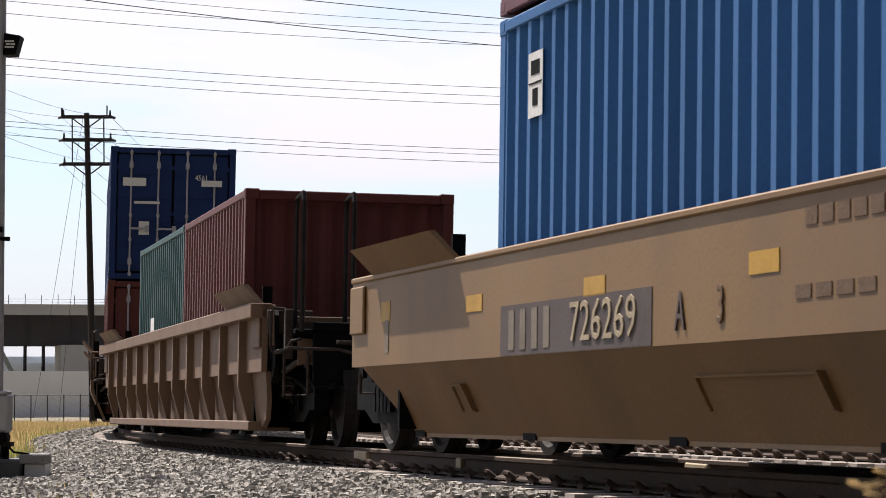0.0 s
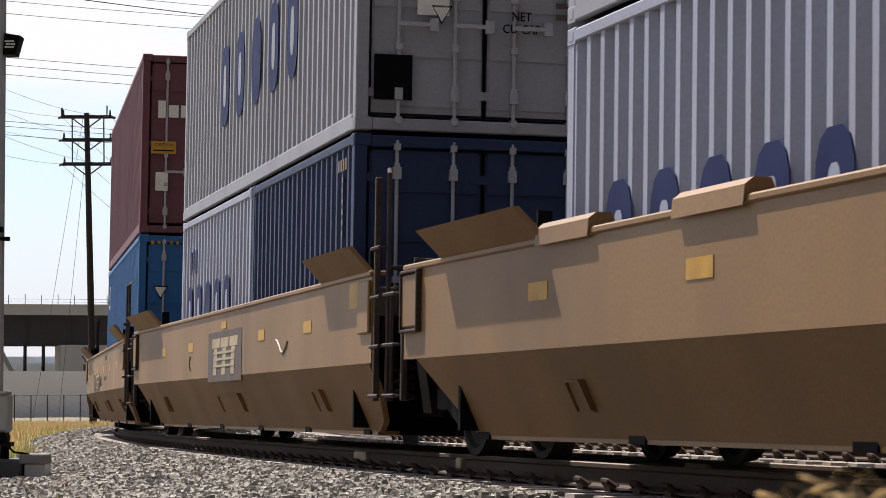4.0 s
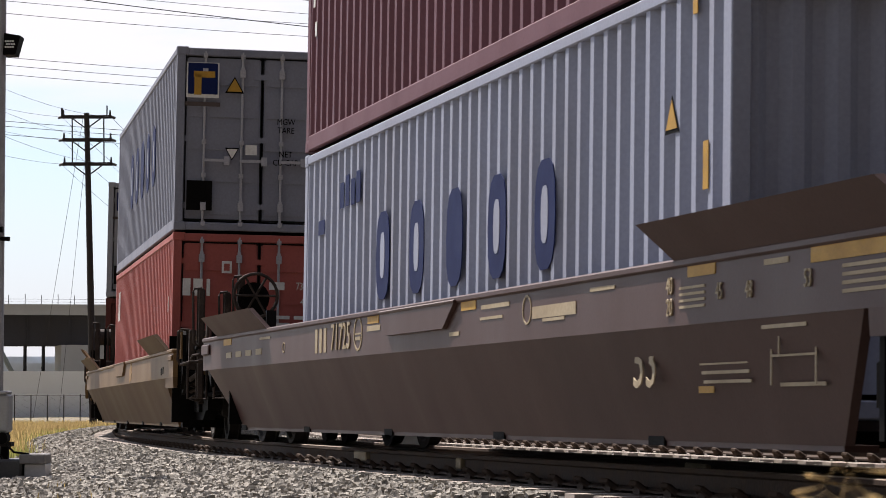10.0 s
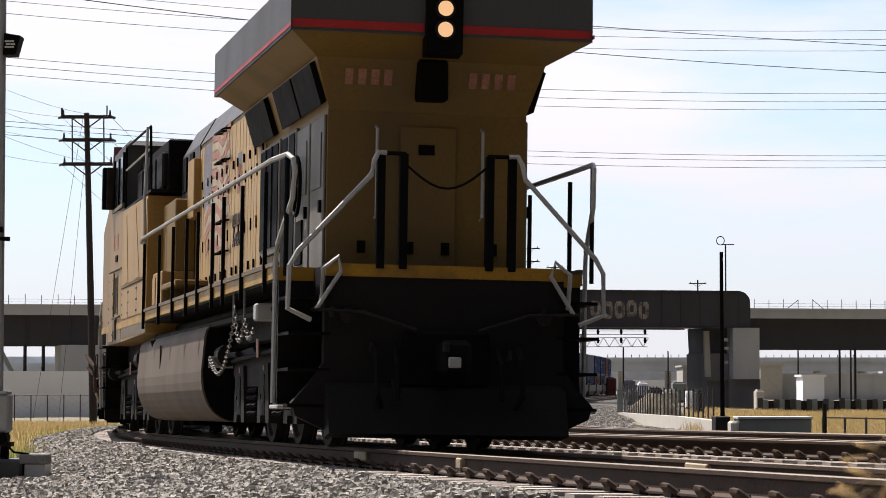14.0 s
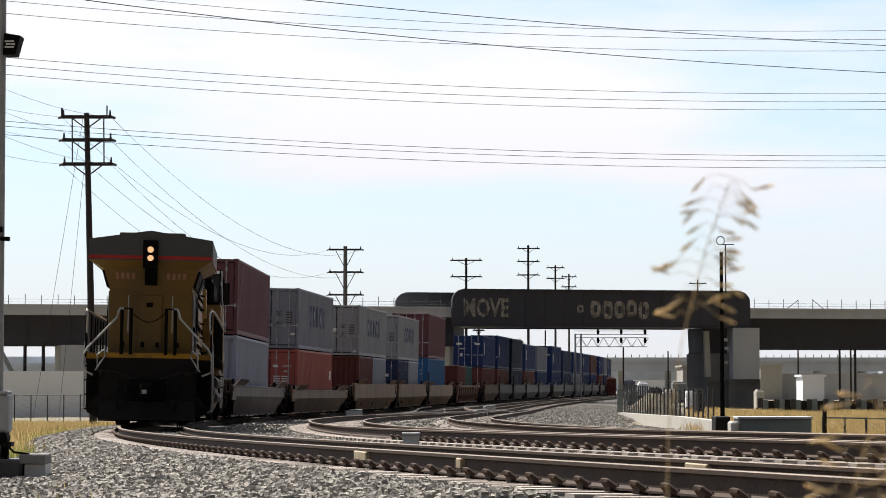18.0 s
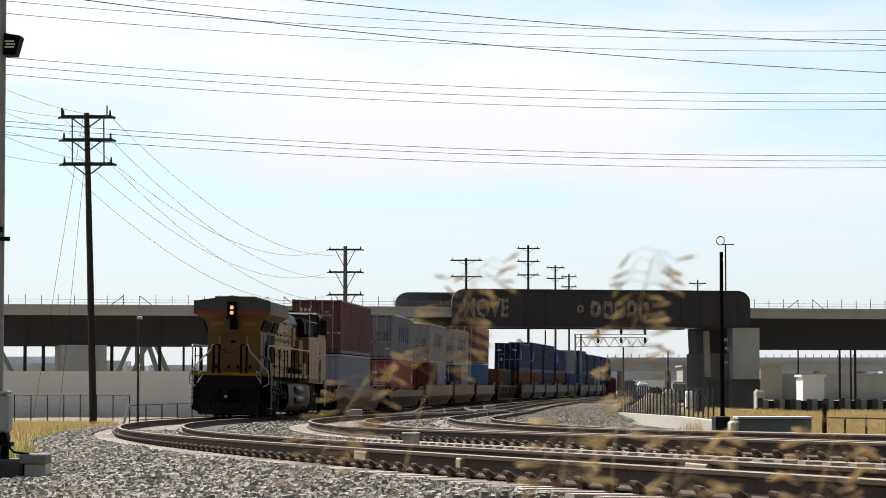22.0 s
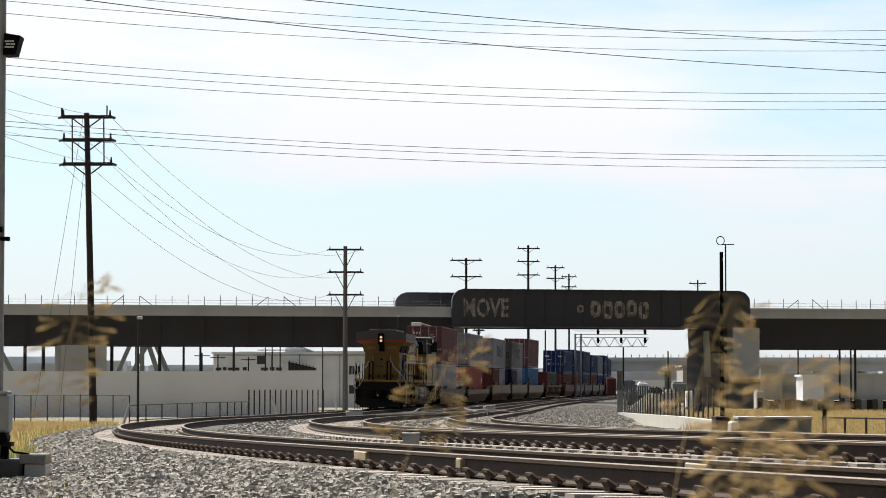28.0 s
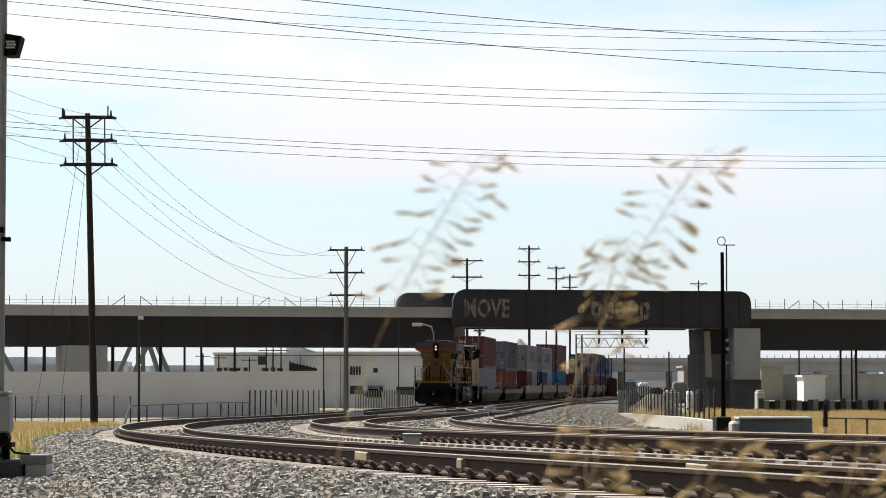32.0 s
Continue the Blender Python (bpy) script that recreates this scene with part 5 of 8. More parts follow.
stack(120.0, 9.5, [(container("blue", L40, HIGH, 1, marks=[patch(-5.31, 2.33, 0.34, 0.46, WHITE, "name_plate", "left"), patch(-5.31, 2.45, 0.2, 0.10, BLACK, "name_plate", "left", t=0.008), patch(-5.31, 2.24, 0.12, 0.12, BLACK, "name_plate", "left", t=0.008), patch(-5.31, 2.34, 0.3, 0.012, BLACK, "name_plate", "left", t=0.008), triangle(-0.86, 1.97, 0.24, WHITE, down=True), words(0.72, 2.1, 0.16, "63", WHITE), words(0.72, 1.88, 0.16, "45", WHITE),
    patch(0.4, 2.1, 0.3, 0.11, WHITE, "painted_letter"), *[patch(-1.0 + 0.1 * k, 2.77, 0.05, 0.05, SIGNYEL, "stripe") for k in range(6)]]), HIGH)],
      container("brown", L40, HIGH, 1, marks=[patch(-0.86, 1.38, 0.4, 0.2, SIGNYEL, "caution_plate"), words(-0.86, 1.42, 0.075, "CAUTION", BLACK), patch(-0.86, 1.33, 0.34, 0.02, BLACK, "small_print", t=0.008), patch(-0.88, 0.83, 0.2, 0.3, WHITE, "data_plate"), patch(-0.9, 2.0, 0.12, 0.28, WHITE, "painted_name"), patch(-0.71, 1.97, 0.16, 0.2, WHITE, "painted_name"), patch(-0.50, 1.97, 0.19, 0.2, WHITE, "painted_name"),
          patch(-0.35, 1.36, 0.14, 0.09, WHITE, "small_print")]), shift=0.68)

# 6 ribbed car with low containers
well_car("faded tan ribbed well car", 142.7, 9.3, 1.42, RIBTAN, 9.0, rib=True, brakes=(False, False), hoops=1)
stack(142.7, 9.0, [(container("green", L20, STD, -1, marks=[patch(-1.0, 1.2, 0.5, 0.5, WHITE, "painted_name", "left")]), STD), (container("rust", L20, STD, -1), STD)], shift=-0.48)

# 7 onward: double stacks as far as they show
CARS = [(165.5, "rust", "royal", STD), (180.7, "rust", "royal", HIGH), (195.9, "navy", "navy", HIGH), (211.1, "rust", "royal", STD), (226.3, "royal", "grey", STD),
        (245.0, "royal", "royal", HIGH), (260.2, "navy", "navy", STD), (275.4, "grey", "royal", STD), (290.6, "royal", "royal", STD), (305.8, "royal", "rust", STD),
        (324.5, "rust", "royal", STD), (339.7, "royal", "grey", STD), (354.9, "rust", "royal", STD), (370.1, "navy", "royal", STD), (385.3, "grey", "rust", STD),
        (404.0, "royal", "royal", STD), (419.2, "rust", "navy", STD)]
for n, (u, low, high, hh) in enumerate(CARS):
    first, last = n % 5 == 0, n % 5 == 4
    well_car("grey-tan well car under stacked containers", u, 6.9, 1.5, GREYCAR if n else RIBTAN, 7.2, ends=(not last, not first), brakes=(False, False))
    up = [patch(0.75, 1.9, 0.4, 0.12, WHITE, "small_print"), patch(-0.75, 1.9, 0.45, 0.16, WHITE, "painted_name"), patch(4.6, 1.5, 0.35, 1.0, WHITE, "name_plate", "right")] if high == "royal" else []
    far = n > 1
    if n == 0:
        up = up + [words(0.55, 2.0, 0.15, "4561", WHITE), patch(-0.5, 1.5, 0.5, 0.05, WHITE, "small_print"), patch(-0.55, 1.0, 0.2, 0.26, WHITE, "sticker")]
    stack(u, 7.2, [(container(low, L40, STD, 1, plain=far), STD)], container(high, L40, hh, 1, plain=far, marks=up), shift=0.1)


# ---- the engine: radiator overhang ends at local x = +9.6, nose at -10.6 ----
LOCO_U = 9.6
loco = thing("diesel_locomotive", "dusty yellow and grey diesel locomotive with a black underframe, lamps lit", "locomotive")


def both(e, a, b):
    return min(e * a, e * b), max(e * a, e * b)


part("underframe", box(-10.3, 9.5, -1.05, 1.05, 1.10, 1.58, 0.03), BLACK, loco)
part("end_deck", box(9.5, 10.06, -1.16, 1.16, 1.30, 1.72), LOCODARK, loco)
part("walkway", box(-3.3, 9.5, -1.50, 1.50, 1.60, 1.68), LOCODARK, loco)
hood = part("hood", prism([(-1.0, 1.64), (1.0, 1.64), (1.0, 3.95), (0.80, 4.28), (-0.80, 4.28), (-1.0, 3.95)], "x", -3.05, 9.25), YELLOW, loco)
part("hood_roof", prism([(-1.015, 3.93), (1.015, 3.93), (0.81, 4.30), (-0.81, 4.30)], "x", -3.0, 4.3), LOCOGREY, hood)
part("grey_shoulder", prism([(-1.02, 3.30), (1.02, 3.30), (1.02, 3.95), (0.82, 4.31), (-0.82, 4.31), (-1.02, 3.95)], "x", -3.1, -1.05), LOCOGREY, hood)
# flared radiator: yellow slopes under a dark band that overhangs the end
bm = bmesh.new()
ring0 = [(-0.99, 3.30), (0.99, 3.30), (1.15, 3.80), (1.47, 3.98), (-1.47, 3.98), (-1.15, 3.80)]
lo = [bm.verts.new((4.3, y, z)) for y, z in ring0]
hi = [bm.verts.new((9.26 if z < 3.5 else 9.42 if z < 3.9 else 9.90, y, z)) for y, z in ring0]
fs = [bm.faces.new(lo), bm.faces.new((hi[0], hi[1], hi[2], hi[5])), bm.faces.new((hi[5], hi[2], hi[3], hi[4]))] + [bm.faces.new((lo[i], hi[i], hi[(i + 1) % 6], lo[(i + 1) % 6])) for i in range(6)]
bmesh.ops.recalc_face_normals(bm, faces=fs)
flare = part("radiator_flare", bm, YELLOW, loco)
rad = part("radiator_band", prism([(-1.49, 3.98), (1.49, 3.98), (1.49, 4.48), (0.0, 4.70), (-1.49, 4.48)], "x", 4.15, 9.93), LOCOGREY, loco, "dark grey radiator roof with a red line")
part("stripe", box(9.93, 9.942, -1.47, -0.19, 4.01, 4.09), REDLINE, rad)
part("stripe", box(9.93, 9.942, 0.19, 1.47, 4.01, 4.09), REDLINE, rad)
for e in (-1, 1):
    part("stripe", box(4.2, 9.98, *both(e, 1.492, 1.498), 4.01, 4.05), REDLINE, rad)
    for x0, x1 in ((4.6, 6.1), (6.75, 7.95), (8.05, 9.25)):
        bm = bmesh.new()
        q = [(x0, 1.03, 3.38), (x1, 1.03, 3.38), (x1, 1.15, 3.78), (x0, 1.15, 3.78)]
        o = [bm.verts.new((x, e * (y + 0.045), z - 0.03)) for x, y, z in q]
        i = [bm.verts.new((x, e * (y - 0.05), z + 0.03)) for x, y, z in q]
        fs = [bm.faces.new(o), bm.faces.new(i[::-1])] + [bm.faces.new((o[j], i[j], i[(j + 1) % 4], o[(j + 1) % 4])) for j in range(4)]
        bmesh.ops.recalc_face_normals(bm, faces=fs)
        part("radiator_screen", bm, BLACK, flare)
for k in range(4):
    part("fan_cover", box(4.6 + k * 1.2, 5.5 + k * 1.2, -0.8, 0.8, 4.60, 4.70, 0.02), LOCOGREY, rad)
part("lamp_housing", prism([(9.8, 3.78), (9.99, 3.80), (10.01, 4.46), (9.85, 4.46)], "y", -0.18, 0.18), BLACK, rad)
for z in (4.235, 4.03):
    lens = part("headlamp", disc(10.01, 0, z, 0.075, 0, 0.02, "x", 18), LAMP, rad, "lit amber headlamp")
    part("lamp_rim", tube([(10.015, 0.085 * math.cos(6.28319 * k / 16), z + 0.085 * math.sin(6.28319 * k / 16)) for k in range(17)], 0.018), DUSTY, rad)
part("number_light", box(9.3, 9.5, -0.15, 0.15, 3.40, 3.80, 0.02), BLACK, flare)
for y in (-0.62, 0.62):
    for k in range(4):
        bar = prism([(9.345, 3.55), (9.395, 3.70), (9.405, 3.70), (9.355, 3.55)], "y", y - 0.24 + 0.13 * k, y - 0.16 + 0.13 * k)
        part("number_bar", bar, FADEDRED, flare)
# hood doors, panels and louvres along both sides
for e in (-1, 1):
    x = -0.95
    k = 0
    while x < 4.9:
        w = (0.46, 0.62, 0.38, 0.55, 0.5)[k % 5]
        d = part("hood_door", box(x + 0.015, x + w - 0.015, *both(e, 1.0, 1.025), 1.78, 3.86, 0.008), HOODYELLOW, hood)
        part("latch", box(x + w - 0.13, x + w - 0.09, *both(e, 1.025, 1.045), 2.0, 2.1), BLACK, d)
        part("latch", box(x + w - 0.13, x + w - 0.09, *both(e, 1.025, 1.045), 3.3, 3.4), BLACK, d)
        for z in (2.45, 3.05):
            part("hinge", box(x + 0.02, x + 0.045, *both(e, 1.02, 1.04), z, z + 0.14), BLACK, d)
        if w > 0.45:
            part("door_seam", box(x + w * 0.5 - 0.006, x + w * 0.5 + 0.006, *both(e, 1.024, 1.027), 1.80, 3.84), LOCOGREY, d)
        x += w
        k += 1
    for x0, x1, z0, z1 in ((4.95, 6.25, 2.15, 3.26), (6.55, 6.88, 1.85, 3.26), (7.05, 7.4, 1.85, 3.26)):
        f = part("louvre_frame", box(x0 - 0.08, x1 + 0.08, *both(e, 1.0, 1.035), z0 - 0.08, z1 + 0.04, 0.008), PALEGREYDOOR, hood)
        part("louvre", box(x0, x1, *both(e, 1.03, 1.045), z0, z1), BLACK, f)
        for k in range(int((x1 - x0) / 0.45)):
            part("louvre_bar", box(x0 + 0.45 * (k + 1) - 0.02, x0 + 0.45 * (k + 1) + 0.02, *both(e, 1.04, 1.06), z0, z1), DUSTY, f)
    for x0, x1 in ((7.5, 8.3), (8.4, 9.2)):
        d = part("side_door", box(x0, x1, *both(e, 1.0, 1.03), 1.75, 3.26, 0.01), PALEGREYDOOR, hood)
        part("door_panel", box(x0 + 0.12, x1 - 0.12, *both(e, 1.03, 1.042), 2.55, 3.1, 0.005), PALEGREYDOOR, d)
        part("latch", box(x1 - 0.14, x1 - 0.08, *both(e, 1.03, 1.06), 2.3, 2.42), BLACK, d)
    part("vent", box(7.62, 7.98, *both(e, 1.03, 1.05), 1.85, 2.3), BLACK, hood)
    bm = tube([(7.94 + 0.24 * math.cos(6.28319 * k / 16), e * 1.10, 2.65 + 0.30 * math.sin(6.28319 * k / 16)) for k in range(17)], 0.022)
    for k in range(3):
        c, d = math.cos(2.0944 * k) * 0.24, math.sin(2.0944 * k) * 0.30
        add_tube(bm, [(7.94, e * 1.09, 2.65), (7.94 + c, e * 1.10, 2.65 + d)], 0.018, 5)
    part("hand_wheel", bm, BLACK, hood)
    part("shoulder_line", box(-3.08, -1.06, *both(e, 1.02, 1.03), 3.22, 3.30), REDLINE, hood)
    for x0 in (-2.85, -2.05):
        part("shoulder_vent", box(x0, x0 + 0.42, *both(e, 1.02, 1.045), 3.42, 3.9), BLACK, hood)
    part("cabinet", box(-1.55, -0.85, *both(e, 1.0, 1.12), 2.95, 3.75, 0.01), SUNDUSTYEL, hood)
    for k in range(6):
        z = 1.95 + k * 0.38
        for x0 in (1.42, 1.82):
            part("rung", tube([(x0, e * 1.02, z), (x0, e * 1.13, z - 0.02), (x0 + 0.32, e * 1.13, z - 0.02), (x0 + 0.32, e * 1.02, z)], 0.014, 5), BLACK, hood)
    # flag painted over the doors, as plain wavy shapes
    wave = lambda q: 0.07 * math.sin(q * 3.4) + 0.03 * math.sin(q * 7.0 + 1.0)
    for j in range(13):
        z = 2.40 + j * 0.115
        x0, x1 = (-0.30 if z < 3.02 else 0.36), 2.15 - 0.06 * (j % 3)
        if j < 2:
            x0, x1 = -0.12 + 0.3 * j % 0.4, 1.35 + 0.4 * j
        xs = [x0 + (x1 - x0) * i / 14 for i in range(15)]
        part("flag_stripe", prism([(q, z + wave(q)) for q in xs] + [(q, z + 0.10 + wave(q)) for q in xs[::-1]], "y", *both(e, 1.026, 1.030)), FADEDRED if j % 2 == 0 else FLAGWHITE, hood)
    part("flag_field", prism([(-0.36, 2.96), (-0.1, 3.06), (0.2, 3.0), (0.34, 3.05), (0.35, 3.45), (0.31, 3.86), (-0.1, 3.84), (-0.42, 3.86), (-0.48, 3.4)], "y", *both(e, 1.026, 1.031)), FADEDBLUE, hood)
    for k in range(12):
        q, z = -0.36 + 0.2 * (k % 4) + 0.05 * (k // 4 % 2), 3.16 + 0.22 * (k // 4)
        part("flag_star", disc(q, e * 1.031, z, 0.028, -0.001, 0.002, "y", 5), FLAGWHITE, hood)
    part("flag_decal", box(2.84, 3.22, *both(e, 1.026, 1.029), 3.32, 3.46), FADEDBLUE, hood)
    for k in range(4):
        part("flag_decal", box(2.84 + 0.1 * k, 2.90 + 0.1 * k, *both(e, 1.026, 1.029), 2.98, 3.31), FADEDRED, hood)
    text_part("lettering", "BUILDING\nAMERICA", 0.235, DARKPATCH, hood, Matrix.Translation((3.02, e * 1.03, 2.53)) @ Matrix.Rotation(0 if e < 0 else math.pi, 4, "Z") @ Matrix.Rotation(math.pi / 2, 4, "X"))
# cab and nose share one side plane
cab = part("cab", prism([(-7.1, 1.42), (-3.3, 1.46), (-3.3, 3.42), (-7.1, 3.46)], "y", -1.48, 1.48), SUNDUSTYEL, loco)
part("recess_wall", box(-7.08, -3.12, -1.22, 1.22, 3.46, 4.22, 0.02), BLACK, cab)
part("recess_floor", box(-7.08, -3.12, -1.46, 1.46, 3.465, 3.50), LOCODARK, cab)
for k in range(4):
    part("recess_cooler", box(-6.8 + k * 0.95, -6.05 + k * 0.95, -1.30, 1.30, 3.52, 4.05, 0.03), LOCODARK, cab)
part("cab_house", prism([(-9.25, 3.6), (-7.1, 3.46), (-7.1, 4.5), (-8.95, 4.5), (-9.2, 4.3)], "y", -1.46, 1.46), LOCOGREY, cab)
part("cab_roof", prism([(-9.2, 4.5), (-7.0, 4.5), (-7.1, 4.58), (-9.0, 4.58)], "y", -1.40, 1.40), LOCOGREY, cab)
part("nose", prism([(-10.5, 1.66), (-9.7, 1.62), (-9.65, 1.42), (-7.1, 1.42), (-7.1, 3.46), (-8.75, 3.60), (-9.22, 3.80), (-10.52, 3.34)], "y", -1.48, 1.48), NOSEYELLOW, loco)
for e in (-1, 1):
    part("lower_band", box(-6.95, -3.32, *both(e, 1.48, 1.486), 1.465, 1.62), PALEBAND, cab)
    part("lower_band", box(-9.62, -7.12, *both(e, 1.48, 1.486), 1.425, 1.62), PALEBAND, loco)
    part("gold_line", box(-10.5, -3.32, *both(e, 1.48, 1.488), 1.63, 1.73), GOLDLINE, loco)
    for x0, x1 in ((-7.0, -6.35), (-6.3, -4.9), (-4.85, -3.36)):
        bm = box(x0, x1, *both(e, 1.48, 1.492), 2.28, 3.38, 0.005)
        part("side_panel", bm, SUNDUSTYEL, cab)
    for x0, x1 in ((-6.95, -5.95), (-5.9, -4.65), (-4.6, -3.36)):
        p = part("side_panel", box(x0, x1, *both(e, 1.48, 1.490), 1.76, 2.22, 0.005), SUNDUSTYEL, cab)
        for k in range(3):
            for x in (x0 + 0.05, x1 - 0.05):
                part("bolt", box(x - 0.012, x + 0.012, *both(e, 1.49, 1.497), 1.82 + k * 0.16, 1.845 + k * 0.16), LOCOGREY, p)
    part("hinge_line", tube([(-7.0, e * 1.49, 2.25), (-3.34, e * 1.49, 2.25)], 0.014, 5), PALEBAND, cab)
    for x0, x1 in ((-6.32, -5.9), (-4.88, -4.2)):
        part("crease", prism([(x0, 2.30), (x1, 2.30), (x0, 3.34)], "y", *both(e, 1.492, 1.500)), SUNDUSTYEL, cab)
    w = part("side_window", box(-8.75, -7.2, *both(e, 1.46, 1.475), 3.62, 4.36), GLASS, cab)
    for q in ((-8.8, -8.74, 3.58, 4.4), (-7.22, -7.15, 3.58, 4.4), (-7.98, -7.92, 3.62, 4.36)):
        part("window_frame", box(q[0], q[1], *both(e, 1.46, 1.495), q[2], q[3]), BLACK, w)
    part("window_sill", box(-8.85, -7.1, *both(e, 1.46, 1.50), 3.54, 3.60), PALEBAND, w)
    part("side_mirror", box(-9.0, -8.86, *both(e, 1.47, 1.66), 3.62, 4.3, 0.01), BLACK, cab)
    part("wind_deflector", box(-8.84, -8.8, *both(e, 1.47, 1.60), 3.62, 4.3, 0.01), DUSTY, cab)
    d = part("nose_door", box(-9.12, -8.36, *both(e, 1.48, 1.50), 1.45, 2.56, 0.01), NOSEYELLOW, loco)
    for k in range(5):
        part("bolt", box(-8.42, -8.39, *both(e, 1.50, 1.507), 1.55 + k * 0.22, 1.58 + k * 0.22), LOCOGREY, d)
        part("bolt", box(-9.09, -9.06, *both(e, 1.50, 1.507), 1.55 + k * 0.22, 1.58 + k * 0.22), LOCOGREY, d)
    part("door_sill", tube([(-8.5, e * 1.50, 1.83), (-7.2, e * 1.50, 1.83)], 0.016, 5), PALEBAND, loco)
    part("door_header", tube([(-9.2, e * 1.49, 2.60), (-7.1, e * 1.49, 2.58)], 0.014, 5), PALEBAND, loco)
    part("nose_vent", box(-8.28, -7.77, *both(e, 1.48, 1.487), 1.90, 2.47), BLACK, loco)
    part("vent_frame", box(-7.75, -7.71, *both(e, 1.48, 1.495), 1.87, 2.5), NOSEYELLOW, loco)
    part("nose_latch", box(-8.1, -7.85, *both(e, 1.48, 1.50), 2.72, 2.82), BLACK, loco)
    part("nose_box", box(-8.15, -7.85, *both(e, 1.48, 1.52), 1.48, 1.80, 0.01), PALEBAND, loco)
    part("nose_box", box(-8.08, -7.9, *both(e, 1.50, 1.525), 1.50, 1.62, 0.005), BLACK, loco)
    for k in range(4):
        part("number_bar", box(-8.62 + k * 0.22, -8.48 + k * 0.22, *both(e, 1.48, 1.484), 2.92, 3.16), FADEDRED, loco)
    bx = part("battery_box", box(-2.7, -1.55, *both(e, 1.0, 1.45), 1.7, 2.26, 0.015), SUNDUSTYEL, loco)
    part("box_door", box(-2.66, -2.3, *both(e, 1.45, 1.462), 1.82, 2.2, 0.005), SUNDUSTYEL, bx)
    # Step and tall cabinet stand shaded; the darker yellow carries that shade.
    part("box_step", box(-1.55, 0.15, *both(e, 1.0, 1.45), 1.98, 2.06, 0.015), YELLOW, loco)
    part("box_back", box(-1.5, 0.1, *both(e, 1.0, 1.1), 1.70, 1.98), BLACK, loco)
    part("tall_cabinet", box(-3.05, -1.55, *both(e, 1.0, 1.28), 2.26, 3.25, 0.015), YELLOW, loco)
    part("walkway_edge", box(-3.1, 9.5, *both(e, 1.50, 1.53), 1.62, 1.74), GOLDLINE, loco)
    part("kick_plate", box(-3.1, 9.5, *both(e, 1.49, 1.55), 1.74, 1.78), PALEBAND, loco)
    for x in (-2.95, -0.95, 0.7, 2.2, 3.35, 4.75, 5.7, 7.2, 8.9):
        part("stanchion", box(x - 0.02, x + 0.02, *both(e, 1.53, 1.57), 1.5, 2.70, 0.005), BLACK, loco)
    part("handrail", tube([(-3.35, e * 1.56, 2.74), (-3.15, e * 1.56, 2.79), (9.2, e * 1.54, 2.79), (9.95, e * 1.50, 2.78), (10.12, e * 1.47, 2.72), (10.15, e * 1.46, 2.6), (10.1, e * 1.47, 2.35), (9.62, e * 1.53, 1.95), (9.56, e * 1.54, 1.8), (9.55, e * 1.54, 0.42)], 0.026), HANDRAIL, loco, "pale grey handrail")
    part("cab_grab", tube([(-3.2, e * 1.52, 2.3), (-3.2, e * 1.54, 3.4), (-3.35, e * 1.5, 4.4)], 0.02), HANDRAIL, loco)
    part("cab_rail", tube([(-7.0, e * 1.45, 4.1), (-3.4, e * 1.45, 4.1)], 0.018), HANDRAIL, loco)
    part("roof_rail", tube([(-7.05, e * 1.45, 3.5), (-7.05, e * 1.45, 4.46), (-3.4, e * 1.45, 4.42), (-3.2, e * 1.45, 3.5)], 0.02), BLACK, loco)
    part("end_handrail", tube([(10.23, e * 0.60, 2.80), (10.25, e * 0.68, 2.80), (10.27, e * 0.72, 2.72), (10.28, e * 0.75, 2.58), (10.31, e * 1.44, 1.84), (10.31, e * 1.52, 1.70), (10.31, e * 1.53, 1.30), (10.25, e * 1.30, 1.20)], 0.026), HANDRAIL, loco, "pale grey handrail")
    for y in (0.42, 0.64):
        part("end_post", box(10.15, 10.23, *both(e, y - 0.04, y + 0.04), 1.70, 2.80, 0.008), BLACK, loco)
    part("end_bar", tube([(10.19, e * 0.40, 2.8), (10.19, e * 0.66, 2.8)], 0.022), BLACK, loco)
    part("corner_post", tube([(9.95, e * 1.50, 1.62), (9.95, e * 1.50, 2.76)], 0.024), BLACK, loco)
    part("pin_lifter", tube([(10.21, e * 1.2, 1.35), (10.29, e * 1.2, 1.68), (10.29, e * 1.05, 1.80), (10.25, e * 1.02, 1.66), (10.25, e * 1.25, 1.3)], 0.022), HANDRAIL, loco)
    part("nose_handrail", tube([(-11.1, e * 1.40, 0.4), (-11.12, e * 1.45, 1.75), (-11.0, e * 1.47, 1.95), (-10.52, e * 1.48, 2.15)], 0.026), HANDRAIL, loco)
    part("nose_handrail", tube([(-10.75, e * 1.45, 0.4), (-10.78, e * 1.5, 1.62), (-10.65, e * 1.5, 1.8), (-10.45, e * 1.5, 1.85)], 0.026), HANDRAIL, loco)
    for k in range(4):
        z = 0.38 + k * 0.34
        part("step", box(9.5, 10.2, *both(e, 1.10, 1.50), z, z + 0.03), BLACK, loco)
        part("step", box(-10.7, -10.1, *both(e, 1.10, 1.50), z, z + 0.03), BLACK, loco)
    part("step_plate", box(9.50, 9.53, *both(e, 0.9, 1.5), 0.35, 1.73), LOCODARK, loco)
    part("wing_stripe", box(9.53, 9.542, *both(e, 0.98, 1.50), 1.60, 1.73), ENDGOLD, loco)
    part("step_edge", box(9.45, 9.95, *both(e, 1.42, 1.56), 0.36, 0.40, 0.008), HANDRAIL, loco)
    part("end_grab", tube([(9.29, e * 0.53, 2.25), (9.38, e * 0.53, 2.27), (9.38, e * 0.53, 3.12), (9.29, e * 0.53, 3.15)], 0.016), HANDRAIL, loco)
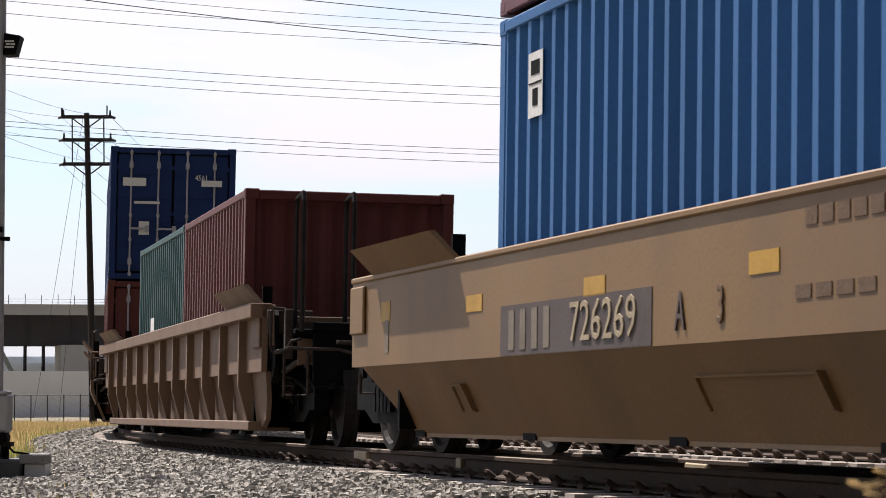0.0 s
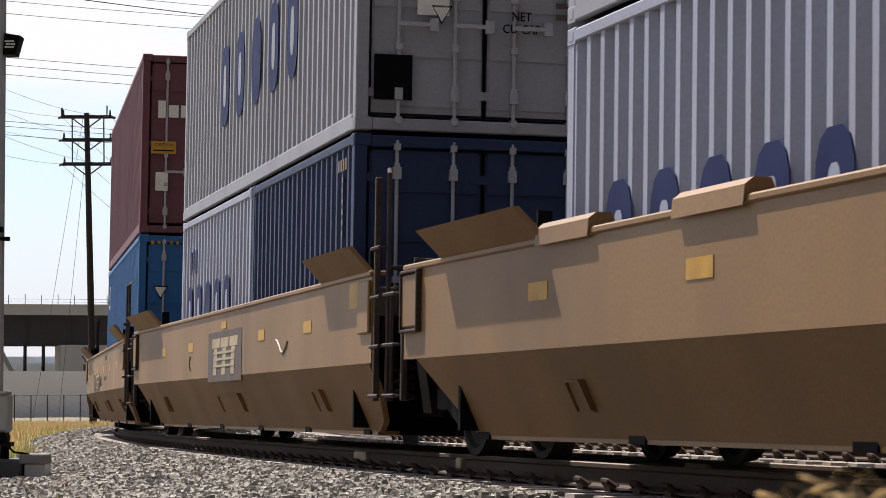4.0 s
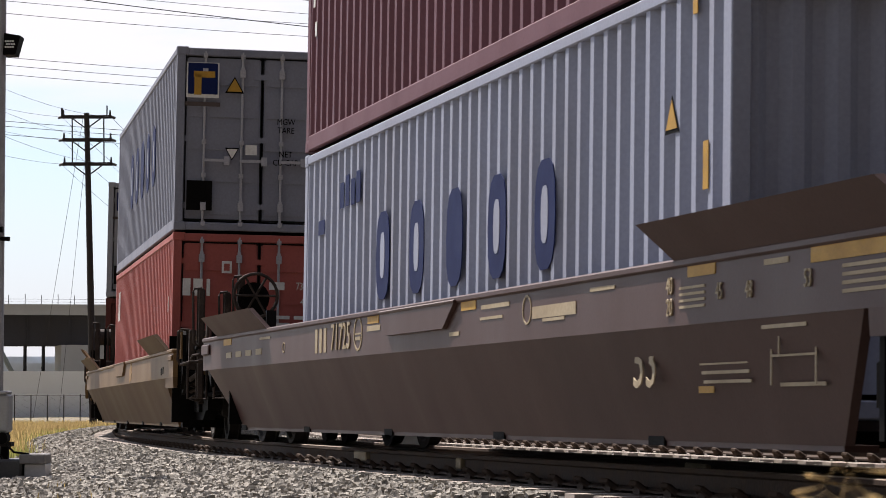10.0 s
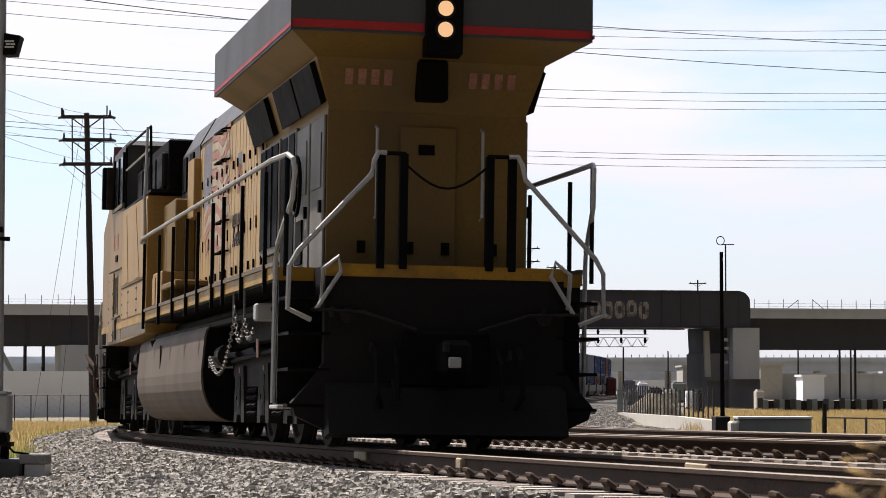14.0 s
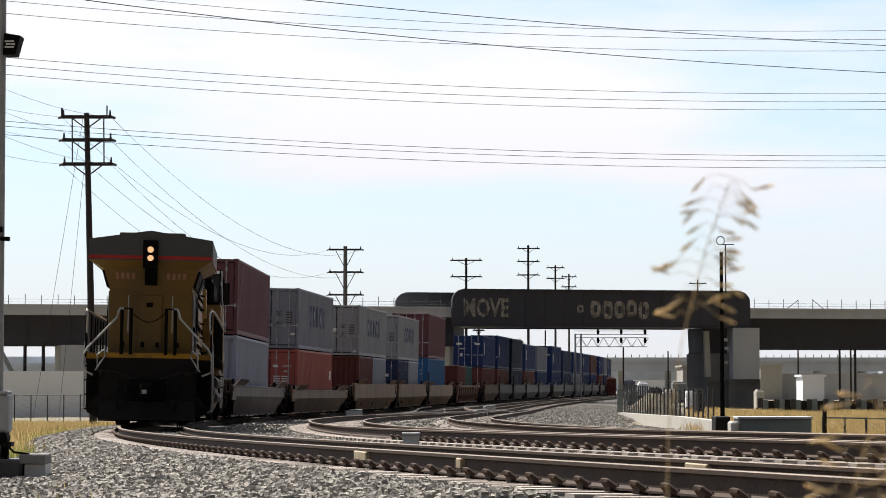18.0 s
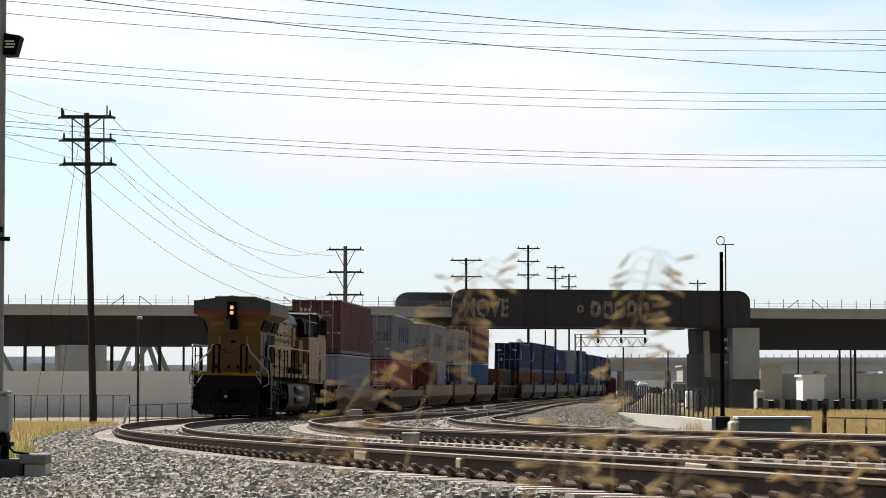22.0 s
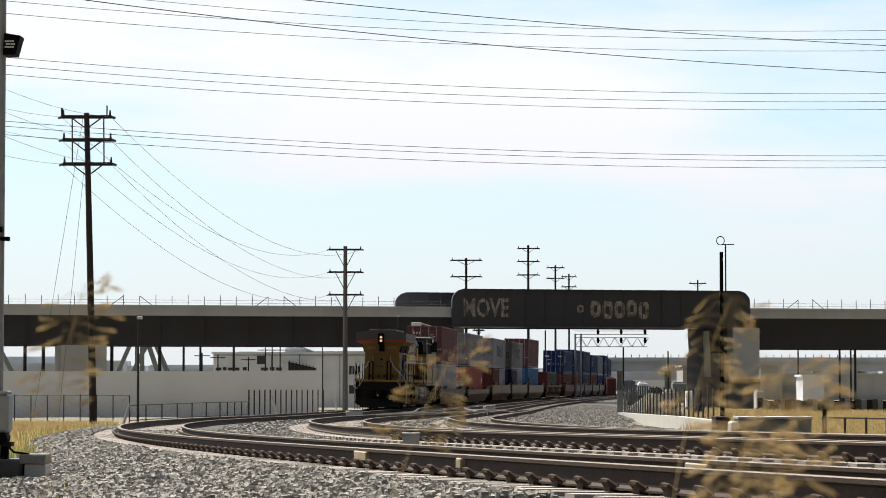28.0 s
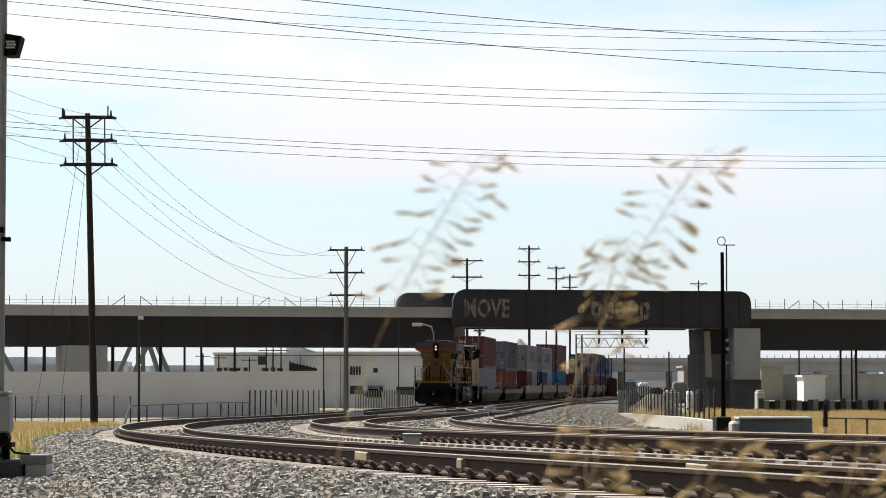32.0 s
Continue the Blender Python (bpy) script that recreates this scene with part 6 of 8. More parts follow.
    part("air_hose", tube([(10.23, e * 0.7, 0.98), (10.45, e * 0.7, 0.85), (10.50, e * 0.7, 0.5), (10.37, e * 0.62, 0.35)], 0.028), RUBBER, loco)
    part("air_hose", tube([(10.23, e * 0.5, 0.95), (10.45, e * 0.5, 0.8), (10.47, e * 0.5, 0.45)], 0.026), RUBBER, loco)
    part("end_latch", box(9.28, 9.32, *both(e, 0.62, 0.70), 1.90, 2.02), BLACK, loco)
    part("end_latch", box(9.28, 9.32, *both(e, 0.14, 0.22), 1.90, 2.02), BLACK, loco)
    part("end_lamp", disc(10.24, e * 0.95, 1.25, 0.07, 0, 0.05, "x", 14), DUSTY, loco)
part("end_plate", prism([(-1.16, 1.74), (-1.16, 0.80), (-1.28, 0.62), (-1.46, 0.42), (-1.42, 0.30), (-1.0, 0.10), (1.0, 0.10), (1.42, 0.30), (1.46, 0.42), (1.28, 0.62), (1.16, 0.80), (1.16, 1.74)], "x", 10.06, 10.20), LOCODARK, loco)
part("end_stripe", box(10.20, 10.21, -1.16, 1.16, 1.62, 1.74), ENDGOLD, loco)
part("plow", prism([(10.21, 0.10), (10.51, 0.14), (10.35, 0.56), (10.21, 0.62)], "y", -1.15, 1.15), LOCODARK, loco)
cp = part("coupler", box(10.23, 10.70, -0.14, 0.14, 0.70, 1.0, 0.04), BLACK, loco)
part("knuckle", box(10.61, 10.85, -0.16, 0.13, 0.68, 1.02, 0.05), BLACK, cp)
part("knuckle_pin", box(10.81, 10.87, -0.10, 0.02, 0.76, 0.86, 0.01), HANDRAIL, cp)
part("knuckle_pin", box(10.80, 10.86, -0.15, -0.09, 0.90, 1.0, 0.01), DUSTY, cp)
for y, z in ((-0.72, 0.95), (0.62, 0.9), (-0.5, 0.62), (0.95, 1.32), (-1.1, 1.28)):
    part("hose_fitting", box(10.24, 10.29, y - 0.02, y + 0.02, z - 0.05, z + 0.05, 0.008), DUSTY, loco)
part("cut_lever", tube([(10.25, -1.3, 1.30), (10.31, -0.8, 1.28), (10.33, -0.3, 1.12)], 0.018), DUSTY, loco)
part("cut_lever", tube([(10.25, 1.3, 1.30), (10.31, 0.8, 1.28), (10.33, 0.3, 1.12)], 0.018), DUSTY, loco)
part("draft_pocket", box(10.22, 10.31, -0.42, 0.42, 0.58, 1.12, 0.03), BLACK, loco)
part("coupler", box(-11.3, -10.5, -0.14, 0.14, 0.72, 1.02, 0.04), DUSTY, loco)
part("end_plate", box(-10.62, -10.5, -1.4, 1.4, 0.2, 1.6), LOCODARK, loco)
part("safety_chain", tube([(10.19, -0.40 + k * 0.08, 2.70 - math.sin(k * 0.314) * 0.22) for k in range(11)], 0.012), BLACK, loco)
part("end_door", box(9.28, 9.30, -0.28, 0.28, 1.7, 3.16, 0.01), YELLOW, hood)
part("end_window", box(9.30, 9.312, -0.10, 0.06, 2.88, 2.98), BLACK, hood)
# tank, pipes and trucks
TANK = [(1.20, 1.40), (1.29, 1.39), (1.35, 1.36), (1.39, 1.31), (1.405, 1.25), (1.44, 0.82), (1.435, 0.70), (1.42, 0.60), (1.39, 0.50), (1.35, 0.41), (1.29, 0.33), (1.21, 0.27), (1.12, 0.235), (1.0, 0.22)]
tank = part("fuel_tank", prism(TANK + [(-y, z) for y, z in TANK[::-1]], "x", -4.75, 3.0), TANKGREY, loco, "dusty grey-tan fuel tank")
part("tank_end", prism([(y * 0.985, 0.01 + z * 0.985) for y, z in TANK] + [(-y * 0.985, 0.01 + z * 0.985) for y, z in TANK[::-1]], "x", 3.0, 3.04), BLACK, tank)
part("sight_gauge", box(-1.76, -1.68, -1.432, -1.42, 0.82, 1.24), BLACK, tank)
part("tank_label", box(3.04, 3.05, -1.36, -1.06, 0.86, 1.0), GALV, tank)
for z in (1.12, 0.72):
    part("air_tank", tube([(-1.0, 1.40, z), (-0.9, 1.46, z), (0.9, 1.46, z), (1.0, 1.40, z)], 0.15, 12), PALEGREYDOOR, tank)
part("filler", tube([(-3.0, -1.30, 1.1), (-3.0, -1.38, 1.35)], 0.06, 8), BLACK, tank)
for x in (-7.6, 6.55):
    tr = part("bogie", box(x - 2.5, x + 2.5, -0.85, 0.85, 0.55, 0.95, 0.03), BLACK, loco)
    for e in (-1, 1):
        part("side_frame", prism([(x - 2.7, 0.78), (x - 2.6, 1.02), (x - 1.2, 1.06), (x - 0.9, 0.98), (x + 0.9, 0.98), (x + 1.2, 1.06), (x + 2.6, 1.02), (x + 2.7, 0.78), (x + 2.3, 0.62), (x - 2.3, 0.62)], "y", *both(e, 0.98, 1.16)), TRUCKGREY, tr)
        for k in (-1.9, 0, 1.9):
            c = x + k
            part("pedestal", prism([(c - 0.44, 0.22), (c - 0.20, 0.22), (c - 0.17, 0.30), (c + 0.17, 0.30), (c + 0.20, 0.22), (c + 0.44, 0.22), (c + 0.40, 0.50), (c + 0.30, 0.86), (c - 0.30, 0.86), (c - 0.40, 0.50)], "y", *both(e, 1.0, 1.2)), TRUCKGREY, tr)
            # The hole isn't cut: a thin black plate paints its dark inside.
            part("axle_slot", prism([(c - 0.14, 0.31), (c + 0.14, 0.31), (c + 0.14, 0.64), (c + 0.08, 0.74), (c - 0.08, 0.74), (c - 0.14, 0.64)], "y", *both(e, 1.2, 1.206)), BLACK, tr)
            part("axle_cap", disc(c, e * 1.206, 0.50, 0.115, -0.004, 0.03), DUSTY, tr)
            part("cap_bolt", disc(c, e * 1.236, 0.50, 0.03, -0.004, 0.012), TRUCKGREY, tr)
            part("pedestal_label", box(c - 0.03, c + 0.03, *both(e, 1.2, 1.204), 0.78, 0.84), FADEDRED, tr)
        for dx in (-1.12, -0.78, 0.78, 1.12):
            part("spring", tube([(x + dx + 0.12 * math.cos(a * 0.9), e * 1.08 + 0.12 * math.sin(a * 0.9), 0.26 + a * 0.012) for a in range(32)], 0.026, 5), BLACK, tr)
        part("brake_cylinder", tube([(x + 2.0, e * 1.25, 1.12), (x + 2.45, e * 1.25, 1.12)], 0.17, 14), TRUCKGREY, tr)
        part("brake_cylinder", tube([(x - 2.85, e * 1.25, 0.99), (x - 2.5, e * 1.25, 0.99)], 0.13, 14), TRUCKGREY, tr)
        part("push_rod", tube([(x - 2.5, e * 1.25, 0.99), (x - 1.9, e * 1.22, 0.99)], 0.035, 8), DUSTY, tr)
        part("red_tag", box(x - 0.1, x + 0.05, *both(e, 1.26, 1.27), 0.92, 1.12), FADEDRED, tr)
        part("brake_rod", tube([(x - 2.3, e * 1.22, 0.92), (x + 2.3, e * 1.22, 1.0)], 0.03), BLACK, tr)
        part("sand_hose", tube([(x + 2.5, e * 1.2, 1.3), (x + 2.75, e * 1.2, 0.8), (x + 2.7, e * 1.0, 0.3)], 0.03), RUBBER, tr)
    for k in (-1.9, 0, 1.9):
        part("traction_motor", box(x + k + 0.12, x + k + 0.85, -0.62, 0.62, 0.15, 0.85, 0.06), BLACK, tr)
        wheels_on(tr, x + k, 0.517, 1.18)
for e in (-1, 1):
    for a, b, dip in (((6.35, 1.46), (7.15, 1.30), 0.30), ((7.2, 1.30), (7.8, 1.18), 0.16), ((4.3, 0.95), (6.35, 1.30), 0.35)):
        bm = bmesh.new()
        n = int(math.hypot(b[0] - a[0], b[1] - a[1]) / 0.055) + 4
        pts = [Vector((a[0] + (b[0] - a[0]) * k / n, e * 1.50, a[1] + (b[1] - a[1]) * k / n - dip * math.sin(k / n * math.pi))) for k in range(n + 1)]
        for k in range(n):
            d = (pts[k + 1] - pts[k]) * 0.62
            q = Vector((0, 0.018, 0)) if k % 2 else Vector((-d.z, 0, d.x)).normalized() * 0.018
            c = (pts[k] + pts[k + 1]) / 2
            add_tube(bm, [c - d, c - d * 0.4 + q, c + d * 0.4 + q, c + d, c + d * 0.4 - q, c - d * 0.4 - q, c - d], 0.008, 4)
        part("slack_chain", bm, PALEGREYDOOR, loco, "hanging link chain")
    for x in (6.3, 7.15):
        part("chain_hanger", tube([(x, e * 1.50, 1.64), (x, e * 1.50, 1.28)], 0.014, 5), PALEGREYDOOR, loco)
    part("jack_pad", box(7.8, 8.0, *both(e, 1.3, 1.5), 1.26, 1.44, 0.02), HANDRAIL, loco)
    part("conduit", tube([(-3.4, e * 1.3, 1.38), (9.0, e * 1.3, 1.38)], 0.05), BLACK, loco)
part("horn", box(-8.3, -7.9, -0.3, 0.3, 4.57, 4.72, 0.03), DUSTY, cab)
part("exhaust", box(0.4, 1.6, -0.3, 0.3, 4.28, 4.45, 0.03), BLACK, hood)
ride(loco, LOCO_U, 6.3)

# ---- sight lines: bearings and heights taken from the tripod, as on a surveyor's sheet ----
def across(mark, y):
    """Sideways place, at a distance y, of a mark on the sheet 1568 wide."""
    return (mark - 784) * y / 4828.4


def height_at(mark, y):
    return 1.3977 + (682.5 - mark) * y / 4828.4


# ---- railway bridge over the tracks ----
def flat_prism(outline, origin, along, t):
    """Extrudes an outline drawn along a wall line: outline in (metres along, height)."""
    a = Vector((along[0], along[1], 0)).normalized()
    n = Vector((-a.y, a.x, 0))
    bm = bmesh.new()
    o = Vector((origin[0], origin[1], 0))
    lo = [bm.verts.new(o + a * p + Vector((0, 0, q))) for p, q in outline]
    hi = [bm.verts.new(o + a * p + n * t + Vector((0, 0, q))) for p, q in outline]
    k = len(outline)
    fs = [bm.faces.new(lo), bm.faces.new(hi[::-1])] + [bm.faces.new((lo[i], hi[i], hi[(i + 1) % k], lo[(i + 1) % k])) for i in range(k)]
    bmesh.ops.recalc_face_normals(bm, faces=fs)
    return bm


B0 = Vector((-39.294, 242.0, 0))
B1 = Vector((42.217, 260.0, 0))
B_DIR = (B1 - B0).normalized()
B_N = Vector((-B_DIR.y, B_DIR.x, 0))


def on_bridge(px_x):
    """Metres along the bridge line from its west mark for a given bearing (x over y)."""
    k = px_x
    return (k * B0.y - B0.x) / (B_DIR.x - k * B_DIR.y)


def bearing(p):
    return on_bridge((p - 784) / 4828.4)


ZT, ZB = 8.45, 5.0
bridge = thing("railway_bridge", "long bridge with concrete edge beams and black plate girders on concrete piers", "bridge", kind="structure")
g0, g1 = bearing(795), bearing(1320)
left0 = bearing(-700)
right1 = bearing(2300)
for k, (a, b, zt, zb) in enumerate(((left0, g0 + 0.4, 8.5, 4.98), (g1 - 0.4, right1, 8.55, 4.85))):
    part("girder", flat_prism([(a, zb), (b, zb), (b, zt - 0.85), (a, zt - 0.85)], B0, B_DIR, 0.5), GIRDER, bridge)
    part("deck", flat_prism([(a, zt - 0.85), (b, zt - 0.85), (b, zt), (a, zt)], B0 - B_N * 0.9, B_DIR, 12.0), CONCRETE, bridge)
    part("edge_beam", flat_prism([(a, zt - 0.08), (b, zt - 0.08), (b, zt + 0.10), (a, zt + 0.10)], B0 - B_N * 1.0, B_DIR, 0.35), CONCRETE, bridge)
    part("girder", flat_prism([(a, zb), (b, zb), (b, zt - 0.85), (a, zt - 0.85)], B0 + B_N * 8, B_DIR, 0.5), GIRDER, bridge)
    bm = bmesh.new()
    n = int((b - a) / 1.45)
    for i in range(n):
        p = B0 - B_N * 0.7 + B_DIR * (a + 1 + i * 1.45)
        add_tube(bm, [p + Vector((0, 0, zt)), p + Vector((0, 0, zt + (1.0 if i % 2 == 0 else 0.9)))], 0.032, 5)
        if i % 9 in (3, 4):
            add_tube(bm, [p + Vector((0, 0, zt + 0.9)), p + B_DIR * (1.2 if i % 9 == 4 else -1.2) + Vector((0, 0, zt))], 0.035, 5)
    part("railing_posts", bm, FENCEGREY, bridge)
    bm = bmesh.new()
    for h in (0.3, 0.55):
        add_tube(bm, [B0 - B_N * 0.7 + B_DIR * (a + 1) + Vector((0, 0, zt + h)), B0 - B_N * 0.7 + B_DIR * b + Vector((0, 0, zt + h))], 0.012, 4)
    part("railing_wire", bm, FENCEGREY, bridge)
    if k == 0:
        for i in range(int((b - a) / 4.0)):
            p = a + i * 4.0
            part("stiffener", flat_prism([(p, zb + 0.1), (p + 0.12, zb + 0.1), (p + 0.12, zt - 0.87), (p, zt - 0.87)], B0 - B_N * 0.14, B_DIR, 0.14), GIRDER, bridge)
# the through girder over the tracks, round at its upper corners
def girder_outline(a, b, zb, zt, r=1.1):
    arc = [(a + r - r * math.cos(t), zt - r + r * math.sin(t)) for t in np.linspace(0, math.pi / 2, 7)]
    arc2 = [(b - r + r * math.sin(t), zt - r + r * math.cos(t)) for t in np.linspace(0, math.pi / 2, 7)]
    return [(a, zb)] + arc + arc2 + [(b, zb)]


for shift, d in ((0.0, -1.3), (-3.2, 9.0)):
    g = part("through_girder", flat_prism(girder_outline(g0 + shift, g1 + shift, 6.83, 10.22), B0 + B_N * d, B_DIR, 0.45), GIRDER, bridge, "black painted plate girder with pale graffiti")
    part("flange", flat_prism([(g0 + shift + 1.0, 10.19), (g1 + shift - 1.0, 10.19), (g1 + shift - 1.0, 10.25), (g0 + shift + 1.0, 10.25)], B0 + B_N * (d - 0.15), B_DIR, 0.75), GIRDER, g)
    part("flange", flat_prism([(g0 + shift, 6.80), (g1 + shift, 6.80), (g1 + shift, 6.87), (g0 + shift, 6.87)], B0 + B_N * (d - 0.15), B_DIR, 0.75), GIRDER, g)
    n = 15
    for i in range(n):
        p = g0 + shift + 1.2 + (g1 - g0 - 2.4) * i / (n - 1)
        part("stiffener", flat_prism([(p, 6.88), (p + 0.06, 6.88), (p + 0.06, 10.18), (p, 10.18)], B0 + B_N * (d - 0.06), B_DIR, 0.08), GIRDER, g)
part("bridge_floor", flat_prism([(g0, 6.9), (g1, 6.9), (g1, 7.4), (g0, 7.4)], B0 - B_N * 0.8, B_DIR, 9.6), GIRDER, bridge)
GRAFFITI = surface("pale_graffiti", (0.30, 0.265, 0.215), 0.7, vary=0.5, scale=1.2, fine=5, bump=0, stain=(0.03, 0.026, 0.024), amount=0.8)
rg = random.Random(5)
g_m = Matrix((B_DIR, Vector((0, 0, 1)), -B_N)).transposed().to_4x4()
g_m.translation = B0 + B_DIR * bearing(854) - B_N * 1.32 + Vector((0, 0, 8.43))
text_part("graffiti", "MOVE", 2.35, GRAFFITI, bridge, g_m, wide=0.68, depth=0.01, bold=0.06)
for p0, p1, n in ((1014, 1028, 1), (1037, 1143, 5)):
    for i in range(n):
        w = (p1 - p0) / n
        a, b = bearing(p0 + w * i + w * 0.06), bearing(p0 + w * (i + 1) - w * 0.08)
        h = (b - a) / 2
        z0 = 8.45 + rg.uniform(-0.1, 0.1)
        ht = 0.8 if n > 1 else 0.35
        ring = [((a + b) / 2 + math.copysign(abs(math.cos(t)) ** 0.6, math.cos(t)) * h, z0 + math.copysign(abs(math.sin(t)) ** 0.6, math.sin(t)) * ht * rg.uniform(0.9, 1.1)) for t in np.linspace(0, 6.0, 13)]
        part("graffiti_shape", flat_prism(ring, B0 - B_N * 1.315, B_DIR, 0.01), GRAFFITI, bridge)
        part("graffiti_shape", flat_prism([((a + b) / 2 + (p - (a + b) / 2) * 0.35, z0 + (q - z0) * 0.45) for p, q in ring], B0 - B_N * 1.325, B_DIR, 0.008), GIRDER, bridge)
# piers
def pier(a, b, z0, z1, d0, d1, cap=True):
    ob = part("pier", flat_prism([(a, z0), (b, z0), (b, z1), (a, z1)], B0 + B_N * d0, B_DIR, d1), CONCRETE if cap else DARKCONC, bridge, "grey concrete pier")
    return ob


a, b = bearing(1288), bearing(1334)
pier(a, b, 2.0, 6.78, -1.6, 3.0)
# This pier is in shade, painted with the darker concrete.
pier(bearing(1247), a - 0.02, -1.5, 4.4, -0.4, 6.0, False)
# Shade of the open recess, drawn as a solid black box.
part("recess_shade", flat_prism([(bearing(1249), 4.4), (a - 0.02, 4.4), (a - 0.02, 6.78), (bearing(1247), 6.78)], B0 + B_N * 0.3, B_DIR, 5.0), GIRDER, bridge)
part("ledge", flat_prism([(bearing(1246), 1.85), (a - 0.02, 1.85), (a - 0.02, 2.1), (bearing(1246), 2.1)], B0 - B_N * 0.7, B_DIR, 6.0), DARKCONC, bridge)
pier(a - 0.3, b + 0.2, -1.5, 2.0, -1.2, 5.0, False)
# Sunlit edge of the pier, painted as a slab of paler concrete.
part("sunlit_pier_sliver", flat_prism([(bearing(1246), 2.2), (bearing(1255), 2.2), (bearing(1252), 6.5), (bearing(1243), 6.5)], B0 - B_N * 0.5, B_DIR, 0.4), PALECURB, bridge)
pier(bearing(802), bearing(828), -1, 6.78, 1.5, 5.0)
pier(bearing(108), bearing(188), 2.6, 5.0, -0.6, 7.5)
pier(bearing(125), bearing(170), -1, 2.6, 0.6, 5.0)
for px in (50, 83, 206, 292, 335, 365, 425, 1512, 1540):
    p = B0 + B_DIR * bearing(px) + B_N * 4
    part("column", tube([p + Vector((0, 0, -1)), p + Vector((0, 0, 5.0))], 0.16 if px < 300 else 0.11, 8), GIRDER, bridge)

# steel trestle behind the bridge
trestle = thing("steel_trestle", "grey-green steel trestle legs behind the bridge", "trestle", kind="structure")
for p0, p1 in (((232, 612), (198, 660)), ((262, 612), (222, 660)), ((262, 612), (288, 660)), ((275, 612), (308, 660)), ((-12, 600), (36, 662)), ((243, 610), (243, 660)), ((252, 612), (252, 660))):
    k = 300 / 4828.4
    part("leg", tube([((p0[0] - 784) * k, 300, 1.4 + (682.5 - p0[1]) * k + 0.3), ((p1[0] - 784) * k, 300, 1.4 + (682.5 - p1[1]) * k - 1.5)], 0.27, 6), GREYSTEEL, trestle)

# second, more distant road bridge
fb = thing("far_bridge", "distant grey concrete road bridge", "bridge", kind="structure")
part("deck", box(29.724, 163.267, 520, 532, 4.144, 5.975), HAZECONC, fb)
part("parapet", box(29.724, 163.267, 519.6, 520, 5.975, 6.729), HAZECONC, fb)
for px in (1100, 1185, 1230, 1370, 1450, 1530):
    part("column", box(across(px, 520) - 0.5, across(px, 520) + 0.5, 523, 526, -2, 4.252), CONCRETE, fb)
for px in range(1075, 1600, 14):
    part("railing_post", box(across(px, 520) - 0.06, across(px, 520) + 0.06, 519.7, 519.8, 6.621, 7.267), FENCEGREY, fb)

# ---- utility poles ----
def utility_pole(x, y, z0, z1, lean, arms, r=0.15, arm_half=1.05, label="dark timber utility pole with three crossarms", wood=None, brace=0.5):
    ob = thing("utility_pole", label, "utility pole", "utility poles")
    part("pole", tube([(x, y, z0 - 0.6), (x + lean * 0.5, y, (z0 + z1) / 2), (x + lean, y, z1)], r * 1.25, 10, r * 0.85), wood or POLEWOOD, ob)
    for z in arms:
        k = lean * (z - z0) / (z1 - z0)
        part("crossarm", box(x + k - arm_half, x + k + arm_half, y - 0.07, y + 0.07, z - 0.07, z + 0.07, 0.01), POLEWOOD, ob)
        for e in (-1, 1):
            part("brace", tube([(x + k + e * arm_half * 0.6, y - 0.08, z - 0.05), (x + k, y - 0.08, z - brace)], 0.03, 5), FENCEGREY, ob)
            part("insulator", tube([(x + k + e * arm_half * 0.94, y, z + 0.05), (x + k + e * arm_half * 0.94, y, z + 0.16), (x + k + e * arm_half * 0.94, y, z + 0.28)], 0.055, 6, 0.03), FENCEGREY, ob)
            part("insulator", tube([(x + k + e * arm_half, y, z), (x + k + e * (arm_half + 0.16), y, z - 0.05)], 0.06, 6, 0.05), FENCEGREY, ob)
    return ob


p1 = utility_pole(-14.056, 110.0, -0.3, 12.413, -0.365, [12.253, 11.319, 10.340], 0.125, 1.002)
for e in (-26, 30):
    part("riser_wire", tube([(-14.398 + e * 0.0228, 109.9, 12.253), (-14.375 + e * 0.0228, 109.9, 10.340)], 0.03, 5), FENCEGREY, p1)
part("arm_pin", tube([(-13.601, 110, 12.253), (-13.601, 110, 12.709)], 0.03, 5), FENCEGREY, p1)
part("arm_pin", tube([(-15.423, 110, 12.253), (-15.423, 110, 12.618)], 0.05, 5), FENCEGREY, p1)
utility_pole(-7.453, 208.0, -0.4, 12.017, 0.0, [11.758, 10.035, 8.312], 0.17, 1.249, "grey weathered utility pole with three crossarms", GREYPOLE, 1.45)
utility_pole(2.335, 275.0, -0.4, 14.241, 0.0, [14.013, 12.361], 0.14, 1.481)
utility_pole(9.382, 300.0, -0.4, 16.838, 0.0, [16.465, 15.036, 13.545], 0.14, 1.118)
utility_pole(14.013, 340.0, -0.4, 16.361, 0.0, [16.080, 14.742], 0.13, 0.986)
utility_pole(17.088, 370.0, -0.4, 16.532, 0.0, [16.149, 14.770], 0.13, 0.920)
utility_pole(37.362, 400.0, -0.4, 16.848, 0.0, [16.351], 0.13, 1.160)
utility_pole(3.419, 262.0, -0.4, 8.045, 0.0, [6.688], 0.12, 0.434)

# overhead lines
def wire(name, label, a, b, sag, r=0.02, n=14):
    """One sagging cable from a to b."""
    a, b = Vector(a), Vector(b)
    pts = [a.lerp(b, i / n) - Vector((0, 0, sag * 4 * (i / n) * (1 - i / n))) for i in range(n + 1)]
    return tagged(part(name, tube(pts, r, 4), WIRE), label, "cable", "overhead cables")


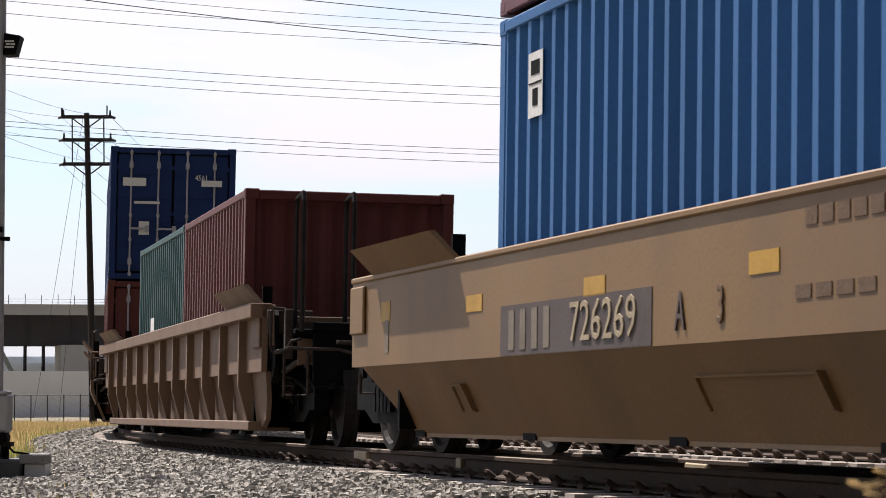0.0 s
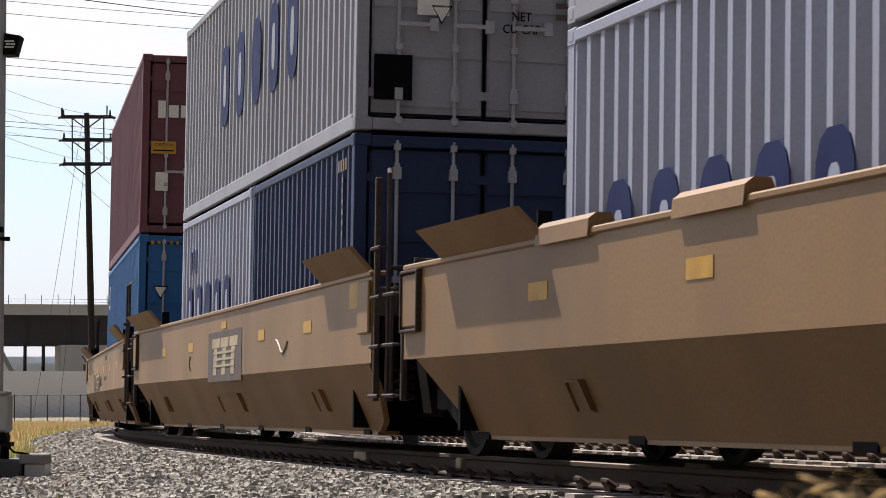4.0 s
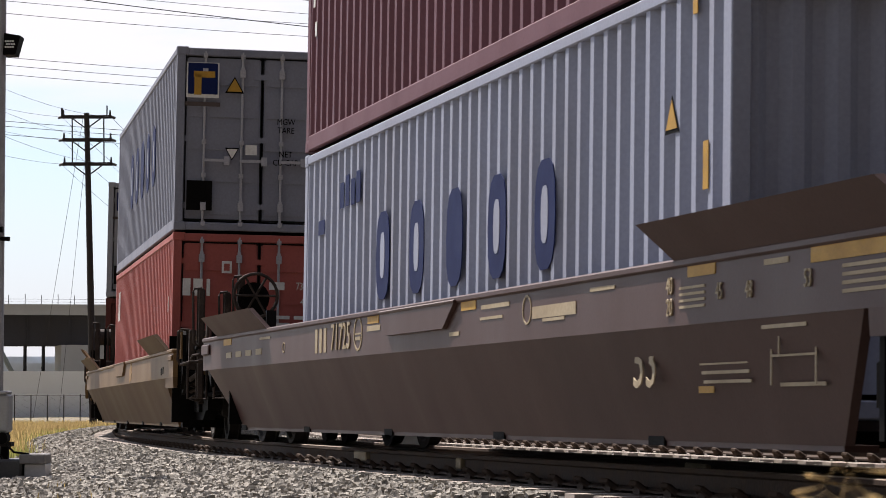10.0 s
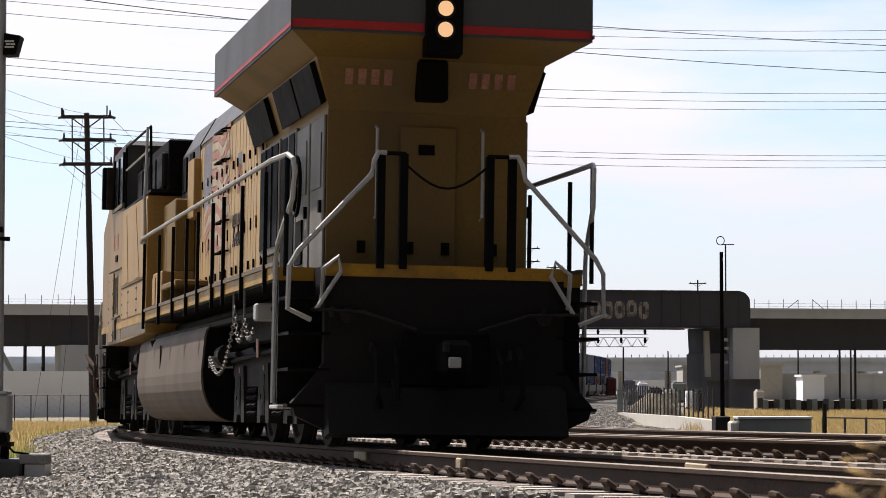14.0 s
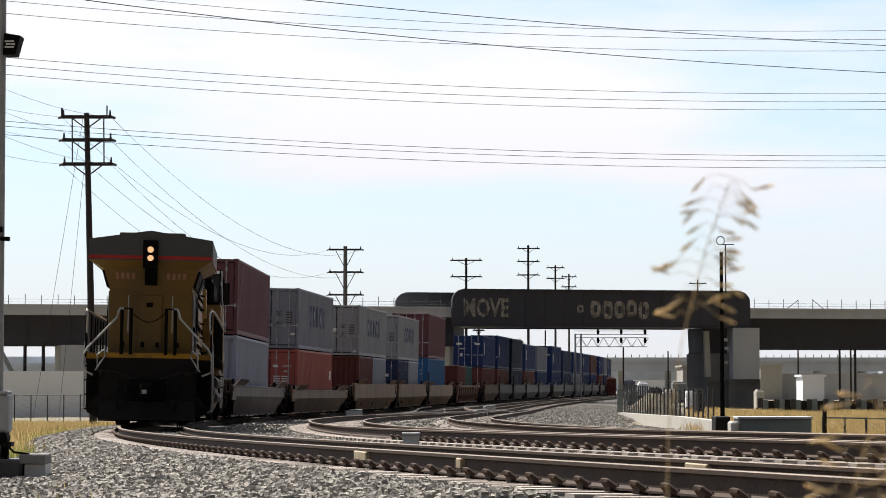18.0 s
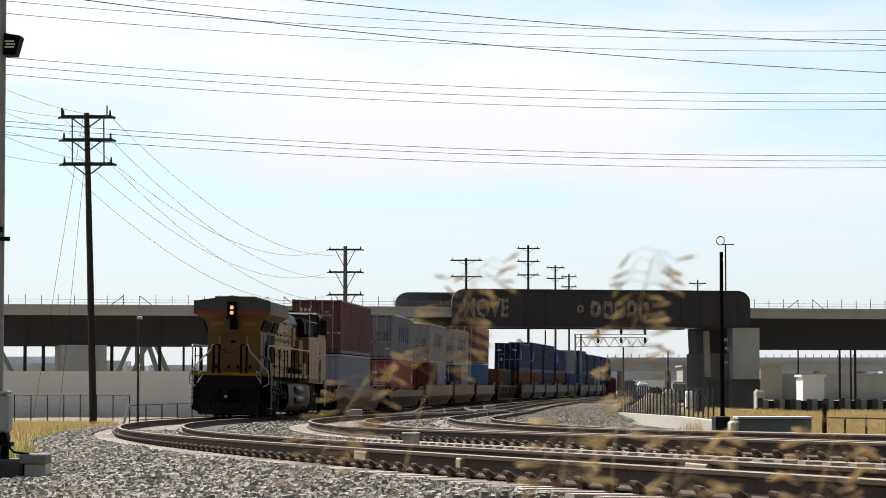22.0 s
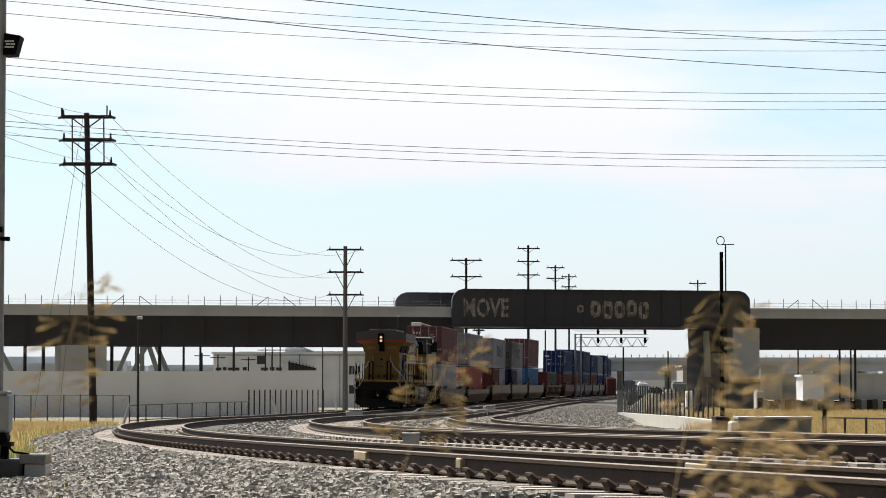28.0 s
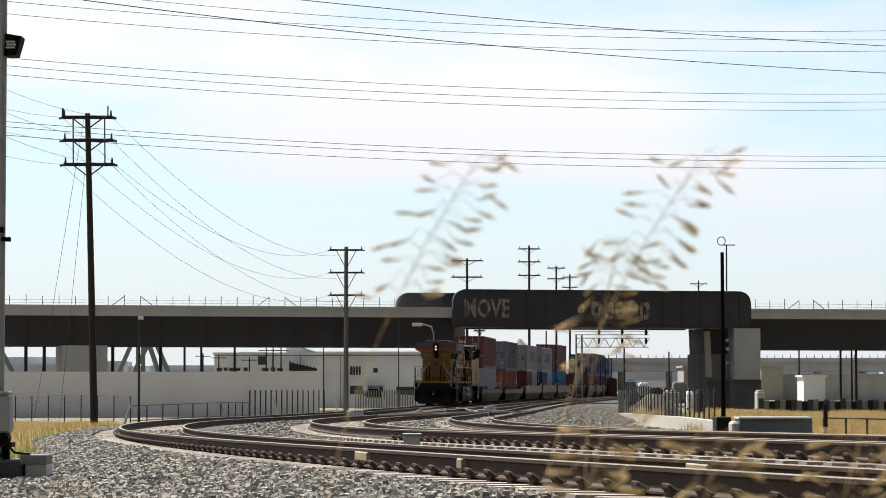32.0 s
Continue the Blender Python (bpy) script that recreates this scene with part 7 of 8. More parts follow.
def sky_line(y0, y1, y2, near, far, r=0.014):
    """A long span across the view, from its heights on the sheet at the west edge, the middle and the east edge."""
    pts = []
    for k in range(-4, 25):
        u = k / 20
        v = (441 - (y0 * (1 - u) * (1 - 2 * u) + 4 * y1 * u * (1 - u) + y2 * u * (2 * u - 1))) / 4828.4
        d = near + (far - near) * u
        rise = 0.05002
        pts.append((1568 * (u - 0.5) / 4828.4 * d / (1 - v * rise), d, 1.3977 + d * (rise + v) / (1 - v * rise)))
    return tagged(part("power_line", tube(pts, r, 4), WIRE), "thin dark power line across the sky", "cable", "overhead cables")


for y0, y1, y2 in ((-28, 40, 54), (1, 55, 70), (23, 77, 90), (101, 152, 166), (115, 167, 180), (131, 182, 194), (214, 262, 276), (223, 271, 285), (238, 285, 297)):
    sky_line(y0, y1, y2, 135.0, 172.0)
sky_line(-62, 24, 81, 90.0, 125.0, 0.016)
sky_line(-20, 72, 129, 88.0, 122.0, 0.016)
for k, (py, qy) in enumerate(((206, 442), (247, 482), (290, 522))):
    for e in (-44, 44):
        wire("pole_cable", "thin sagging cable between utility poles", (across(150 + e, 110), 110.0, height_at(py, 110)), (across(611 + e * 0.65, 208), 208.0, height_at(qy, 208)), 2.3, 0.009, 20)
        wire("pole_cable", "thin sagging cable between utility poles", (across(150 + e, 110), 110.0, height_at(py, 110)), (across(-500 + e * 2, 60), 60.0, height_at(py - 300, 60)), 0.8, 0.006)
wire("guy_wire", "thin slanting stay wire of a pole", (-14.558, 110, 12.253), (-17.694, 118, 0), 0.0, 0.008)
wire("guy_wire", "thin slanting stay wire of a pole", (-14.489, 110, 10.340), (-16.313, 116, 0), 0.0, 0.008)

# ---- crossing signal by the line ----
SX, SY = -4.535, 28.0
sig = thing("crossing_signal", "grey crossing signal mast with black flasher, gate box and concrete base", "crossing signal")
part("mast", tube([(SX - 0.022, SY, 0.2), (SX - 0.022, SY, 6.0)], 0.05, 12), GALV, sig)
hood_l = part("flasher", prism([(-4.512, 5.019), (-4.343, 4.990), (-4.396, 4.793), (-4.523, 4.793)], "y", 27.9, 28.15), BLACK, sig)
bm = bmesh.new()
for i in range(4):
    for j in range(3):
        add_tube(bm, [(-4.494 + i * 0.025 + (j % 2) * 0.012, 27.897, 4.932 - j * 0.030), (-4.494 + i * 0.025 + (j % 2) * 0.012, 27.893, 4.932 - j * 0.030)], 0.011, 8)
part("lens_dots", bm, WHITE, hood_l)
part("gate_box", box(-4.778, -4.430, 27.85, 28.15, 0.919, 1.308, 0.02), GALV, sig)
part("gate_box_lid", box(-4.778, -4.442, 27.84, 28.16, 1.308, 1.343, 0.01), GALV, sig)
part("gate_arm_pivot", disc(-4.488, 27.9, 0.861, 0.06, -0.1, 0.1), BLACK, sig)
part("stand", box(-4.517, -4.448, 27.95, 28.05, 0.455, 0.919), BLACK, sig)
part("plate", box(-4.662, -4.407, 27.9, 28.1, 0.774, 0.821), DUSTY, sig)
part("base", box(-4.720, -4.280, 27.75, 28.3, 0.426, 0.647, 0.02), FENCEGREY, sig)
part("junction_box", box(-4.256, -4.036, 27.8, 28.2, 0.438, 0.60, 0.01), CONCRETE, sig)
part("junction_lid", box(-4.303, -4.036, 27.75, 28.2, 0.60, 0.70, 0.01), DARKCONC, sig)
part("junction_cable", tube([(-4.44, 27.8, 0.80), (-4.36, 27.78, 0.72), (-4.20, 27.78, 0.70)], 0.012, 5), RUBBER, sig)
part("drive_rod", tube([(-4.70, 27.86, 0.78), (-4.52, 27.86, 0.70), (-4.46, 27.86, 0.60)], 0.014, 5), DUSTY, sig)
part("cable_clamp", box(-4.535, -4.448, 27.9, 28.0, 2.879, 2.920), BLACK, sig)
part("cable_clamp", box(-4.546, -4.512, 27.9, 28.0, 2.966, 3.024), BLACK, sig)
part("foundation", box(-4.778, -4.198, 27.7, 28.4, 0.0, 0.426), CONCRETE, sig)

# small relay box between the rails
rb = thing("trackside_box", "small pale grey trackside box between the tracks", "trackside box")
part("case", box(-0.485, -0.287, 32.9, 33.15, 0.663, 0.807, 0.012), CONCRETE, rb)
part("cover", box(-0.499, -0.273, 32.88, 33.17, 0.807, 0.827, 0.004), CONCRETE, rb)

# ---- wall, fences and buildings beyond the bend ----
wall = tagged(part("wall_far", flat_prism([(0, -1.5), (33.0, -1.5), (33.0, 2.428), (0, 2.428)], (-41.759, 195), (33.0, 5.0), 0.3), PALEWALL), "long pale rendered boundary wall", "wall", kind="structure")


def mesh_fence(label, pts, h, step, rails=2, slats=0):
    ob = thing("fence", label, "fence", "fences", kind="structure")
    for (x0, y0), (x1, y1) in zip(pts, pts[1:]):
        d = math.hypot(x1 - x0, y1 - y0)
        n = max(1, round(d / step))
        for i in range(n + 1):
            x, y = x0 + (x1 - x0) * i / n, y0 + (y1 - y0) * i / n
            z = ground_z(x, y)
            part("post", tube([(x, y, z - 0.2), (x, y, z + h)], 0.035, 6), FENCEGREY, ob)
        za, zb = ground_z(x0, y0), ground_z(x1, y1)
        for k in range(rails):
            f = 1.0 - k * 0.55
            part("rail", tube([(x0, y0, za + h * f), (x1, y1, zb + h * f)], 0.022, 5), FENCEGREY, ob)
        # wire mesh as thin diagonal strands
        bm = bmesh.new()
        m = int(d / 0.55)
        for i in range(m):
            for dz in (-1, 1):
                a, b = i / m, min(1, max(0, (i + dz * 5) / m))
                add_tube(bm, [(x0 + (x1 - x0) * a, y0 + (y1 - y0) * a, za + (zb - za) * a), (x0 + (x1 - x0) * b, y0 + (y1 - y0) * b, za + h + (zb - za) * b)], 0.003, 3)
        tagged(part("wire_mesh", bm, FENCEGREY, ob), kind="stuff")
    return ob


mesh_fence("dull grey chain-link fence", [(-26.220, 150), (-17.211, 150)], 1.75, 0.870, 1)
mesh_fence("low dull grey chain-link fence", [(-14.342, 125), (-11.424, 140), (-10.687, 150)], 1.25, 2.4)
pal = thing("palisade_fence", "dark steel palisade fence", "fence", "fences", kind="structure")
for i in range(15):
    px = 441 + i * 9.4
    yy = 150 + i * 3.6
    part("pale", box(across(px, yy) - 0.04, across(px, yy) + 0.04, yy, yy + 0.04, -1.0, height_at(690, yy)), FENCEGREY, pal)
for i in range(24):
    px = 628 + i * 4.6
    yy = 215 + i * 0.6
    part("pale", box(across(px, yy) - 0.05, across(px, yy) + 0.05, yy, yy + 0.04, -1.0, height_at(690, yy)), GREYSTEEL, pal)
for px0, py0, px1, py1, yy in ((220, 748, 230, 715, 90), (489, 700, 482, 727, 150), (595, 693, 590, 718, 190), (679, 693, 675, 712, 200)):
    ob = thing("marker_post", "leaning white marker post", "marker post", "marker posts")
    part("post", tube([(across(px0, yy), yy, height_at(max(py0, py1), yy) - 0.4), (across(px0, yy), yy, height_at(max(py0, py1), yy)), (across(px1, yy), yy, height_at(min(py0, py1), yy))], 0.05, 6), WHITE, ob)
# lamp posts
for px, py, base, yy in ((245, 563, 735, 95), (704, 560, 705, 205), (571, 600, 712, 190)):
    ob = thing("lamp_post", "thin grey lamp post with a small head", "lamp post", "lamp posts")
    part("pole", tube([(across(px, yy), yy, -0.8), (across(px, yy), yy, height_at(py, yy))], 0.05, 8, 0.035), FENCEGREY, ob)
    if px != 571:
        part("lamp_head", box(across(px, yy) - 0.05, across(px, yy) + 0.14, yy - 0.08, yy + 0.08, height_at(py, yy) - 0.05, height_at(py, yy) + 0.06, 0.02), WHITE, ob)
ob = thing("street_lamp", "curved grey street lamp arm", "street lamp")
part("pole", tube([(-0.880, 236, -1), (-0.880, 236, 5.919), (-1.075, 236, 6.505), (-1.906, 236, 6.750)], 0.07, 6), GALV, ob)
part("head", box(-2.737, -1.857, 235.9, 236.1, 6.554, 6.848, 0.03), WHITE, ob)


def building(label, px0, px1, yy, top, depth, material, windows=(), steps=()):
    ob = thing("building", label, "building", "buildings beyond the tracks")
    x0, x1 = across(px0, yy), across(px1, yy)
    part("wall", box(x0, x1, yy, yy + depth, -2.0, height_at(top, yy)), material, ob)
    part("roof", box(x0 - 0.2, x1 + 0.2, yy - 0.2, yy + depth + 0.2, height_at(top, yy), height_at(top, yy) + 0.25), material, ob)
    for wx0, wx1, wy0, wy1 in windows:
        w = part("window", box(across(wx0, yy), across(wx1, yy), yy - 0.05, yy + 0.02, height_at(wy1, yy), height_at(wy0, yy)), FENCEGREY, ob)
        part("sill", box(across(wx0, yy) - 0.1, across(wx1, yy) + 0.1, yy - 0.15, yy - 0.05, height_at(wy1, yy) - 0.12, height_at(wy1, yy)), material, w)
    for wx0, wx1, wy0 in steps:
        part("roof_block", box(across(wx0, yy), across(wx1, yy), yy + 1, yy + depth - 1, height_at(top, yy) + 0.25, height_at(wy0, yy)), material, ob)
    return ob


low_house = building("white low warehouse behind the wall", 378, 560, 330, 627, 30, WAREHOUSE, [(455, 470, 630, 645), (515, 545, 648, 654)], [(420, 470, 622)])
spot = lambda px, py, yy: (across(px, yy), height_at(py, yy))
# gabled upper storey, roof edge, outdoor stair and pipes
part("gable", prism([spot(503, 627, 329), spot(557, 627, 329), spot(557, 624, 329), spot(526, 613, 329), spot(503, 612, 329)], "y", 331, 358), WAREHOUSE, low_house)
part("gable_roof", prism([spot(501, 612.5, 329), spot(526, 613.5, 329), spot(558, 624.8, 329), spot(558, 623.2, 329), spot(526, 611.6, 329), spot(501, 610.6, 329)], "y", 330.6, 358.4), GREYSTEEL, low_house)
part("roof_edge", box(*sorted((across(378, 329.6), across(560, 329.6))), 329.5, 329.7, height_at(629.5, 329.6), height_at(628, 329.6)), GREYSTEEL, low_house)
stair = part("outdoor_stair", prism([spot(511, 656, 329), spot(511, 640, 329), spot(516, 642, 329), spot(566, 653, 329), spot(566, 656, 329)], "y", 328.2, 328.5), FENCEGREY, low_house)
for k in range(9):
    px = 512 + 6 * k
    part("stair_post", box(across(px, 328), across(px + 1.2, 328), 327.9, 328.1, height_at(656, 328), height_at(638 + 1.35 * k, 328)), DUSTY, stair)
for k, (p0, p1) in enumerate(((382, 392), (395, 401), (404, 424), (430, 437), (462, 474), (478, 486), (489, 499))):
    part("window", box(across(p0, 329.9), across(p1, 329.9), 329.85, 330.02, height_at(656, 330), height_at(651 - k % 2, 330)), FENCEGREY, low_house)
for px in (412, 480, 529.5):
    part("wall_pipe", box(across(px, 329.8), across(px + 1.4, 329.8), 329.6, 329.8, height_at(656, 330), height_at(629 if px < 500 else 627, 330)), GREYSTEEL, low_house)
main_house = building("white warehouse with dark loading doors", 560, 770, 285, 626, 25, WAREHOUSE, [(618, 640, 682, 697), (650, 676, 684, 696), (700, 735, 684, 698), (618, 637, 648, 663), (659, 667, 651, 659)])
for k in range(1, 4):
    px = 618 + 4.75 * k
    part("mullion", box(across(px, 284.9), across(px + 0.9, 284.9), 284.90, 284.96, height_at(663, 285), height_at(648, 285)), WAREHOUSE, main_house)
part("roof_edge", box(across(560, 284.8), across(770, 284.8), 284.7, 284.85, height_at(629.5, 284.8), height_at(628, 284.8)), GREYSTEEL, main_house)
for px, w in ((603, 12), (632, 7), (650, 6), (672, 5)):
    part("roof_vent", prism([spot(px, 625, 287), spot(px + w, 625, 287), spot(px + w - 1.5, 622, 287), spot(px + 1.5, 622, 287)], "y", 287, 289), GREYSTEEL, main_house)
part("door_canopy", box(across(648, 284.2), across(679, 284.2), 283.6, 284.95, height_at(683.5, 284.2), height_at(682, 284.2)), GREYSTEEL, main_house)
for px in (571, 601):
    part("downpipe", box(across(px, 284.7), across(px + 1.3, 284.7), 284.6, 284.75, -1.5, height_at(628, 284.7)), GREYSTEEL, main_house)
building("distant grey metal shed building", 1330, 1570, 430, 664, 30, CONCRETE, [(1440, 1450, 670, 690)])
building("small sunlit beige block", 1345, 1384, 425, 648, 8, PALECURB)
building("small white flat-roofed hut", 1420, 1458, 330, 667, 6, WAREHOUSE)
building("beige low building behind the pier", 1208, 1240, 380, 650, 10, PALECURB)
building("distant hazy pale shed", 1120, 1205, 560, 675, 20, WAREHOUSE)
YARD = {"white": WAREHOUSE, "red": PAINTS["rust"], "blue": PAINTS["grey"], "dark": DUSTY, "tan": PALECURB, "steel": GREYSTEEL}
for look_, px0, px1, py0, py1, yy in (("red", 1074, 1090, 668, 686, 395), ("blue", 1104, 1124, 672, 692, 330), ("white", 1130, 1146, 676, 690, 310), ("steel", 1112, 1130, 690, 708, 230), ("dark", 1150, 1172, 686, 702, 240),
                               ("tan", 1176, 1200, 690, 712, 200), ("dark", 1128, 1142, 700, 716, 180), ("steel", 1190, 1214, 676, 694, 280), ("white", 1214, 1228, 692, 706, 230), ("dark", 1232, 1246, 690, 712, 190), ("tan", 1338, 1352, 690, 704, 240)):
    ob = thing("yard_crate", {"white": "white boxy trailer in the yard behind the fence", "red": "dull red wagon far off on the line", "blue": "grey-blue freight box in the yard", "dark": "dark machinery heap in the yard",
                              "tan": "pale concrete block in the yard", "steel": "grey-green steel stack in the yard"}[look_], "yard goods", "goods in the yard")
    x0, x1, zt = across(px0, yy), across(px1, yy), height_at(py0, yy)
    zb = min(ground_z(x0, yy), height_at(py1, yy))
    part("body", box(x0, x1, yy, yy + 2.2, zb, zt - 0.15, 0.05), YARD[look_], ob)
    part("top", box(x0 + (x1 - x0) * 0.12, x1 - (x1 - x0) * 0.2, yy + 0.2, yy + 2.0, zt - 0.15, zt, 0.04), YARD[look_], ob)
    part("skid", box(x0 - 0.06, x1 + 0.06, yy - 0.1, yy + 0.1, zb, zb + 0.22), DUSTY, ob)
bar = thing("yard_barrier", "low dark barrier along the yard", "barrier", kind="structure")
for i in range(24):
    x = 26.485 + i * 0.46
    part("panel", box(x, x + 0.44, 230, 230.2, -1.2, 0.25 - 0.07 * (i % 3) + 0.1 * (i % 5 == 0), 0.01), (FENCEGREY, GREYSTEEL, DUSTY)[i % 3], bar)
heap = thing("earth_heap", "pale heap of earth behind the fence", "heap")
part("heap", tube([(13.628, 176, -1.0), (13.664, 176, 0.0), (13.736, 176, 0.872)], 2.6, 9, 0.5), EARTH, heap)
ob = thing("dome", "distant pale conical tank roof", "tank")
part("roof", tube([(12.671, 460, 8.114), (12.671, 460, 8.686), (12.671, 460, 9.257)], 1.524, 16, 0.4), PALECURB, ob)
part("drum", tube([(12.671, 460, -1), (12.671, 460, 8.114)], 1.524, 16), PALECURB, ob)
ob = thing("parked_car", "dark car parked by the fence", "car")
part("body", box(-7.058, -5.368, 240, 242, 0.379, 0.925, 0.25), BLACK, ob)
part("cabin", box(-6.760, -5.666, 240.2, 241.8, 0.925, 1.323, 0.2), GLASS, ob)

# signal gantry beyond the bridge
gan = thing("signal_gantry", "grey lattice signal gantry with six black signal heads", "signal gantry")
GY = 330.0
for px in (1018, 1028):
    part("leg", tube([(across(px, GY), GY, -1), (across(px, GY), GY, height_at(592, GY))], 0.12, 6), GALV, gan)
for py in (592, 598, 614):
    part("chord", tube([(across(1016, GY), GY, height_at(py, GY)), (across(1146, GY), GY, height_at(py, GY))], 0.06, 5), GALV, gan)
for i in range(13):
    px = 1018 + i * 10
    part("brace", tube([(across(px, GY), GY, height_at(598 if i % 2 else 614, GY)), (across(px + 10, GY), GY, height_at(614 if i % 2 else 598, GY))], 0.05, 4), GALV, gan)
part("railing", tube([(across(1016, GY), GY, height_at(586, GY)), (across(1146, GY), GY, height_at(586, GY))], 0.04, 4), GALV, gan)
for px in (1058, 1099, 1141):
    for py in (588, 603):
        h = part("signal_head", tube([(across(px, GY), GY - 0.4, height_at(py + 5, GY)), (across(px, GY), GY - 0.4, height_at(py - 5, GY))], 0.15, 8), BLACK, gan)
        part("hood", box(across(px, GY) - 0.2, across(px, GY) + 0.2, GY - 0.8, GY - 0.4, height_at(py, GY) - 0.05, height_at(py, GY) + 0.05), BLACK, h)

# ---- right of the tracks ----
curb = thing("low_wall", "low sunlit pale concrete wall", "low wall", kind="structure")
CW = [(10.457, 165.0, -0.25), (9.693, 150.0, -0.08), (8.693, 115.0, 0.17), (7.185, 84.0, 0.45), (6.602, 66.0, 0.54)]
for (x0, y0, t0), (x1, y1, t1) in zip(CW, CW[1:]):
    d = math.hypot(x1 - x0, y1 - y0)
    n = max(1, round(d / 6))
    for i in range(n):
        a, b = i / n, (i + 1) / n
        part("wall_panel", flat_prism([(d * a, -1.0), (d * b - 0.03, -1.0), (d * b - 0.03, t0 + (t1 - t0) * b), (d * a, t0 + (t1 - t0) * a)], (x0, y0), (x1 - x0, y1 - y0), 0.25), PALECURB, curb)
mast = thing("steel_post", "tall black steel post with a wire loop on top", "post")
part("pole", tube([(7.162, 70, -0.5), (7.147, 70, 4.826)], 0.064, 10, 0.046), BLACK, mast)
part("whip", tube([(7.263, 70.05, 3.754), (7.263, 70.05, 5.029)], 0.02, 5), FENCEGREY, mast)
part("loop", tube([(7.133 + 0.1 * math.cos(6.28319 * k / 16), 70.05, 5.116 + 0.11 * math.sin(6.28319 * k / 16)) for k in range(17)], 0.012, 5), FENCEGREY, mast)
part("bar", tube([(7.162, 70.05, 5.015), (7.481, 70.05, 5.015)], 0.015, 5), FENCEGREY, mast)
for py in (602, 617, 642):
    part("clamp", box(7.220, 7.307, 69.9, 70.0, height_at(py, 70) - 0.04, height_at(py, 70) + 0.04), HANDRAIL, mast)
blk = thing("concrete_block", "dark weathered concrete block", "block")
part("block", box(6.534, 6.889, 65.5, 66.5, 0.0, 0.653, 0.02), DUSTY, blk)
vault = thing("cable_vault", "low weathered grey-green concrete cable trough", "cable trough")
part("trough", box(6.866, 8.563, 63.5, 64.5, 0.0, 0.622, 0.02), GREYSTEEL, vault)
part("lid", box(6.840, 8.589, 63.45, 64.55, 0.622, 0.675, 0.01), CONCRETE, vault)
part("rubble", box(6.680, 6.866, 63.4, 64.2, 0.0, 0.569, 0.05), PALECURB, vault)
mesh_fence("tall grey chain-link fence on leaning posts", [(9.941, 150), (9.703, 128), (9.900, 100)], 1.75, 1.9, 0)
mesh_fence("low rusty wire fence", [(10.423, 75), (16.125, 85)], 0.8, 1.6, 1)
post = thing("marker_post", "short dark marker post", "marker post", "marker posts")
part("post", tube([(10.051, 72, -0.4), (10.051, 72, 0.913)], 0.06, 8), DUSTY, post)
gate = thing("gate_post", "dark steel gate post with a white brace", "gate post")
part("post", box(10.206, 10.538, 160, 160.3, -0.8, 1.149), GREYSTEEL, gate)
part("brace", tube([(10.604, 160, 1.083), (10.803, 160, -0.011)], 0.07, 6), WHITE, gate)

# crossover between the middle and far tracks
xo = thing("track_switch", "worn steel crossover rails between two tracks", "track switch", "track switches")
for s0, s1, k0, k1, d in ((88, 128, 1, 2, 0.753), (88, 128, 1, 2, -0.753), (104, 140, 2, 1, 0.753), (104, 140, 2, 1, -0.753), (96, 150, 1, 0, 0.753), (96, 150, 1, 0, -0.753)):
    pts = []
    for i in range(17):
        f = i / 16
        g = f * f * (3 - 2 * f)
        s = s0 + (s1 - s0) * f
        pts.append(track_point(k0, s, d, -0.02).lerp(track_point(k1, s, d, -0.02), g * 0.55 if k1 == 0 else g))
    part("switch_rail", tube(pts, 0.05, 5), RAILTOP if d > 0 else RAILSIDE, xo)
for s, l, k in ((92, 2.1, 1), (108, -2.2, 1), (131, 1.9, 2)):
    p = track_point(k, s, l, 0)
    sw = thing("switch_machine", "low grey switch machine beside the rails", "switch machine", "switch machines")
    part("case", box(p.x - 0.35, p.x + 0.35, p.y - 0.25, p.y + 0.25, p.z - 0.3, p.z + 0.12, 0.04), CONCRETE, sw)
    part("lid", box(p.x - 0.2, p.x + 0.36, p.y - 0.26, p.y + 0.26, p.z + 0.12, p.z + 0.17, 0.02), GALV, sw)

# poles far off beyond the bridge
for px, top, yy in ((1103, 615, 330), (1182, 622, 380), (1220, 575, 300), (1229, 575, 310), (1234, 575, 305), (1412, 620, 350), (1505, 620, 300), (1512, 620, 320), (965, 585, 380)):
    ob = thing("far_pole", "thin dark pole far off", "pole", "far poles")
    part("pole", tube([(across(px, yy), yy, -1), (across(px, yy), yy, height_at(top, yy))], 0.13, 6, 0.1), POLEWOOD, ob)
for px, top in ((358, 625), (470, 615), (482, 615), (496, 615), (386, 628), (440, 632)):
    ob = thing("far_pole", "thin dark pole far off", "pole", "far poles")
    part("pole", tube([(across(px, 320), 320, -1), (across(px, 320), 320, height_at(top, 320))], 0.1, 6, 0.08), POLEWOOD, ob)
    part("crossarm", box(across(px, 320) - 0.9, across(px, 320) + 0.9, 319.9, 320.0, height_at(top + 5, 320) - 0.05, height_at(top + 5, 320) + 0.05), POLEWOOD, ob)
# rise of town at the horizon, its haze painted in as pale blue
TOWN = surface("haze_tinted_roofs", (0.56, 0.61, 0.68), 0.9, vary=0.15, scale=0.02, fine=0.2, bump=0, stain=(0.34, 0.37, 0.38), amount=0.7)
rt = random.Random(11)
town = bmesh.new()
for i in range(150):
    x, y = rt.uniform(-260, 330), rt.uniform(800, 1300)
    w, h = rt.uniform(8, 30), rt.uniform(4, 11)
    add_box(town, x, x + w, y, y + 10, -2, h)
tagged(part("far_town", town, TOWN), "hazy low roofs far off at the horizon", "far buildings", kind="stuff")


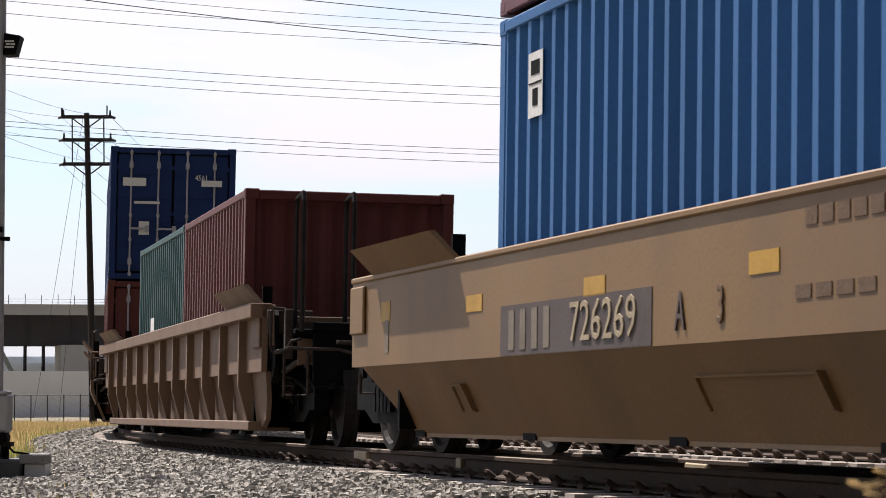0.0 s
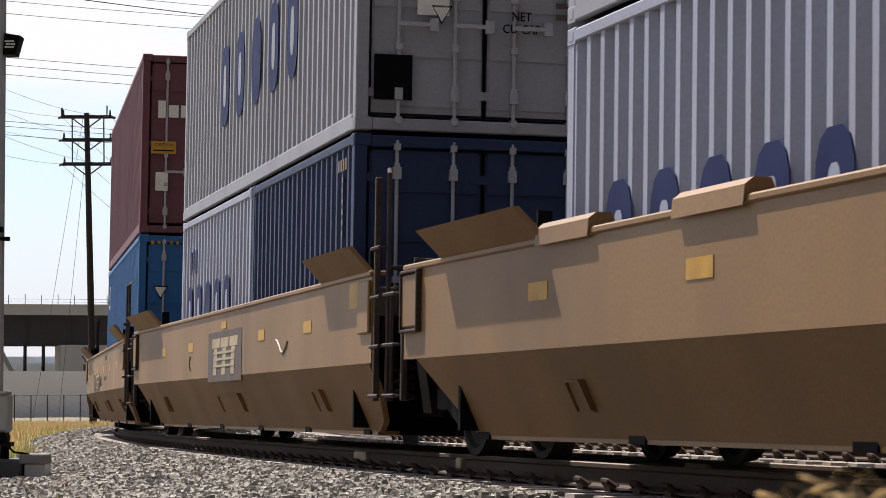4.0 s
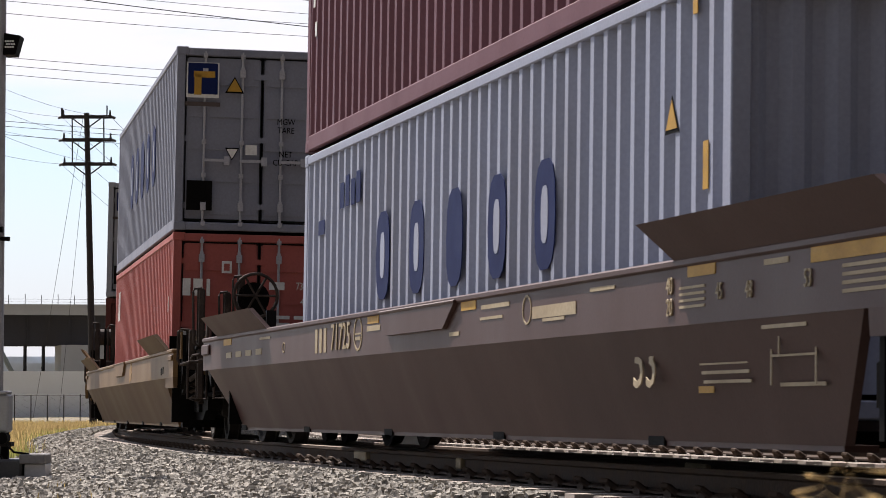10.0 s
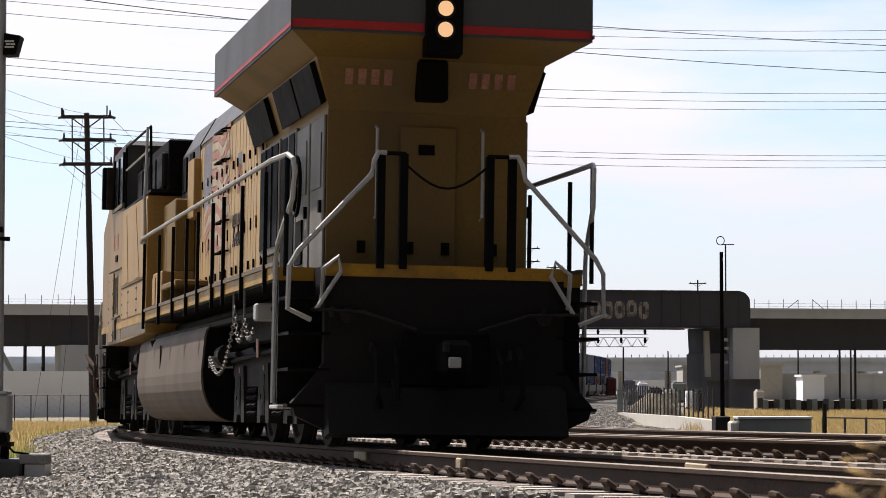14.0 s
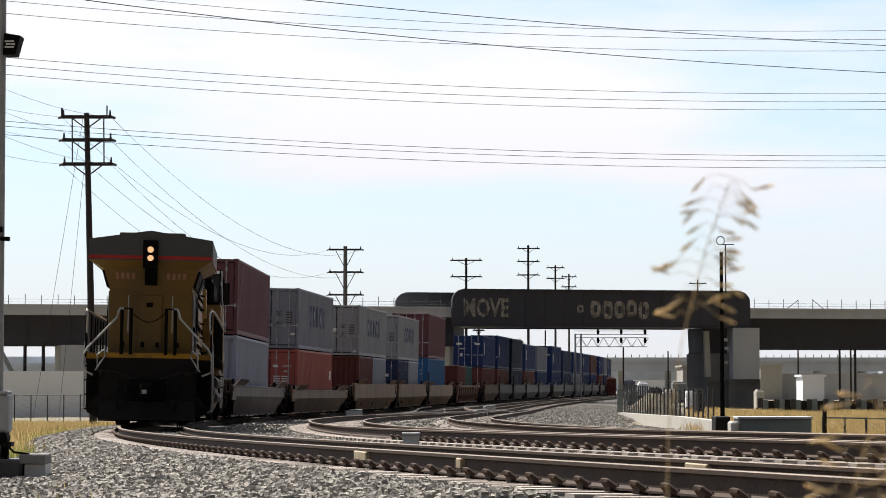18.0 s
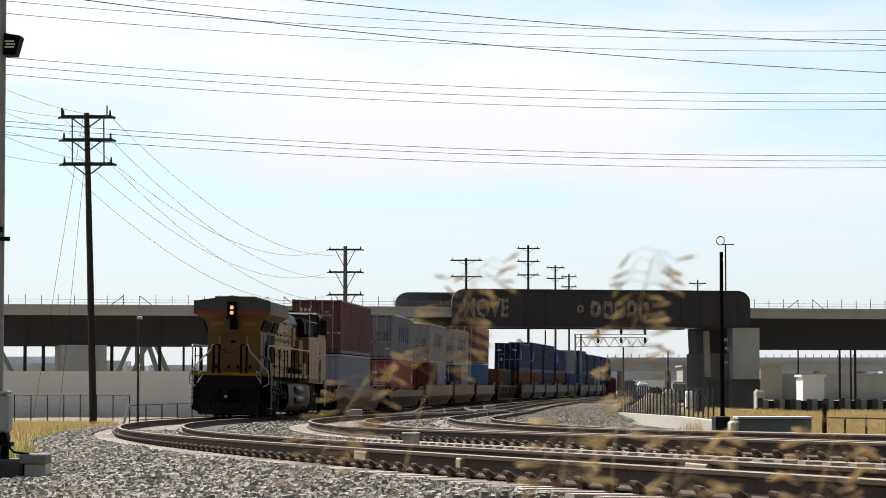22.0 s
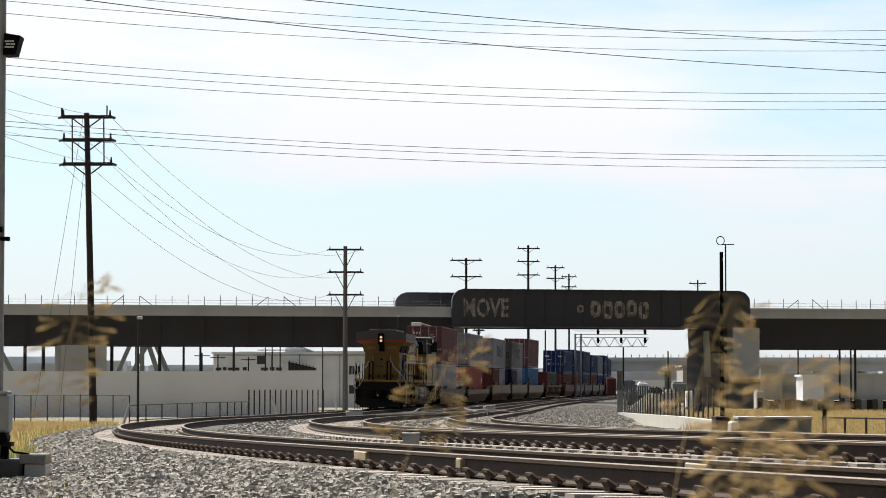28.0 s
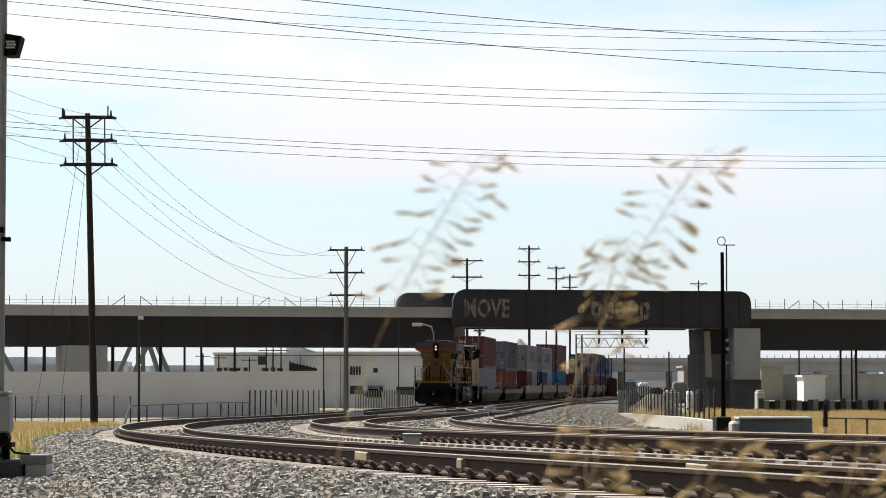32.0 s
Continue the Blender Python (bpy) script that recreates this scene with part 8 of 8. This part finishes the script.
# ---- grass ----
def tuft_field(name, label, spots, material, h0, h1, seed, blades=13):
    rng = np.random.default_rng(seed)
    v, f = [], []
    for x, y in spots:
        z = ground_z(x, y) - 0.03
        for b in range(blades):
            a, h = rng.uniform(0, 6.28), rng.uniform(h0, h1)
            lean = rng.uniform(0.05, 0.5) * h
            bx, by = x + rng.normal(0, 0.16), y + rng.normal(0, 0.16)
            dx, dy = math.cos(a) * lean, math.sin(a) * lean
            wx, wy = 0.006 * math.cos(a + 1.57), 0.006 * math.sin(a + 1.57)
            k = len(v)
            v += [(bx - wx, by - wy, z), (bx + wx, by + wy, z), (bx + dx * 0.4 + wx, by + dy * 0.4 + wy, z + h * 0.6), (bx + dx * 0.4 - wx, by + dy * 0.4 - wy, z + h * 0.6), (bx + dx, by + dy, z + h)]
            f += [(k, k + 1, k + 2, k + 3), (k + 3, k + 2, k + 4)]
    return tagged(part(name, (v, [], f), material), label, "grass", kind="stuff")


gr = random.Random(21)
left_spots, green_spots, right_spots = [], [], []
while len(left_spots) < 6500:
    y = gr.uniform(44, 150)
    x = gr.uniform(-0.175, -0.12) * y
    s, l, z = line_near(x, y)
    if l > 3.0 and noise.noise(Vector((x * 0.3, y * 0.12, 5))) > -0.35:
        left_spots.append((x, y))
for i in range(4200):
    y = gr.uniform(42, 100)
    x = gr.uniform(-0.175, -0.11) * y
    if line_near(x, y)[1] > 2.9:
        green_spots.append((x, y))
while len(right_spots) < 7000:
    y = gr.uniform(70, 230)
    x = gr.uniform(0.09, 0.175) * y
    s, l, z = line_near(x, y)
    if l < -13.5 and noise.noise(Vector((x * 0.25, y * 0.1, 9))) > -0.25:
        right_spots.append((x, y))
tuft_field("dry_grass", "dry golden grass beside the bend", left_spots, DRYGRASS, 0.12, 0.5, 1)
tuft_field("green_grass", "low green and yellow weeds beside the bend", green_spots, GREENGRASS, 0.10, 0.34, 2, 18)
tuft_field("dry_grass", "dry golden grass beyond the tracks", right_spots, DRYGRASS, 0.12, 0.45, 3)
apron_spots = [on_line(gr.uniform(-8.5, 3.0), gr.uniform(3.4, 7.0)) for i in range(46)]
tuft_field("straw_tufts", "small dry straw tufts in the gravel", [(q.x, q.y) for q in apron_spots], DRYGRASS, 0.05, 0.16, 4, 9)



# ---- wild oats close to the tripod, swaying in gusts ----
def oat_stalk(length, seed, heads=16, size=1.0):
    """One dry stalk with hanging spikelets; root at the origin, panicle round (0, 0, length)."""
    rg = random.Random(seed)
    ob = thing("grass_stalk", "dry straw-coloured wild oat stalk with hanging seed heads", "grass stalk", "wild oats near the camera")
    bend = lambda h: (0.10 * max(0, (h - length * 0.75)) * 4 * size * (h / length) ** 2, 0.0, h)
    top = length + 0.10 * size
    part("stem", tube([bend(top * i / 12) for i in range(13)], 0.0010, 5, 0.0005), STRAW, ob)
    for i in range(heads):
        h = length - 0.15 * size + 0.27 * size * i / heads
        x, y, z = bend(h)
        a = rg.uniform(-0.6, 0.6) + (0 if i % 3 else math.pi)
        r = rg.uniform(0.02, 0.055) * size
        p = (x + math.cos(a) * r, y + math.sin(a) * r * 0.7, z - rg.uniform(-0.012, 0.02) * size)
        q = (x + math.cos(a) * r * 0.5, y + math.sin(a) * r * 0.35, z + 0.012 * size)
        twig = part("twig", tube([(x, y, z), q, p], 0.0004, 4), STRAW, ob)
        d = Vector((math.cos(a) * 0.6, math.sin(a) * 0.5, -rg.uniform(-0.35, 0.5))).normalized()
        e = Vector(p)
        ln = rg.uniform(0.030, 0.044) * size
        bm = bmesh.new()
        add_tube(bm, [e, e + d * ln * 0.35, e + d * ln * 0.7], 0.0008, 6, 0.0033 * size)
        add_tube(bm, [e + d * ln * 0.7, e + d * ln], 0.0033 * size, 6, 0.0004)
        part("spikelet", bm, STRAW, twig)
    return ob


def sway(root, length, px, py):
    """Pose of a stalk whose panicle points at the given mark of the sight-line sheet."""
    eye, r = Vector(EYE), Vector(root)
    px -= 0.1 * OAT * length * 4828.4 / r.y
    ray = Vector(((px - 784) / 4828.4, 1.0, (682.5 - py) / 4828.4)).normalized()
    b = ray.dot(r - eye)
    gap = (r - eye).length_squared - b * b
    reach = math.sqrt(max(0.0, length * length - gap))
    d = (eye + ray * (b + reach) - r).normalized()
    x = Vector((1, 0, 0)) - d * d.x
    x.normalize()
    m = Matrix((x, d.cross(x), d)).transposed().to_4x4()
    m.translation = r
    return m


OAT = 0.62  # size of the seed heads
OATS = [
    ((-0.236, 2.48), 1.12, 1, [(0, 900, 1170), (19.0, 800, 1170), (19.5, 420, 960), (20, 150, 640), (20.5, 165, 655), (21, 150, 660), (21.5, 560, 1110), (22, 640, 730), (22.5, 500, 640), (23, 190, 520), (23.4, 600, 1090),
                             (24, 300, 960), (24.5, 460, 940), (25, 850, 370), (25.5, 380, 450), (26.2, 700, 600), (27, 300, 860), (27.5, 420, 1110), (28, 150, 620), (28.5, 430, 400), (29, 290, 470), (29.5, 280, 480), (30, 670, 470), (30.5, 420, 400), (31, 450, 410), (31.5, 440, 410), (32, 800, 360)]),
    ((-0.062, 2.54), 1.15, 2, [(0, 1200, 1180), (19.2, 900, 1170), (20, 500, 770), (20.5, 520, 960), (21, 480, 700), (21.5, 800, 1110), (22, 840, 550), (22.5, 700, 700), (23, 560, 640), (23.5, 1000, 1090), (24, 1340, 770), (24.5, 900, 920),
                             (25, 1330, 370), (25.5, 870, 350), (26.3, 1100, 700), (27.5, 1000, 1090), (28, 800, 690), (28.5, 950, 390), (29, 1400, 330), (29.5, 770, 600), (30, 1020, 620), (30.5, 900, 400), (31, 770, 400), (31.5, 850, 420), (32, 1200, 340)]),
    ((0.186, 2.23), 0.80, 3, [(0, 1530, 945), (0.5, 1420, 770), (1, 1480, 1090), (2, 1520, 1005), (3, 1430, 895), (3.5, 1480, 975), (4.5, 1250, 965), (5.5, 1200, 1090), (6, 1270, 750), (6.5, 1300, 1110), (7, 1540, 985), (7.5, 1000, 905), (8, 1480, 955), (8.5, 1080, 885), (9, 900, 905),
                            (9.5, 1200, 1110), (10.3, 1300, 1120), (11, 1120, 945), (11.5, 1450, 965), (12, 1510, 935), (13, 1200, 1130), (14, 1530, 925), (15.5, 1420, 960), (17, 1450, 905), (18, 1400, 1090), (19, 1530, 890), (20, 1400, 1120), (21, 1200, 1110), (22, 1000, 870), (23, 1330, 770), (24, 1400, 760), (25, 1080, 900), (26, 1300, 940), (27.5, 1350, 920), (28, 1320, 690), (29, 1500, 600), (30, 1400, 750), (31, 1000, 860), (32, 1050, 880)]),
    ((0.26, 2.67), 1.06, 4, [(0, 1650, 1130), (16.8, 1600, 1130), (17.5, 1420, 430), (18, 1270, 420), (18.6, 1560, 960), (21.4, 1500, 1090), (22, 1150, 545), (22.5, 1300, 500), (23, 1390, 410), (24, 1460, 690), (25, 1560, 880), (27.3, 1500, 960), (28, 1280, 610), (28.5, 1550, 600), (29, 1545, 430), (29.5, 1420, 330), (30, 1120, 575), (31, 980, 540), (32, 1090, 530)]),
    ((0.384, 2.36), 0.79, 5, [(0, 1590, 940), (2.5, 1600, 920), (5.5, 1580, 1090), (7, 1530, 950), (9, 1540, 920), (11, 1420, 990), (12, 1530, 910), (14, 1560, 900), (17, 1530, 910), (19, 1540, 760), (21, 1520, 860), (23, 1400, 890), (24, 1490, 700), (25, 1550, 900), (28, 1380, 740), (30, 1500, 640), (31, 1440, 730), (32, 1500, 880)]),
    ((0.285, 2.05), 0.77, 6, [(0, 1560, 1090), (3, 1480, 1005), (6, 1400, 935), (7.5, 1150, 1120), (8, 1480, 1005), (8.5, 1000, 1000), (9, 990, 945), (10, 1150, 1180), (11, 1230, 955), (12.5, 1500, 1090), (17, 1500, 1070), (22, 1200, 920), (23, 1400, 920), (24, 1300, 880), (25, 1120, 930), (28, 1300, 900), (30, 1250, 880), (31, 1180, 890), (32, 1250, 930)]),
]
STALKS = []
for (ox, oy), ln, sd, rows in OATS:
    root = (ox, oy, ground_z(ox, oy) - 0.01)
    STALKS.append((oat_stalk(ln, sd, 34 if sd > 2 else 30, OAT), root, ln, rows))

# insulated joints on the rails
for k, l, px, py, w in ((0, 0.753, 780, 26.3, 0.55), (0, -0.753, 1265, 21.0, 0.5), (0, 0.753, 985, 22.5, 0.16)):
    s = (py - 26.5) / math.cos(0.22)
    p = track_point(k, s, l, 0)
    h = heading(s)
    jb = thing("rail_joint", "pale tan insulated rail joint bar", "rail joint", "rail joints")
    part("joint_bar", box(-0.055, 0.055, -w / 2, w / 2, -0.12, -0.03, 0.01), CREAM, jb)
    jb.matrix_basis = Matrix.Translation(p) @ Matrix.Rotation(-h, 4, "Z")



# ---- movement ----
def motions():
    times = [round(0.5 * i, 2) for i in range(65)]
    for ob, u, reach, local in RIDES:
        walk(ob, [(t, vehicle_pose(travelled(t) + u, reach) @ local) for t in times])
    for ob, root, length, rows in STALKS:
        walk(ob, [(t, sway(root, length, px, py)) for t, px, py in rows])


motions()
